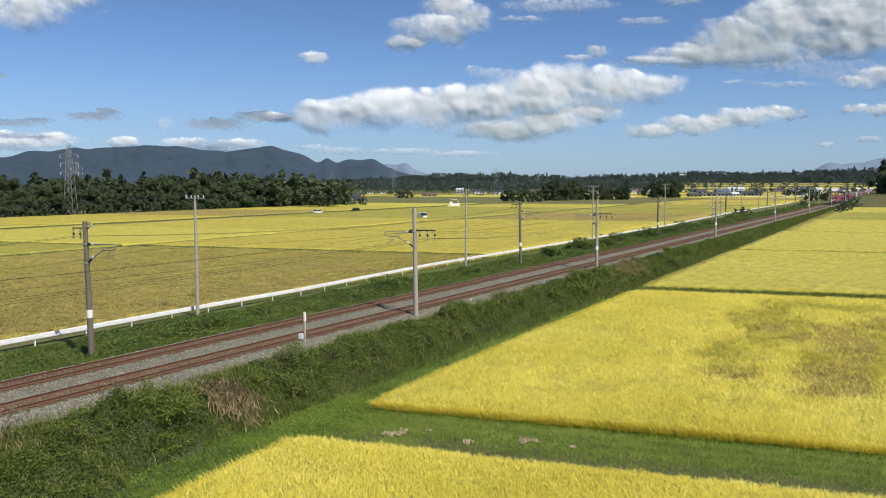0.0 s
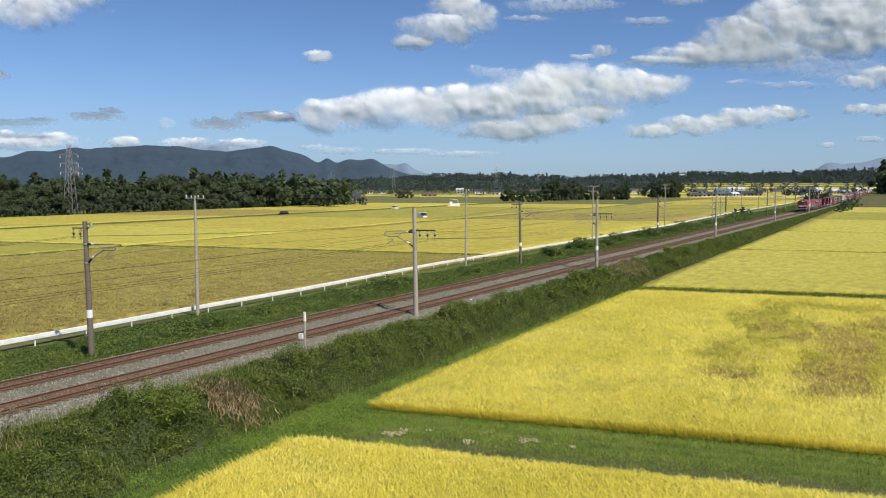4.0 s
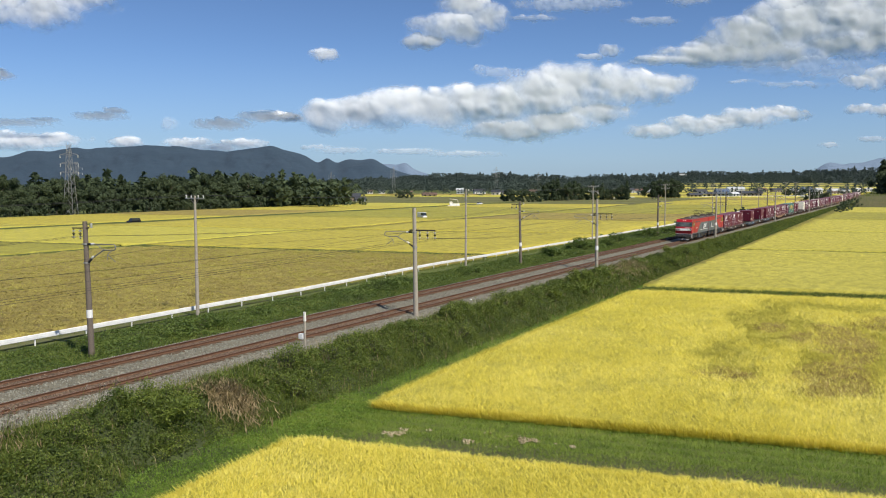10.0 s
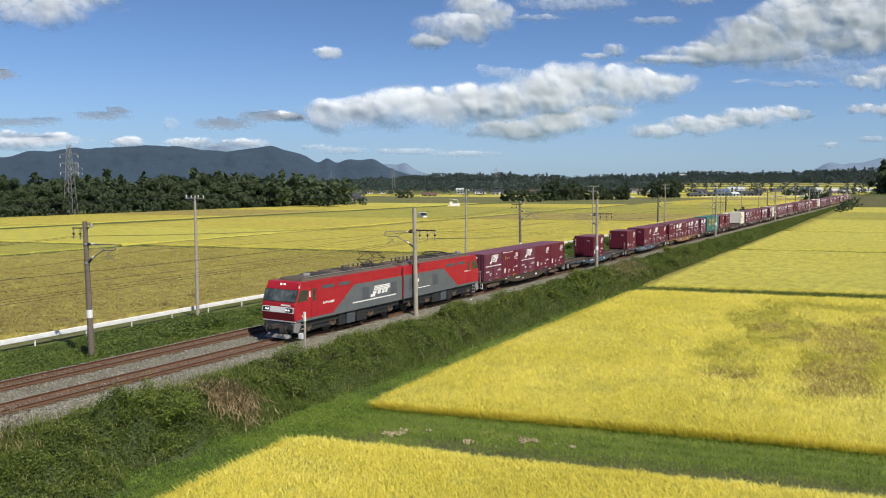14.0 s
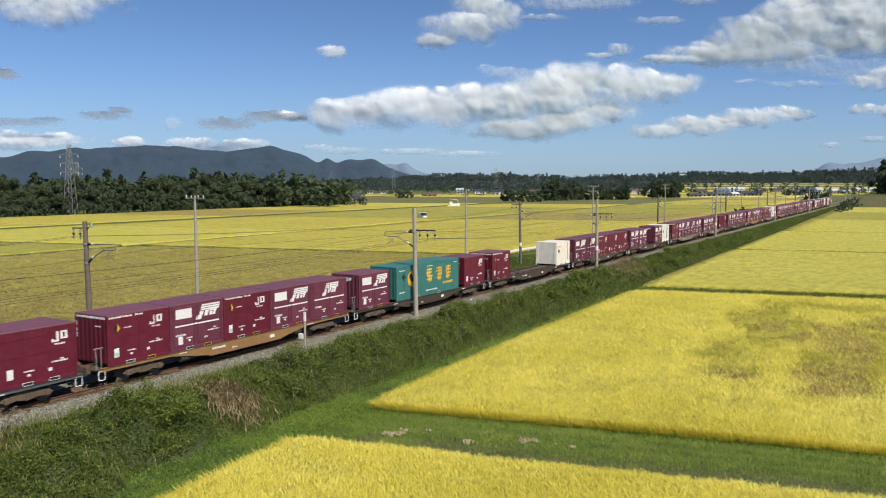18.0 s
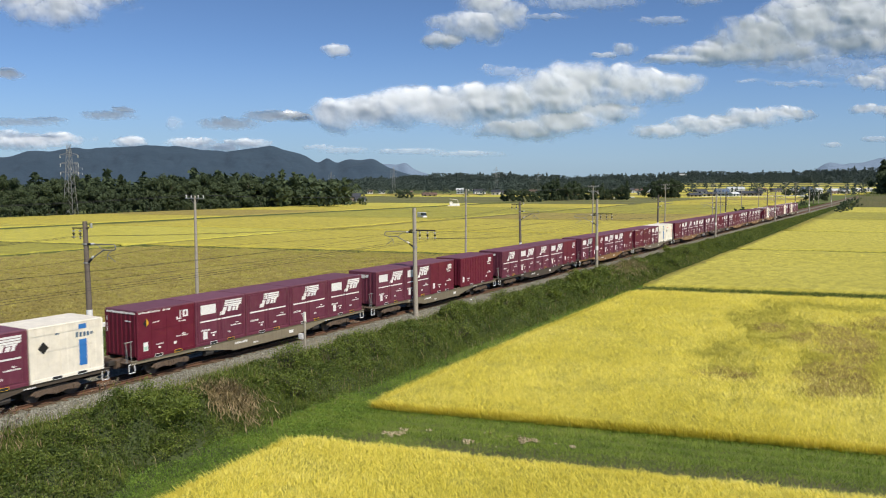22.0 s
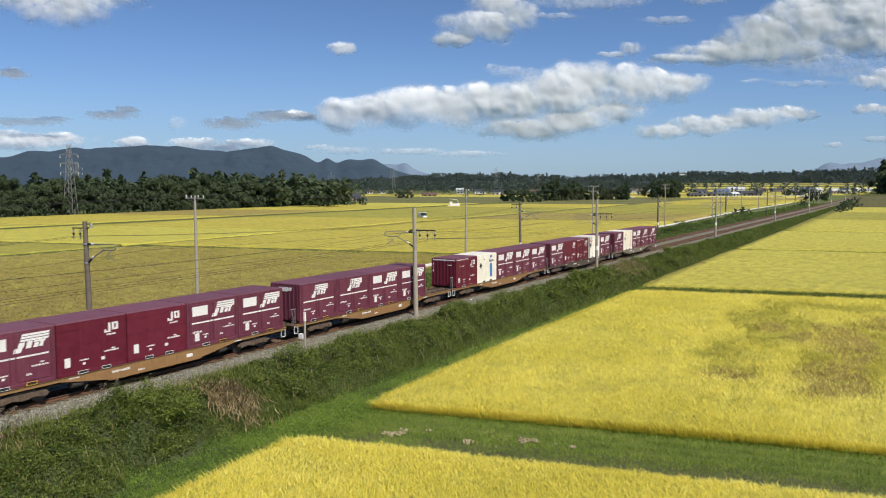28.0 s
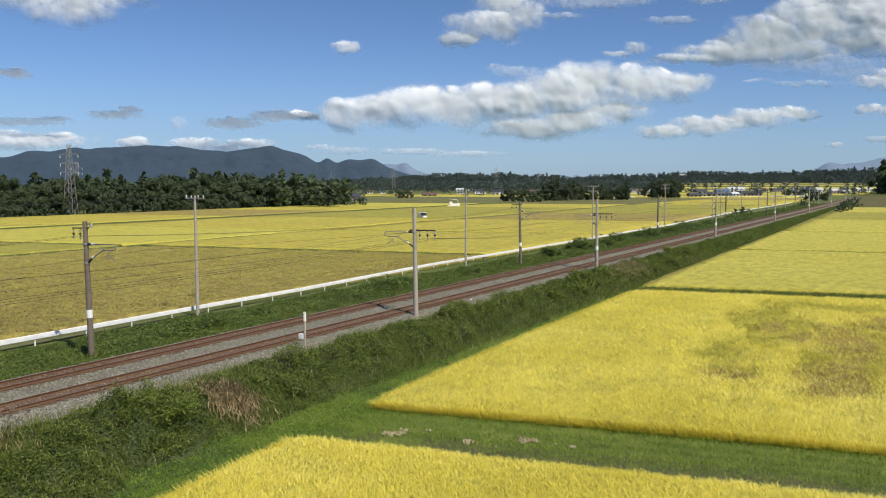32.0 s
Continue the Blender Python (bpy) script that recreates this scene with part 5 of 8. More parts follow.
    if kind in "RSVL":
        bm = bmesh.new()
        hook_mark_into(bm, L - 1.22, 1.72, 0.78, 0.46, S + (0.012 if kind == "R" else 0.022 if kind in "SL" else 0.0))
        part("emblem", bm, M["plain_white"], base, "white block emblem")
        mark("lettering", "plain_white", *bars(L - 1.08, L - 0.55, 1.58, 1.66, 2), *bars(L - 1.25, L - 0.45, 0.80, 0.88), *bars(L - 0.85, L - 0.62, 0.90, 0.97, 4), slab(L - 1.42, L - 1.24, 0.46, 0.60), *bars(1.15, 1.62, 0.60, 0.67, 1), slab(1.30, 1.44, 0.40, 0.50), label=words, out=0.012 if kind == "R" else 0.022 if kind in "SL" else 0.0)
        mark("label_plate", "plain_white", slab(0.38, 0.66, 0.40, 0.84), label="pale label plate", out=0.012 if kind == "R" else 0.022 if kind in "SL" else 0.0)
        if kind == "V":
            mark("label_text", "green_mark", slab(0.41, 0.63, 0.44, 0.62), label="pale green lower half of the label", out=0.004)
    if kind in "RSV":
        bm = bmesh.new()
        for k, w0 in ((0, 0.34), (1, 0.22), (2, 0.3)):
            prism_into(bm, slab(-1.08, -1.02, 1.3 + 0.3 * k, 1.3 + 0.3 * k + w0 * 0.7), -0.018, 0.03, "y")
        prism_into(bm, slab(0.35, 0.75, 1.92, 1.97), -0.018, 0.03, "y")
        tagged(part("end_lettering", bm, M["plain_white"], base), words, kind="stuff")
    if kind == "V":
        mark("top_stripe_lettering", "plain_white", *bars(0.14, 1.50, 2.31, 2.41), *bars(1.64, 2.10, 2.31, 2.41, 2), *bars(2.26, 3.55, 2.31, 2.41, 5), label="broken white stripe of lettering")
        mark("warning_diamond", "black_mark", [(0.38, 1.80), (0.60, 1.56), (0.60, 2.04)], label="black half of a diamond")
        mark("warning_diamond_half", "yellow_mark", [(0.60, 1.62), (0.74, 1.80), (0.60, 2.04)], label="orange half of a diamond")
        mark("diamond_lettering", "plain_white", *bars(0.98, 1.42, 1.77, 1.83, 3), label=words)
        bm = bmesh.new()
        for o in bars(-1.08, 1.08, 2.31, 2.41, 1):
            prism_into(bm, o, -0.016, 0.03, "y")
        part("end_stripe", bm, M["plain_white"], base, "broken white stripe")
    if kind in "PN":
        bm = bmesh.new()
        logo_into(bm, 1.94 if kind == "P" else 1.30, 1.66, 1.36, 0.66, S + 0.022)
        part("emblem", bm, M["plain_white"], base, "heavy slanting white emblem")
        mark("stripe", "plain_white", slab(0.34, 1.52, 1.28, 1.36), slab(1.56, 1.84, 1.28, 1.36), slab(1.90, L - 0.32, 1.28, 1.36), label="white stripe", out=0.022)
        mark("lettering", "plain_white", *bars(0.36, 1.0, 0.78, 0.90, 3), *bars(L - 1.15, L - 0.35, 0.80, 0.88, 1), *bars(L - 0.75, L - 0.55, 0.93, 1.0, 4), *bars(1.05, 1.48, 0.60, 0.67, 6), slab(1.20, 1.34, 0.44, 0.54), *bars(L - 1.4, L - 1.15, 0.45, 0.56, 2), *bars(L - 0.75, L - 0.35, 0.38, 0.44, 5), label=words, out=0.022)
        if kind == "P":
            mark("white_panel", "plain_white", slab(0.38, 1.46, 1.70, 2.22), label="plain white panel", out=0.022)
            mark("label_plate", "plain_white", slab(0.52, 0.82, 0.34, 0.76), label="pale label plate", out=0.022)
        bm = bmesh.new()
        for o in (slab(-0.55, -0.2, 2.0, 2.26, 0.06), slab(-0.14, 0.2, 2.0, 2.26, 0.06), slab(0.26, 0.5, 2.06, 2.26, 0.06), slab(-0.9, -0.3, 1.62, 1.9)):
            prism_into(bm, o, -0.02, 0.03, "y")
        part("end_emblem", bm, M["plain_white"], base, "white emblem")
    if kind in "JK":
        stripe = "blue_mark" if kind == "J" else "red_mark"
        mark("stripe", stripe, slab(2.45, 2.85, 0.40, 1.62) if kind == "J" else slab(L - 0.72, L - 0.46, 0.45, 1.70), slab(2.45, 2.85, 2.12, 2.34) if kind == "J" else slab(L - 0.72, L - 0.46, 1.95, 2.30), label="coloured upright stripe")
        mark("lettering", "blue_faded" if kind == "J" else "red_mark", *(bars(2.30, 2.98, 1.74, 1.98, 2) if kind == "J" else bars(0.55, 1.15, 1.92, 2.08, 2)), *bars(1.25, 1.5, 2.02, 2.10, 4), *bars(L - 0.95, L - 0.45, 1.8, 1.92, 1), label="bars of coloured lettering")
        mark("warning_diamond", "black_mark", [(0.42, 1.52), (0.68, 1.24), (0.94, 1.52), (0.68, 1.80)], label="small black diamond")
        for y in (1.52, 3.0):
            bm = bmesh.new(); tube_into(bm, (1.215, y, 0.2), (1.215, y, 2.35), 0.015, sides=5)
            part("lock_rod", bm, M["cream"], base, "thin lock rod")
    if kind == "T":
        disc = [(2.25 + 0.72 * math.cos(a * math.tau / 24), 1.55 + 0.62 * math.sin(a * math.tau / 24)) for a in range(24)]
        mark("round_emblem", "yellow_mark", disc, label="yellow oval emblem", out=0.004)
        bm = bmesh.new()
        patch_into(bm, [(2.32 + 0.42 * math.cos(a * math.tau / 16), 1.50 + 0.22 * math.sin(a * math.tau / 16)) for a in range(16)], S + 0.010)
        patch_into(bm, [(1.98 + 0.24 * math.cos(a * math.tau / 12), 1.72 + 0.22 * math.sin(a * math.tau / 12)) for a in range(12)], S + 0.010)
        part("dark_oval", bm, M["black_mark"], base, "dark plain shape")
        # three block signs, each of a few slanting bars
        for k, y in enumerate((4.25, 5.75, 7.25)):
            bm = bmesh.new()
            for z, y0, y1 in ((2.02, 0.05, 0.85), (1.78, 0.0, 0.80), (1.50, 0.10, 0.90), (1.24, 0.05, 0.72)):
                patch_into(bm, slab(y + y0, y + y1, z - 0.05, z + 0.06, 0.03), S + 0.004)
            for y0, z0, z1 in ((0.34, 1.02, 2.14), (0.08 + 0.6 * (k % 2), 1.52, 1.95), (0.62 - 0.5 * (k == 2), 1.06, 1.5)):
                patch_into(bm, slab(y + y0, y + y0 + 0.14, z0, z1, 0.05), S + 0.007)
            part("yellow_sign", bm, M["yellow_mark"], base, "yellow block sign")
        mark("lettering", "yellow_mark", *bars(6.85, 8.35, 0.66, 0.86), label="bars of yellow lettering", out=0.004)
        mark("small_lettering", "plain_white", *bars(0.4, 1.3, 2.22, 2.30), *bars(4.3, 5.2, 2.28, 2.34, 4), *bars(4.2, 6.0, 0.34, 0.44, 2), *bars(0.4, 1.2, 0.55, 0.66, 3), *bars(8.5, 9.1, 2.28, 2.34, 3), label="small white bars", out=0.004)
        mark("warning_diamond", "black_mark", [(0.75, 1.75), (1.02, 1.47), (1.29, 1.75), (1.02, 2.03)], label="black and orange diamond", out=0.004)
    return base


def wagon(tone):
    """A flat container wagon 20.4 m long; local y runs to the rear from its front coupling."""
    words = WAGON_TONES[tone][0]
    base = thing("flat_wagon", pose(0, 0, 0), f"{words} fish-bellied container flat wagon on two bogies", "wagon", "wagons of the freight train")
    sill = M["sill_" + tone]
    belly = [(0.45, 0.96), (0.45, 0.80), (4.7, 0.78), (7.4, 0.36), (13.0, 0.36), (15.7, 0.78), (19.95, 0.80), (19.95, 0.96)]
    for x0 in (-1.16, 1.05):
        bm = bmesh.new(); prism_into(bm, belly, x0, x0 + 0.11, "x")
        part("side_sill", bm, sill, base, bevel=0.012)
    bm = bmesh.new()
    for x0 in (-1.2, 1.03):
        box_into(bm, x0, x0 + 0.17, 0.45, 19.95, 0.955, 0.985)
        box_into(bm, x0, x0 + 0.17, 7.3, 13.1, 0.335, 0.36)
    part("sill_flange", bm, sill, base)
    bm = bmesh.new()
    box_into(bm, -0.28, 0.28, 0.3, 20.1, 0.55, 0.96)
    part("centre_beam", bm, M["underfloor"], base, bevel=0.01)
    bm = bmesh.new()
    for i in range(14):
        y = 0.5 + i * 19.2 / 13
        box_into(bm, -1.05, 1.05, y, y + 0.16, 0.72, 0.96)
    for i in range(5):
        for f in (0.35, 3.3):
            y = 0.85 + i * 3.77 + f
            box_into(bm, -1.18, 1.18, y, y + 0.12, 0.96, 0.99)
    tagged(part("underframe_lattice", bm, M["underfloor"], base), kind="stuff")
    bm = bmesh.new()
    box_into(bm, -0.9, 0.9, 0.5, 19.9, 0.62, 0.66)
    part("deck_plate", bm, M["underfloor"], base, "rusty brown deck")
    for yb in (3.1, 17.3):
        bm = bmesh.new()
        for x in (-1.0, 0.86):
            prism_into(bm, [(yb - 1.25, 0.42), (yb - 0.95, 0.30), (yb - 0.5, 0.36), (yb, 0.26), (yb + 0.5, 0.36), (yb + 0.95, 0.30), (yb + 1.25, 0.42), (yb + 1.05, 0.60), (yb + 0.4, 0.72), (yb - 0.4, 0.72), (yb - 1.05, 0.60)], x, x + 0.14, "x")
        box_into(bm, -0.9, 0.9, yb - 0.25, yb + 0.25, 0.45, 0.72)
        bogie = part("bogie", bm, M["underfloor"], base, "brake-dust brown bogie", bevel=0.02)
        for ya in (yb - 0.95, yb + 0.95):
            bm = bmesh.new()
            for x in (-0.62, 0.48):
                tube_into(bm, (x, ya, 0.43), (x + 0.14, ya, 0.43), 0.43, sides=20)
            tube_into(bm, (-1.02, ya, 0.43), (1.02, ya, 0.43), 0.08, sides=8)
            part("wheelset", bm, M["wheel"], bogie)
            bm = bmesh.new()
            box_into(bm, 0.98, 1.07, ya - 0.14, ya + 0.14, 0.32, 0.56)
            part("axle_box", bm, M["underfloor"], bogie, bevel=0.02)
        bm = bmesh.new()
        for k in (-0.16, 0.0, 0.16):
            tube_into(bm, (1.0, yb + k, 0.33), (1.0, yb + k, 0.58), 0.06, sides=8)
        part("springs", bm, M["underfloor"], bogie)
    for y0, y1 in ((-0.05, 0.6), (19.8, 20.45)):
        bm = bmesh.new(); box_into(bm, -0.13, 0.13, y0, y1, 0.72, 0.96)
        part("coupler", bm, M["dark_steel"], base, bevel=0.03)
    bm = bmesh.new()
    for y in (0.32, 0.62):
        tube_into(bm, (0.98, y, 0.95), (0.98, y, 1.95), 0.022, sides=6)
    tube_into(bm, (0.98, 0.22, 1.95), (0.98, 0.72, 1.95), 0.03, sides=6)
    tube_into(bm, (1.12, 0.30, 0.95), (1.12, 0.26, 1.55), 0.018, sides=6)
    tube_into(bm, (1.12, 0.26, 1.55), (0.98, 0.32, 1.80), 0.018, sides=6)
    part("handrail", bm, M["loco_pale"], base, "pale grey end handrail")
    bm = bmesh.new()
    box_into(bm, 0.55, 1.12, 0.2, 0.75, 0.93, 0.96)
    part("end_platform", bm, M["underfloor"], base)
    for y in (0.35, 19.55):
        bm = bmesh.new()
        for yy in (y, y + 0.34):
            tube_into(bm, (1.14, yy, 0.42), (1.14, yy, 0.85), 0.022, sides=6)
        tube_into(bm, (1.14, y, 0.42), (1.14, y + 0.34, 0.42), 0.022, sides=6)
        tube_into(bm, (1.14, y, 0.85), (1.14, y + 0.34, 0.85), 0.022, sides=6)
        part("step", bm, M["plain_white"], base, "white stirrup step")
    for y in (5.4, 8.3, 11.9, 14.5):
        bm = bmesh.new(); tube_into(bm, (0.95, y, 0.5), (0.95, y + 0.55, 0.5), 0.16, sides=10)
        part("brake_cylinder", bm, M["dark_steel"], base)
    bm = bmesh.new()
    for o in (*bars(7.5, 8.5, 0.66, 0.78), *bars(9.0, 9.4, 0.48, 0.58, 2), slab(12.1, 12.5, 0.56, 0.74), *bars(5.2, 5.7, 0.82, 0.88, 4), *bars(10.6, 11.4, 0.78, 0.86, 5), *bars(15.6, 16.2, 0.80, 0.87, 1)):
        patch_into(bm, o, 1.16)
    tagged(part("lettering", bm, M["plain_white"], base), "small white bars of lettering", kind="stuff")
    if tone == "blue":
        bm = bmesh.new()
        for o in (slab(6.6, 7.4, 0.45, 0.9), slab(10.6, 11.9, 0.4, 0.92), slab(3.3, 4.3, 0.76, 0.93)):
            patch_into(bm, o, 1.16, 0.004)
        part("blue_panel", bm, M["blue_faded"], base, "faded blue panel")
    return base


def loco_half(base, flip):
    """One body of the twin locomotive; flip: the rear one."""
    def Y(y):
        return 25.0 - y if flip else y

    def ol(pts):
        return [(Y(a), b) for a, b in pts]
    shell = [(0.42, 1.12), (0.30, 1.75), (0.36, 2.28), (0.78, 3.30), (0.95, 3.62), (12.38, 3.62), (12.38, 1.12)]
    bm = bmesh.new(); prism_into(bm, ol(shell), -1.39, 1.39, "x")
    part("body", bm, M["loco_red"], base, "glossy red body", bevel=0.07)
    bm = bmesh.new()
    box_into(bm, -1.05, 1.05, *sorted((Y(1.5), Y(12.2))), 3.60, 3.78, 0.12)
    roof = part("roof_panel", bm, M["roof_dirt"], base, "sooty grey roof", bevel=0.02)
    for y, x in ((2.2, 0.45), (7.6, -0.5), (11.2, 0.5)):
        bm = bmesh.new(); tube_into(bm, (x, Y(y), 3.90), (x, Y(y + 0.6), 3.90), 0.14, sides=12)
        part("air_tank", bm, M["loco_pale"] if y < 3 else M["roof_dirt"], roof, "pale cylindrical tank" if y < 3 else "sooty cylindrical tank")
    for a, b, z, w in ((3.3, 4.6, 3.90, 0.8), (4.9, 6.1, 3.95, 0.7), (6.4, 7.4, 3.92, 0.85)):
        bm = bmesh.new(); box_into(bm, -w, w, *sorted((Y(a), Y(b))), 3.74, z, 0.10)
        part("roof_unit", bm, M["dark_steel" if a < 4 or a > 6 else "roof_dirt"], roof, bevel=0.03)
    bm = bmesh.new()
    for k in range(6):
        y = Y(8.4 + k * 0.55)
        tube_into(bm, (-0.55, y, 3.75), (-0.55, y, 4.05), 0.06, sides=8)
        tube_into(bm, (0.55, y, 3.75), (0.55, y, 4.0), 0.06, sides=8)
    part("insulators", bm, M["roof_dirt"], roof)
    bm = bmesh.new()
    tube_into(bm, (-0.55, Y(8.2), 4.06), (-0.55, Y(11.6), 4.06), 0.025, sides=6)
    tube_into(bm, (0.9, Y(1.8), 3.84), (0.9, Y(11.8), 3.84), 0.03, sides=6)
    part("roof_bus_bar", bm, M["steel"], roof)
    for x in (1.39,):
        bm = bmesh.new()
        patch_into(bm, ol([(4.1, 1.30), (6.5, 2.93), (12.37, 2.93), (12.37, 1.14), (0.55, 1.14), (0.50, 1.30)]), x, 0.006)
        patch_into(bm, [(Y(a), z) for a, z in ((4.1, 1.30), (6.5, 2.93), (12.37, 2.93), (12.37, 1.14), (0.55, 1.14), (0.50, 1.30))], -x + 0.014, 0.0)
        part("grey_side", bm, M["loco_grey"], base, "slate-grey side panel with a slanting end")
        bm = bmesh.new()
        for a in (3.0, 4.75):
            patch_into(bm, ol([(a, 3.02), (a + 1.25, 3.02), (a + 1.25, 3.24), (a, 3.24)]), x, 0.010)
        for k in range(4):
            patch_into(bm, ol([(7.4 + k * 1.15, 1.75), (8.2 + k * 1.15, 1.75), (8.2 + k * 1.15, 2.6), (7.4 + k * 1.15, 2.6)]), x, 0.012) if k in (0, 3) else None
        part("side_vents", bm, M["loco_vent"], base, "grey louvred vents")
        bm = bmesh.new()
        patch_into(bm, ol([(0.56, 2.42), (1.50, 2.42), (1.62, 3.12), (0.86, 3.12)]), x, 0.010)
        part("side_window", bm, M["glass"], base, "dark side window")
        bm = bmesh.new(); patch_into(bm, ol([(2.05, 2.35), (2.35, 2.35), (2.35, 3.15), (2.05, 3.15)]), x, 0.010)
        part("door_window", bm, M["glass"], base, "narrow dark door window")
        bm = bmesh.new()
        for a in (1.92, 2.48):
            patch_into(bm, ol([(a, 1.2), (a + 0.03, 1.2), (a + 0.03, 3.3), (a, 3.3)]), x, 0.008)
        part("door_edge", bm, M["loco_dark_red"], base, "door seam")
    bm = bmesh.new()
    a0, a1 = sorted((Y(1.0), Y(12.4)))
    box_into(bm, 1.36, 1.40, a0, a1, 3.46, 3.62)
    box_into(bm, -1.40, -1.36, a0, a1, 3.46, 3.62)
    part("gutter", bm, M["loco_red"], base)
    # underframe and bogies
    bm = bmesh.new()
    box_into(bm, -1.2, 1.2, *sorted((Y(0.9), Y(12.2))), 0.75, 1.12)
    part("underframe", bm, M["black"], base)
    for a, b, mat in ((5.8, 6.7, "loco_pale"), (4.9, 5.6, "dark_steel"), (6.9, 8.0, "dark_steel")):
        bm = bmesh.new(); box_into(bm, -1.28, 1.28, *sorted((Y(a), Y(b))), 0.30, 1.05)
        part("equipment_box", bm, M["loco_vent" if a == 5.8 else "black"], base, "grimy dark equipment case", bevel=0.03)
    for yb in (3.1, 9.9):
        bm = bmesh.new()
        for x in (-1.12, 0.96):
            prism_into(bm, [(Y(yb - 1.7), 0.5), (Y(yb - 1.4), 0.36), (Y(yb), 0.44), (Y(yb + 1.4), 0.36), (Y(yb + 1.7), 0.5), (Y(yb + 1.4), 0.80), (Y(yb - 1.4), 0.80)], x, x + 0.16, "x")
        box_into(bm, -0.9, 0.9, *sorted((Y(yb - 0.4), Y(yb + 0.4))), 0.4, 0.8)
        bogie = part("bogie", bm, M["black"], base, "grimy black bogie", bevel=0.02)
        for ya in (yb - 1.25, yb + 1.25):
            bm = bmesh.new()
            for x in (-0.62, 0.48):
                tube_into(bm, (x, Y(ya), 0.56), (x + 0.14, Y(ya), 0.56), 0.56, sides=22)
            tube_into(bm, (-1.1, Y(ya), 0.56), (1.1, Y(ya), 0.56), 0.09, sides=8)
            part("wheelset", bm, M["wheel"], bogie)
            bm = bmesh.new()
            for k in (-0.24, 0.24):
                tube_into(bm, (1.14, Y(ya + k), 0.5), (1.14, Y(ya + k), 0.86), 0.07, sides=8)
            box_into(bm, 1.1, 1.18, *sorted((Y(ya - 0.13), Y(ya + 0.13))), 0.42, 0.68)
            part("axle_box", bm, M["underfloor"], bogie)


def cab_front(base, flip):
    def Y(y):
        return 25.0 - y if flip else y

    def face(name, mat, z0, z1, x0, x1, out=0.012, label="", bevel=0.0):
        """A piece laid on the sloping nose between two heights."""
        def yy(z):
            return float(np.interp(z, [1.12, 1.75, 2.28, 3.30, 3.62], [0.42, 0.30, 0.36, 0.78, 0.95]))
        bm = bmesh.new()
        zs = [z0] + [z for z in (1.75, 2.28, 3.30) if z0 < z < z1] + [z1]
        outer = [(Y(yy(z) - out), z) for z in zs]
        inner = [(Y(yy(z) + 0.06), z) for z in reversed(zs)]
        prism_into(bm, outer + inner, x0, x1, "x")
        return part(name, bm, M[mat], base, label, bevel)
    face("windscreen_surround", "black", 2.40, 3.16, -1.36, 1.36, 0.008, "black surround of the windscreen")
    for x0, x1 in ((-1.31, -0.66), (-0.60, 0.30), (0.36, 1.31)):
        face("windscreen", "screen", 2.45, 3.12, x0, x1, 0.016, "dark windscreen pane with reflections put into its colour")
    bm = bmesh.new()
    for x in (-0.5, 0.5):
        tube_into(bm, (x, Y(0.38), 2.42), (x + 0.3, Y(0.62), 2.95), 0.015, sides=5)
    part("wiper", bm, M["black"], base, "black windscreen wipers")
    face("headlamp_band", "plain_white", 1.74, 2.10, -1.30, 1.30, 0.014, "white band round the headlamps")
    for x0, x1 in ((-1.24, -0.66), (0.66, 1.24)):
        face("headlamp_case", "black", 1.79, 2.05, x0, x1, 0.02, "dark headlamp case")
    face("lower_band", "loco_dark_red", 1.24, 1.70, -1.33, 1.33, 0.01, "dark red band")
    face("white_line", "plain_white", 1.15, 1.22, -1.34, 1.34, 0.02, "white line")
    face("number_bar", "plain_white", 2.16, 2.26, 0.25, 1.0, 0.012, "white bar of lettering")
    bm = bmesh.new()
    for x in (-0.85, 0.85):
        tube_into(bm, (x - 0.09, Y(0.27), 1.93), (x - 0.09, Y(0.24), 1.93), 0.06, sides=10)
        tube_into(bm, (x + 0.09, Y(0.27), 1.93), (x + 0.09, Y(0.24), 1.93), 0.06, sides=10)
    for x in (-0.14, 0.14):
        tube_into(bm, (x, Y(0.86), 3.48), (x, Y(0.80), 3.48), 0.07, sides=10)
    part("headlamp", bm, M["lamp"], base, "lit headlamps")
    bm = bmesh.new()
    prism_into(bm, [(Y(0.45), 1.13), (Y(0.25), 0.72), (Y(0.30), 0.55), (Y(1.2), 0.55), (Y(1.2), 1.13)], -1.25, 1.25, "x")
    part("buffer_beam", bm, M["black"], base, "black buffer beam", bevel=0.03)
    bm = bmesh.new()
    prism_into(bm, [(Y(0.34), 0.36), (Y(0.10), 0.18), (Y(0.12), 0.12), (Y(0.6), 0.12), (Y(0.6), 0.36)], -0.9, 0.9, "x")
    part("snow_plough", bm, M["loco_pale"], base, "grey snow plough", bevel=0.03)
    bm = bmesh.new(); box_into(bm, -0.16, 0.16, *sorted((Y(-0.30), Y(0.4))), 0.74, 1.02)
    part("coupler", bm, M["dark_steel"], base, bevel=0.04)
    bm = bmesh.new()
    for x in (-0.75, -0.45, 0.42, 0.62, 0.85):
        tube_into(bm, (x, Y(0.20), 0.95), (x, Y(0.0), 0.72), 0.045, sides=6)
        tube_into(bm, (x, Y(0.0), 0.72), (x + 0.12, Y(0.02), 0.5), 0.04, sides=6)
    part("brake_hoses", bm, M["dark_steel"], base, "dark brake hoses and cocks")
    bm = bmesh.new()
    for z in (0.35, 0.62, 0.9):
        box_into(bm, 1.12, 1.34, *sorted((Y(0.95), Y(1.35))), z, z + 0.04)
    for y in (0.95, 1.35):
        tube_into(bm, (1.32, Y(y), 0.3), (1.32, Y(y), 1.1), 0.02, sides=6)
    part("cab_steps", bm, M["loco_pale"], base, "pale cab steps")
    bm = bmesh.new()
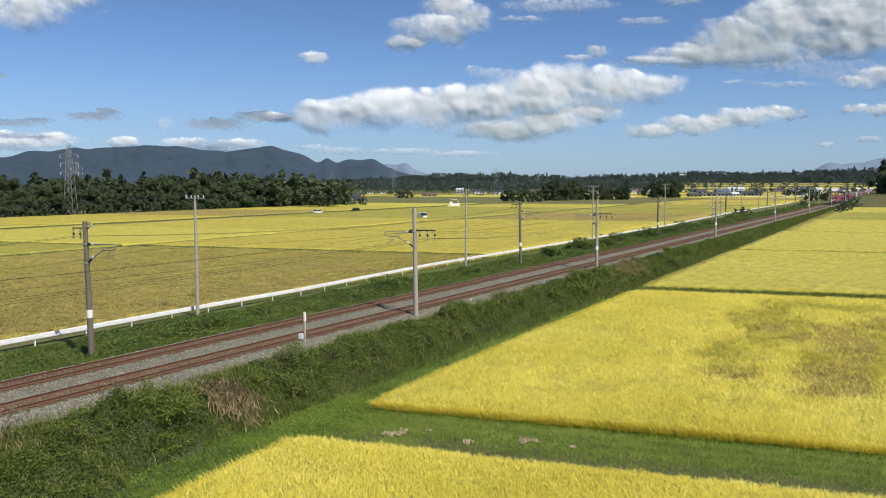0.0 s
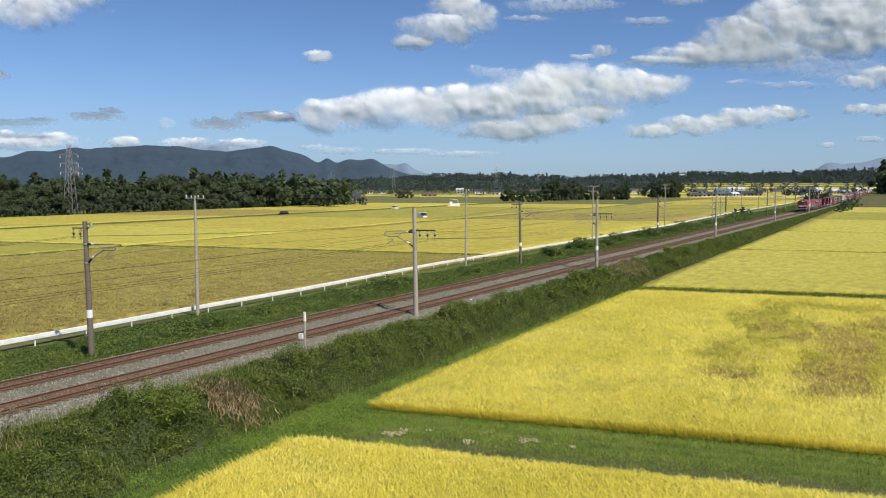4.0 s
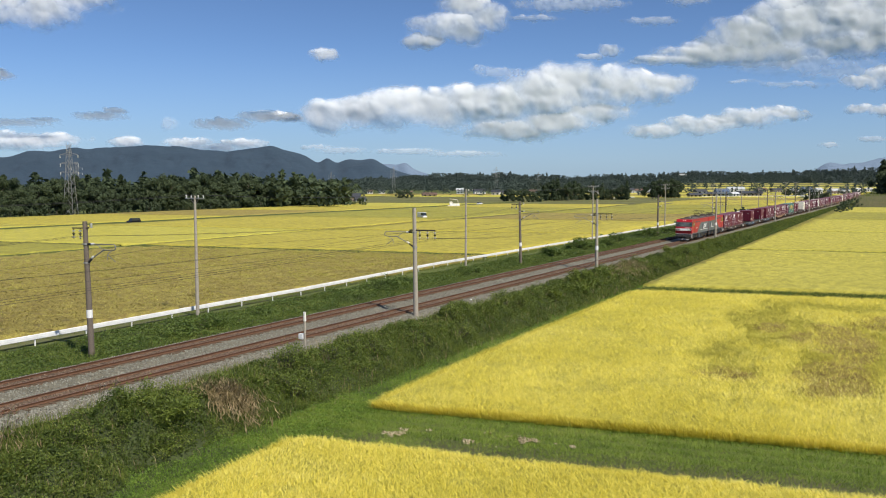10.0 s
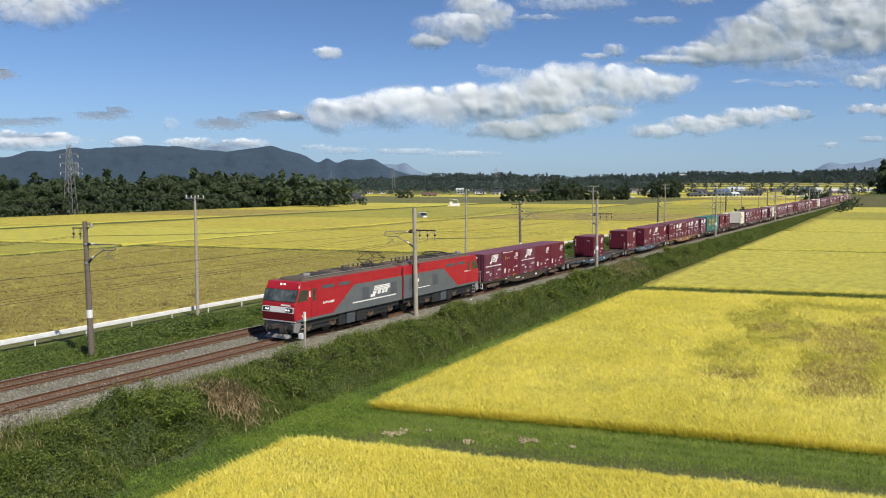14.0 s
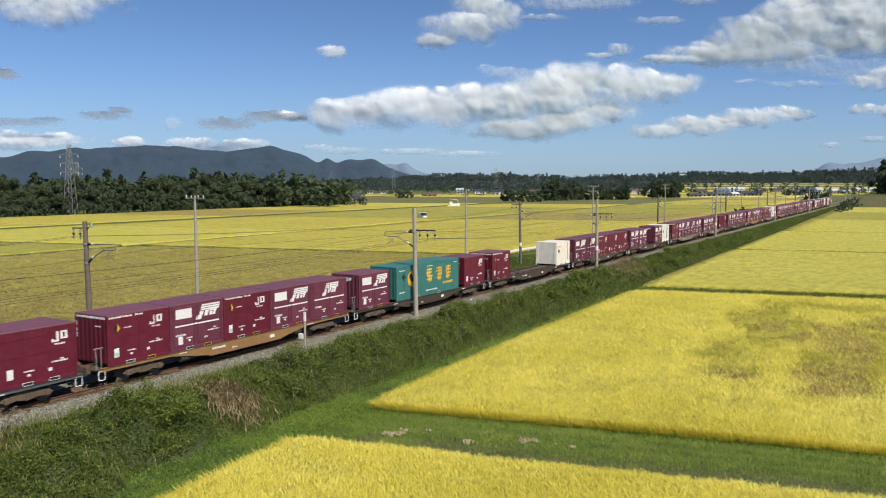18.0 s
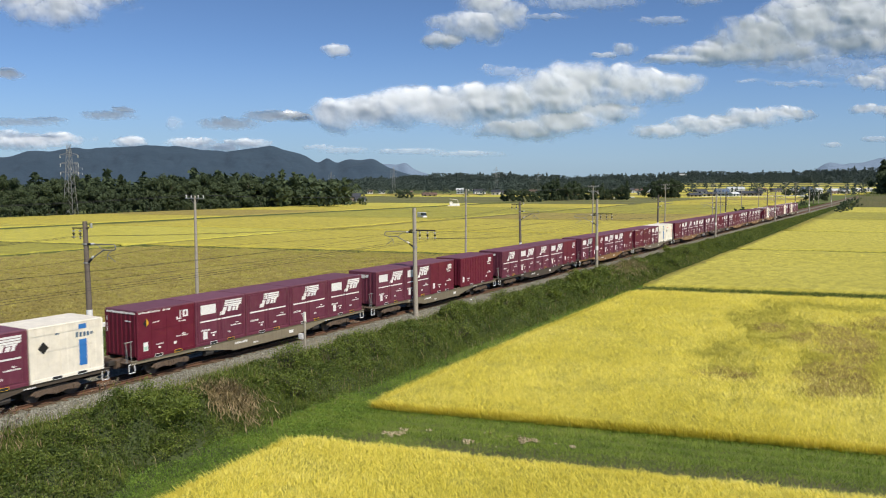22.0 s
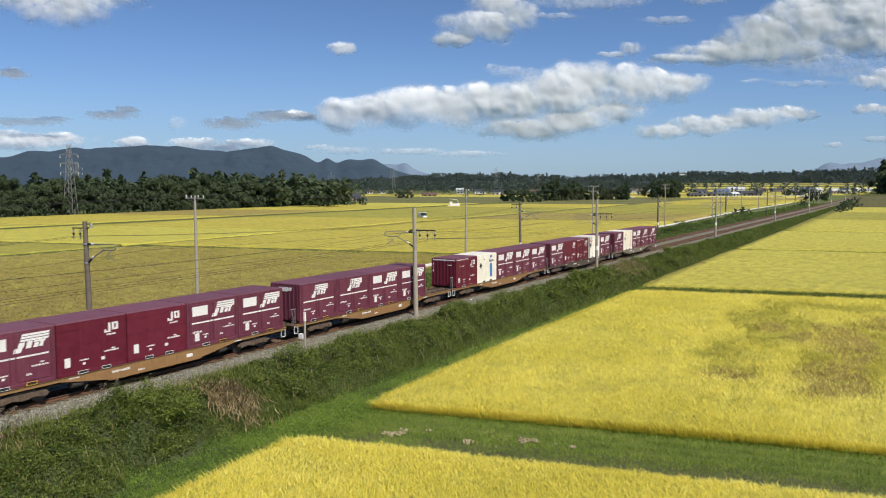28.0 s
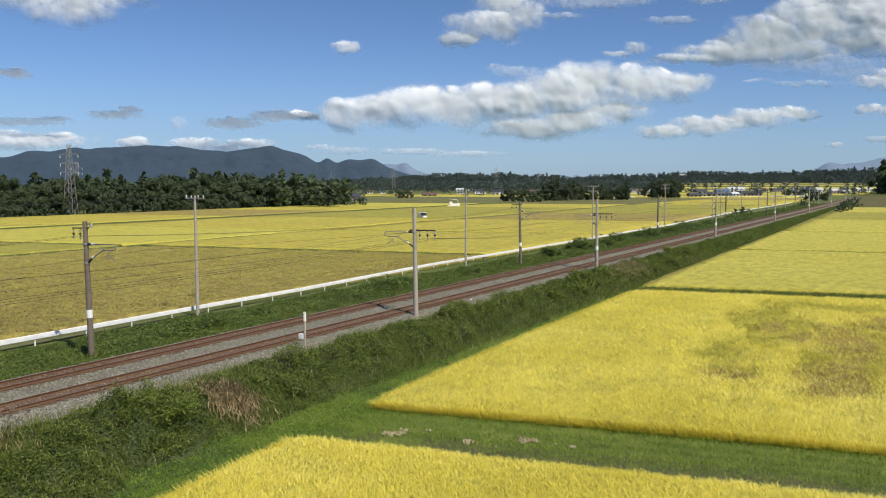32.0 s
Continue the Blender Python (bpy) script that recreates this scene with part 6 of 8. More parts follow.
    prism_into(bm, [(Y(0.42), 1.12), (Y(0.30), 0.55), (Y(0.75), 0.40), (Y(0.95), 1.12)], 1.0, 1.36, "x")
    part("corner_skirt", bm, M["loco_pale"], base, "pale grey corner skirt", bevel=0.03)


def pantograph(base, y, raised):
    bm = bmesh.new()
    z0 = 3.86
    box_into(bm, -0.62, 0.62, y - 0.55, y + 0.55, z0, z0 + 0.07)
    ztop = 4.82 if raised else 4.2
    zk = (z0 + ztop) / 2 if raised else z0 + 0.20
    reach = 1.05 if raised else 1.2
    for sx in (-0.5, 0.5):
        for sy in (-1, 1):
            tube_into(bm, (sx, y + sy * 0.3, z0 + 0.05), (sx, y + sy * reach, zk), 0.028, sides=6)
            tube_into(bm, (sx, y + sy * reach, zk), (sx * 0.75, y + sy * 0.1, ztop - 0.06), 0.024, sides=6)
    for sy in (-1, 1):
        tube_into(bm, (-0.5, y + sy * reach, zk), (0.5, y + sy * reach, zk), 0.024, sides=6)
        tube_into(bm, (-0.5, y + sy * 0.3, z0 + 0.05), (0.5, y + sy * reach, zk), 0.016, sides=6)
        tube_into(bm, (0.5, y + sy * reach, zk), (-0.38, y + sy * 0.1, ztop - 0.06), 0.016, sides=6)
        tube_into(bm, (-0.8, y + sy * 0.16, ztop), (0.8, y + sy * 0.16, ztop), 0.03, sides=6)
        for sx in (-1, 1):
            tube_into(bm, (sx * 0.8, y + sy * 0.16, ztop), (sx * 1.0, y + sy * 0.16, ztop - 0.22), 0.02, sides=6)
    tagged(part("pantograph", bm, M["dark_steel"], base, "raised dark diamond pantograph" if raised else "folded dark pantograph"), kind="stuff")


def locomotive():
    base = thing("electric_locomotive", pose(0, 0, 0), "red and grey twin-body electric locomotive with lit headlamps", "locomotive")
    for flip in (False, True):
        loco_half(base, flip)
        cab_front(base, flip)
    bm = bmesh.new()
    for k in range(5):
        box_into(bm, -1.25, 1.25, 12.36 + k * 0.06, 12.39 + k * 0.06, 1.15, 3.55)
    part("gangway_bellows", bm, M["black"], base, "black bellows between the bodies")
    pantograph(base, 10.4, True)
    pantograph(base, 19.3, False)
    bm = bmesh.new()
    logo_into(bm, 8.6, 1.95, 2.1, 0.62, 1.396)
    part("emblem", bm, M["plain_white"], base, "heavy slanting white emblem")
    bm = bmesh.new()
    patch_into(bm, slab(6.3, 11.6, 1.62, 1.70, 0.0), 1.396); patch_into(bm, slab(14.1, 16.4, 1.74, 1.80), 1.396)
    part("stripe", bm, M["plain_white"], base, "thin white stripe")
    bm = bmesh.new()
    patch_into(bm, slab(14.2, 14.6, 1.86, 2.25), 1.396); patch_into(bm, slab(14.35, 14.75, 2.25, 2.5), 1.396)
    part("small_emblem", bm, M["plain_white"], base, "small pale emblem")
    bm = bmesh.new()
    for o in (*bars(3.1, 4.3, 2.02, 2.17), slab(1.72, 1.86, 2.62, 2.98), *bars(22.0, 23.2, 2.3, 2.43, 3), slab(1.0, 1.1, 1.42, 1.55), slab(0.75, 0.82, 3.28, 3.42)):
        patch_into(bm, o, 1.39)
    tagged(part("lettering", bm, M["plain_white"], base), "small white bars of lettering", kind="stuff")
    return base


SPEED, WAGON = 25.0, 20.4
LOCO_Y20, FIRST_Y20 = -112.55, -87.19     # fronts of the locomotive and of the first wagon at 20 s
MOVING = []                               # (thing, front at 20 s, height, half length)

loco = locomotive()
MOVING.append((loco, LOCO_Y20, 0.0, 25.0))
CONTAINER_WORDS = {
    "R": "plain maroon steel freight container with a small white emblem", "S": "ribbed maroon freight container with a small white emblem",
    "V": "maroon freight container with a broken white top stripe", "P": "faded maroon container with white panel, emblem and stripe",
    "N": "faded maroon container with a white emblem and stripe", "J": "cream white container with an upright blue stripe",
    "K": "cream white container with an upright red stripe", "T": "long teal freight container with yellow oval emblem and signs",
    "L": "long ribbed maroon freight container"}
SIZES = {"T": (9.4, 2.6), "L": (6.06, 2.5)}
# front to rear: tone of the wagon, loads by place; T and L span several places
CONSIST = (("dark", "NVNRR"), ("blue", "--R--"), ("blue", "R-RNR"), ("ochre", "VPVPN"), ("dark", "PT--R"), ("dark", "V---K"), ("grey", "PNVRR"), ("grey", "PP-PJ"),
           ("pale", "VPNNP"), ("pale", "PPRL-"), ("grey", "NPNPR"), ("ochre", "PRPPR"), ("pale", "VVPJK"), ("ochre", "RPNPP"), ("grey", "PNRSP"), ("ochre", "PRRPP"),
           ("ochre", "NNPP-"), ("ochre", "VJPPP"), ("grey", "PRVKP"), ("pale", "NKPNN"))
# how far each wagon runs ahead (-) of an even spacing
SLACK = (-0.2, -0.17, -0.38, -0.35, -0.52, -0.58, -0.7, -0.97, -0.64, -0.5, -0.62, -0.54, -1.0, -0.92, -1.24, -1.56, -1.57, -2.04, -2.4, -2.45)
stock, used = {}, set()
for i, (tone, loads) in enumerate(CONSIST):
    for key, make in [(tone, lambda: wagon(tone))] + [(c, lambda c=c: container(c, CONTAINER_WORDS[c], *SIZES.get(c, ()))) for c in loads if c != "-"]:
        if key not in stock:
            stock[key] = make()
    def take(key):
        if key in used:
            return copy_thing(stock[key], pose(0, 0, 0))
        used.add(key)
        return stock[key]
    front = FIRST_Y20 + WAGON * i + SLACK[i]
    MOVING.append((take(tone), front, 0.0, 20.4))
    for j, c in enumerate(loads):
        if c != "-":
            shift = {"T": 0.9, "L": 1.1}.get(c, 0.0)
            MOVING.append((take(c), front + 0.82 + 3.77 * j + shift, 0.99, SIZES.get(c, (3.715, 0))[0]))


# ---- the distance: places by bearing from the lookout ----
FWD = Vector((-math.sin(radians(30.447)), math.cos(radians(30.447)), 0))
RGT = Vector((math.cos(radians(30.447)), math.sin(radians(30.447)), 0))


def far_at(bearing, depth):
    """A ground place by its bearing (tangent from the middle of the view) and its depth."""
    p = Vector((EYE[0], EYE[1], 0)) + FWD * depth + RGT * depth * bearing
    return p.x, p.y


def px_bearing(p):
    return (p - 784.0) / 1412.4


M["wood_leaves"] = leafy("woodland_leaves", [(0.0, (0.030, 0.047, 0.022)), (0.45, (0.050, 0.074, 0.030)), (0.8, (0.078, 0.106, 0.040)), (1.0, (0.11, 0.14, 0.055))], 0.2, 0.75, 0.03, 0.35, 0.3)
M["cedar_leaves"] = leafy("conifer_needles", [(0.0, (0.022, 0.038, 0.018)), (0.5, (0.045, 0.068, 0.028)), (1.0, (0.08, 0.11, 0.045))], 0.15, 0.8, 0.03, 0.35)
# dark green with the crown's inner shade mixed into the colour
M["tree_core"] = varied("shade_toned_foliage", (0.026, 0.04, 0.020), (0.052, 0.075, 0.034), 0.5, 2.0, 1.0, 0, 0.8, 0.25, False, 0.3)
# raised, bluish leaf tones put the distance haze into the colour
M["haze_tinted_leaves"] = leafy("distant_woods", [(0.0, (0.040, 0.060, 0.052)), (0.5, (0.058, 0.083, 0.070)), (1.0, (0.080, 0.108, 0.086))], 0.15, 0.85, 0.01, 0.1, 0.2)


def crown_points(n, h, kind):
    """Leaf places of a crown: clumps along the limbs, with gaps."""
    if kind == "cedar":
        t = rng.uniform(0.14, 1.0, n)
        tier = 0.75 + 0.35 * np.sin(t * 60 + rng.uniform(0, 6))
        r = 0.22 * h * (1.06 - t) ** 0.6 * tier * rng.uniform(0.35, 1.0, n) ** 0.5
        a = rng.uniform(0, math.tau, n)
        cores = [((0, 0, h * z), 0.16 * h * (1.02 - z) ** 0.6) for z in (0.2, 0.33, 0.46, 0.58, 0.7, 0.8)]
        return np.stack([r * np.cos(a), r * np.sin(a), h * t - 0.10 * r], -1), cores
    clumps = 16
    c = rng.normal(size=(clumps, 3)) * np.array([0.20, 0.20, 0.20]) * h
    c[:, 2] = h * rng.uniform(0.16, 0.86, clumps)
    c[:, :2] *= (1.15 - 0.75 * np.abs(c[:, 2:3] / h - 0.45))
    k = rng.integers(0, clumps, n)
    off = rng.normal(size=(n, 3)); off /= np.linalg.norm(off, axis=1, keepdims=True)
    p = c[k] + off * (h * 0.12) * rng.uniform(0.6, 1.1, (n, 1)) * rng.uniform(0.7, 1.2, clumps)[k][:, None]
    p[:, 2] = p[:, 2].clip(0.08 * h, h)
    return p, [(tuple(q), 0.105 * h) for q in c]


def tree(kind, h, label, leaves=3800):
    base = thing("tree", pose(0, 0, 0), label, "tree", "trees of the wood")
    bm = bmesh.new()
    top = 0.95 * h if kind == "cedar" else 0.6 * h
    tube_into(bm, (0, 0, -0.2), (0.1, 0.05, top * 0.5), 0.022 * h, 0.014 * h, 8)
    tube_into(bm, (0.1, 0.05, top * 0.5), (0.0, 0.1, top), 0.014 * h, 0.004 * h, 8)
    for k in range(6):
        a = k * 2.4
        z = h * (0.25 + 0.06 * k)
        tube_into(bm, (0.05, 0.03, z), (0.18 * h * math.cos(a), 0.18 * h * math.sin(a), z + 0.14 * h), 0.008 * h, 0.003 * h, 6)
    part("trunk", bm, M["bark"], base)
    pts, cores = crown_points(leaves, h, kind)
    size = (0.034 if kind == "cedar" else 0.031) * h
    mat = M["cedar_leaves" if kind == "cedar" else "wood_leaves"]
    crown = new("crown", leaf_mesh("crown", pts, 1.1 * size * rng.uniform(0.6, 1.4, leaves), mat, 0.2, True))
    crown.parent = base
    # blobs fill the dense inside of the crown, its shade put into their colour
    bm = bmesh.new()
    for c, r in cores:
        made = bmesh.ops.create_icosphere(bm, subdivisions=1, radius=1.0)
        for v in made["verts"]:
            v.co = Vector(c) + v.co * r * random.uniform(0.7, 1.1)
    part("inner_foliage", bm, M["tree_core"], base, "blobs filling the crown, coloured dark as its inner shade")
    return base


protos = [tree("cedar", 15, "tall dark green conifer in the wood"), tree("leaf", 13, "dark green broadleaf tree at the wood's edge"), tree("leaf", 11, "dark green broadleaf tree at the wood's edge"),
          tree("cedar", 12, "slender dark green conifer in the wood"), tree("leaf", 15, "large dark green broadleaf tree in the wood", 4200), tree("leaf", 5, "low green bush at the wood's edge", 500)]
first = {}


def plant(i, x, y, s=1.0):
    m = pose(x, y, float(ground_z(x, y)) - 0.1, 0, 0, random.uniform(0, 360)) @ Matrix.Diagonal((s, s, s * random.uniform(0.92, 1.1), 1))
    if i not in first:
        first[i] = protos[i]
        ob = protos[i]
        ob.matrix_basis = m
    else:
        ob = copy_thing(protos[i], m)
        ob.scale = (s, s, s)
    return ob


random.seed(11)
# the wood's edge beyond the fields
y = 118.0
while y < 338:
    x = -224.0 + random.uniform(-3, 1.5)
    tall = 1.0 + 0.16 * min(1, max(0, (y - 200) / 100))
    plant(random.choice((0, 1, 1, 2, 3, 4)), x - 3, y, tall * random.uniform(0.8, 1.08))
    if random.random() < 0.7:
        plant(5, x + 2.5, y + random.uniform(-2, 2), random.uniform(0.6, 1.1))
    if random.random() < 0.8:
        plant(random.choice((2, 5, 5)), x + 0.5, y + random.uniform(-2, 2), random.uniform(0.7, 1.0))
    y += random.uniform(2.6, 4.2)
for k in range(34):
    plant(random.choice((0, 3, 4, 1)), -236 - random.uniform(0, 14), 120 + k * 6.6 + random.uniform(-2, 2), random.uniform(0.88, 1.12))
# clumps between the farms
for p0, p1, depth, n, s, kinds in ((893, 960, 455, 9, 0.62, (1, 2, 2)), (962, 1016, 480, 8, 0.85, (0, 1, 4)), (1018, 1112, 500, 14, 0.82, (1, 4, 0, 2)), (1150, 1202, 555, 9, 0.95, (1, 4, 4)),
                                    (1560, 1640, 430, 12, 1.5, (0, 4, 4)), (700, 722, 560, 3, 0.6, (1, 2)), (1385, 1425, 640, 5, 0.55, (1, 2)), (1428, 1462, 455, 6, 0.5, (1, 2)), (1505, 1550, 470, 5, 0.45, (2, 5)), (600, 640, 395, 5, 0.45, (5, 2))):
    for k in range(n):
        x, y = far_at(px_bearing(p0 + (p1 - p0) * (k + random.random()) / n), depth + random.uniform(-12, 12))
        plant(random.choice(kinds), x, y, s * random.uniform(0.85, 1.12))
for x, y, s in ((-17.5, 286, 0.55), (-14.8, 284, 0.5), (-16, 290, 0.6), (-13.2, 287, 0.45), (-9, 400, 0.7), (-7.0, 392, 0.6), (-8, 385, 0.5), (11.4, 330, 0.6), (10.8, 342, 0.75), (10.6, 352, 0.8), (10.8, 362, 0.8), (11.2, 372, 0.85), (11.5, 322, 0.7), (12.5, 336, 0.9), (12, 350, 1.0), (12.5, 366, 1.05), (12, 382, 1.05), (13, 398, 1.0), (14, 420, 0.8), (13, 445, 0.8), (16, 470, 0.9), (18, 500, 0.9), (15, 535, 0.9), (20, 570, 0.9)):
    plant(5, x, y, s)


# weed-grown rise beside the far part of the line
ru, rv = np.meshgrid(np.concatenate([np.linspace(5.5, 30, 50), np.linspace(32, 140, 20)]), np.linspace(392, 640, 70))
rise_x = track_x(rv) + ru
rise_y = rv + SKEW * rise_x
top = 5.4 * np.clip((rv - 392) / 22.0, 0, 1) ** 0.8 * np.interp(ru, [5.5, 9.0, 60, 140], [0.0, 1.0, 0.85, 0.7]) * (1 + 0.10 * wave(rise_x, rise_y, 86, 9.0) + 0.05 * wave(rise_x, rise_y, 87, 2.5))
M["rise_weeds"] = varied("weedy_rise", (0.055, 0.062, 0.022), (0.15, 0.135, 0.055), 0.12, 1.2, 0.95, 0, 0.8, 0.25, True, 0.2)
rise_top = ground_z(rise_x, rise_y) + top - 0.1
tagged(new("weedy_rise", grid_mesh("weedy_rise", rise_x, rise_y, rise_top, M["rise_weeds"])), "low rise grown with brown-green weeds beside the line", "bank", kind="structure")
pick_ = rng.integers(0, rise_x.size, 16000)
wx_, wy_ = rise_x.ravel()[pick_] + 1.2 * rng.normal(size=16000), rise_y.ravel()[pick_] + 1.8 * rng.normal(size=16000)
me = blade_mesh("rise_grass", wx_, wy_, rise_top.ravel()[pick_] - 0.25, 0.7 * rng.uniform(0.4, 1.4, 16000), 0.12 * rng.uniform(0.6, 1.4, 16000), 0.4 * rng.uniform(0.2, 1.5, 16000), M["blades"], plain=True)
tagged(new("rise_grass", me), "rough brown-green grass on the rise", "grass", kind="stuff")


def woods(name, n, p0, p1, d0, d1, h, per, label, mat="haze_tinted_leaves", power=1.0, rise=None, leaf=0.12):
    """Distant trees, joined: each a column of ragged leaf clumps."""
    cs, sizes = [], []
    for k in range(n):
        b = p0 + (p1 - p0) * rng.uniform()
        d = d0 + (d1 - d0) * rng.uniform() ** power
        x, y = far_at(px_bearing(b), d)
        hh = h * rng.uniform(0.65, 1.15) * (1 + 0.22 * float(wave(b, 0.0, 5, 60.0)))
        p, _ = crown_points(per, hh * rng.uniform(1.0, 1.25), "cedar") if k % 6 == 0 else crown_points(per, hh, "leaf")
        p[:, :2] *= 1.25
        p += np.array([x, y, (rise(px_bearing(b), d) - 2.2 if rise else float(ground_z(x, y))) - 0.3])
        cs.append(p); sizes.append(np.full(per, 1.45 * leaf * hh))
    ob = new(name, leaf_mesh(name, np.concatenate(cs), np.concatenate(sizes), M[mat], 0.2, True))
    return tagged(ob, label, "woods", kind="stuff")


woods("wood_interior", 300, -420, 606, 360, 470, 14.5, 110, "dense dark green wood behind its edge", "cedar_leaves")
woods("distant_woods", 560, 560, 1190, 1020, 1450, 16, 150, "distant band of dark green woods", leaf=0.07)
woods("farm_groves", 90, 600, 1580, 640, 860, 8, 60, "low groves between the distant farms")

# ---- fields that climb gently beyond the farms ----
def slope_z(d):
    return -2.0 + 14.0 * max(0.0, (d - 1020.0) / 480.0)


for k in range(9):
    d0, d1 = 1030 + 52 * k, 1030 + 52 * k + 46
    B, D = np.meshgrid(np.linspace(px_bearing(1165), px_bearing(1760), 40), np.linspace(d0, d1 + 8, 4))
    hx = EYE[0] + FWD.x * D + RGT.x * D * B
    hy = EYE[1] + FWD.y * D + RGT.y * D * B
    strip = grid_mesh("hillside_field", hx, hy, -2.0 + 14.0 * np.clip((D - 1020) / 480, 0, 2) + 0.3 * wave(hx, hy, 6, 30.0), M[("canopy_left", "canopy_gold", "canopy_fallow", "canopy_olive", "canopy_gold", "levee_grass", "canopy_left", "canopy_fallow", "canopy_olive")[k]])
    tagged(new("hillside_field", strip), "strip of rice field on a gentle distant slope", "rice field", "rice fields", "stuff")
woods("hillside_groves", 150, 1185, 1640, 1100, 1480, 8, 130, "groves between fields on the distant slope", rise=lambda b, d: slope_z(d) + 2.2, leaf=0.09)
woods("hillside_woods", 260, 1170, 1740, 1490, 1560, 13, 170, "dark woods above the sloping fields", rise=lambda b, d: slope_z(d) + 2.2, leaf=0.08)

# ---- mountains ----
def mountain_material(name, dark, light):
    def build(nt, b):
        v = coords(nt, (1, 1, 1), True)
        big = noise_of(nt, v, 0.004, 6, 0.65)
        small = noise_of(nt, v, 0.04, 4, 0.7)
        c = mix(nt, 0.4, ramp(nt, big, [(0.3, dark), (0.7, light)]), ramp(nt, small, [(0.3, dark), (0.7, light)]))
        nt.links.new(c, b.inputs["Base Color"])
        bump(nt, b, small, 0.6, 8.0)
    return material(name, build, 1.0)


# both ranges carry distance haze as a blue tint in their base colour
M["mountain"] = mountain_material("haze_blue_wooded_mountain", (0.020, 0.042, 0.068), (0.040, 0.070, 0.105))
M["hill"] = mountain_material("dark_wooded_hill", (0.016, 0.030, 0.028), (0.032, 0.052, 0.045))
M["mountain_far"] = mountain_material("haze_pale_mountain", (0.135, 0.19, 0.27), (0.16, 0.215, 0.30))


def ridge(name, peaks, p0, p1, d0, d1, mat, label, rough=0.06):
    """A mountain range as a folded slope; peaks: bearing, height and width, in thousandths of the depth."""
    b = np.linspace(p0, p1, 260)
    prof = np.zeros_like(b)
    for c, h, s in peaks:
        prof += h * np.exp(-0.5 * ((b - c) / s) ** 2)
    prof += 0.0013 * wave(b * 900, 0 * b, 14, 26.0, 5) * np.clip(prof * 60, 0, 1)
    t = np.linspace(0, 1.25, 46)
    B, T = np.meshgrid(b, t)
    D = d0 + (d1 - d0) * np.minimum(T, 1.25)
    shape = np.where(T <= 1, T ** 0.8, 1 - (T - 1) * 1.2)
    spur = 1 + 0.34 * wave(B * 900, T * 40, 7, 26.0, 4) * np.clip(1.1 - T, 0.05, 1) * 1.6
    Hm = prof[None] * shape * spur * d1 + rough * 10 * wave(B * 900, T * 200, 9, 9.0)
    X = EYE[0] + FWD.x * D + RGT.x * D * B
    Y = EYE[1] + FWD.y * D + RGT.y * D * B
    Z = 9.8 + Hm - 12
    return tagged(new(name, grid_mesh(name, X, Y, Z, M[mat])), label, "mountains", kind="structure")


def pk(p, h, s):
    return (px_bearing(p), h / 1412.4, s / 1412.4)


ridge("mountain_range", [pk(-480, 47, 90), pk(-340, 27, 80), pk(-200, 43, 80), pk(-80, 33, 60), pk(0, 30, 35), pk(60, 43, 30), pk(125, 52, 35), pk(200, 57, 40), pk(280, 55, 42), pk(350, 48, 38), pk(405, 39, 28), pk(445, 41, 20), pk(480, 50, 20), pk(515, 40, 22), pk(550, 37, 22), pk(580, 18, 9), pk(605, 35, 22), pk(633, 23, 18), pk(660, 29, 16), pk(690, 24, 22), pk(725, 12, 26), pk(765, 11, 26)], px_bearing(-500), px_bearing(800), 3300, 4300, "mountain", "long wooded mountain range with blue haze in its colour")
ridge("mountain_range_far", [pk(700, 26, 34), pk(718, 8, 8), pk(755, 14, 26), pk(660, 20, 40), pk(1458, 14, 16), pk(1448, 16, 34), pk(1495, 26, 26), pk(1545, 28, 28), pk(1600, 44, 40), pk(1385, 20, 28), pk(1320, 10, 30)], px_bearing(580), px_bearing(1750), 4420, 4560, "mountain_far", "mountains beyond, painted pale with haze colour")
LOW_HILLS = [pk(560, 6, 45), pk(650, 9, 45), pk(740, 12, 45), pk(810, 13, 45), pk(880, 14, 45), pk(960, 13, 45), pk(1040, 8, 45), pk(1100, 11, 45), pk(1170, 14, 45), pk(1250, 18, 45), pk(1330, 15, 45), pk(1410, 17, 45), pk(1490, 21, 45), pk(1570, 22, 45), pk(1650, 22, 45), pk(1740, 27, 45)]
ridge("low_hills", LOW_HILLS, px_bearing(560), px_bearing(1750), 1500, 2000, "hill", "low wooded hills on the skyline")


def hill_top(b, d):
    """Height of the low hills over the plain at a bearing and depth."""
    return sum(h * math.exp(-0.5 * ((b - c) / s) ** 2) for c, h, s in LOW_HILLS) * 2000 * max(0.0, (d - 1500) / 500) ** 0.8


woods("skyline_woods", 1300, 560, 1740, 1720, 1990, 13.5, 150, "ragged dark woods along the skyline", rise=hill_top, leaf=0.115)


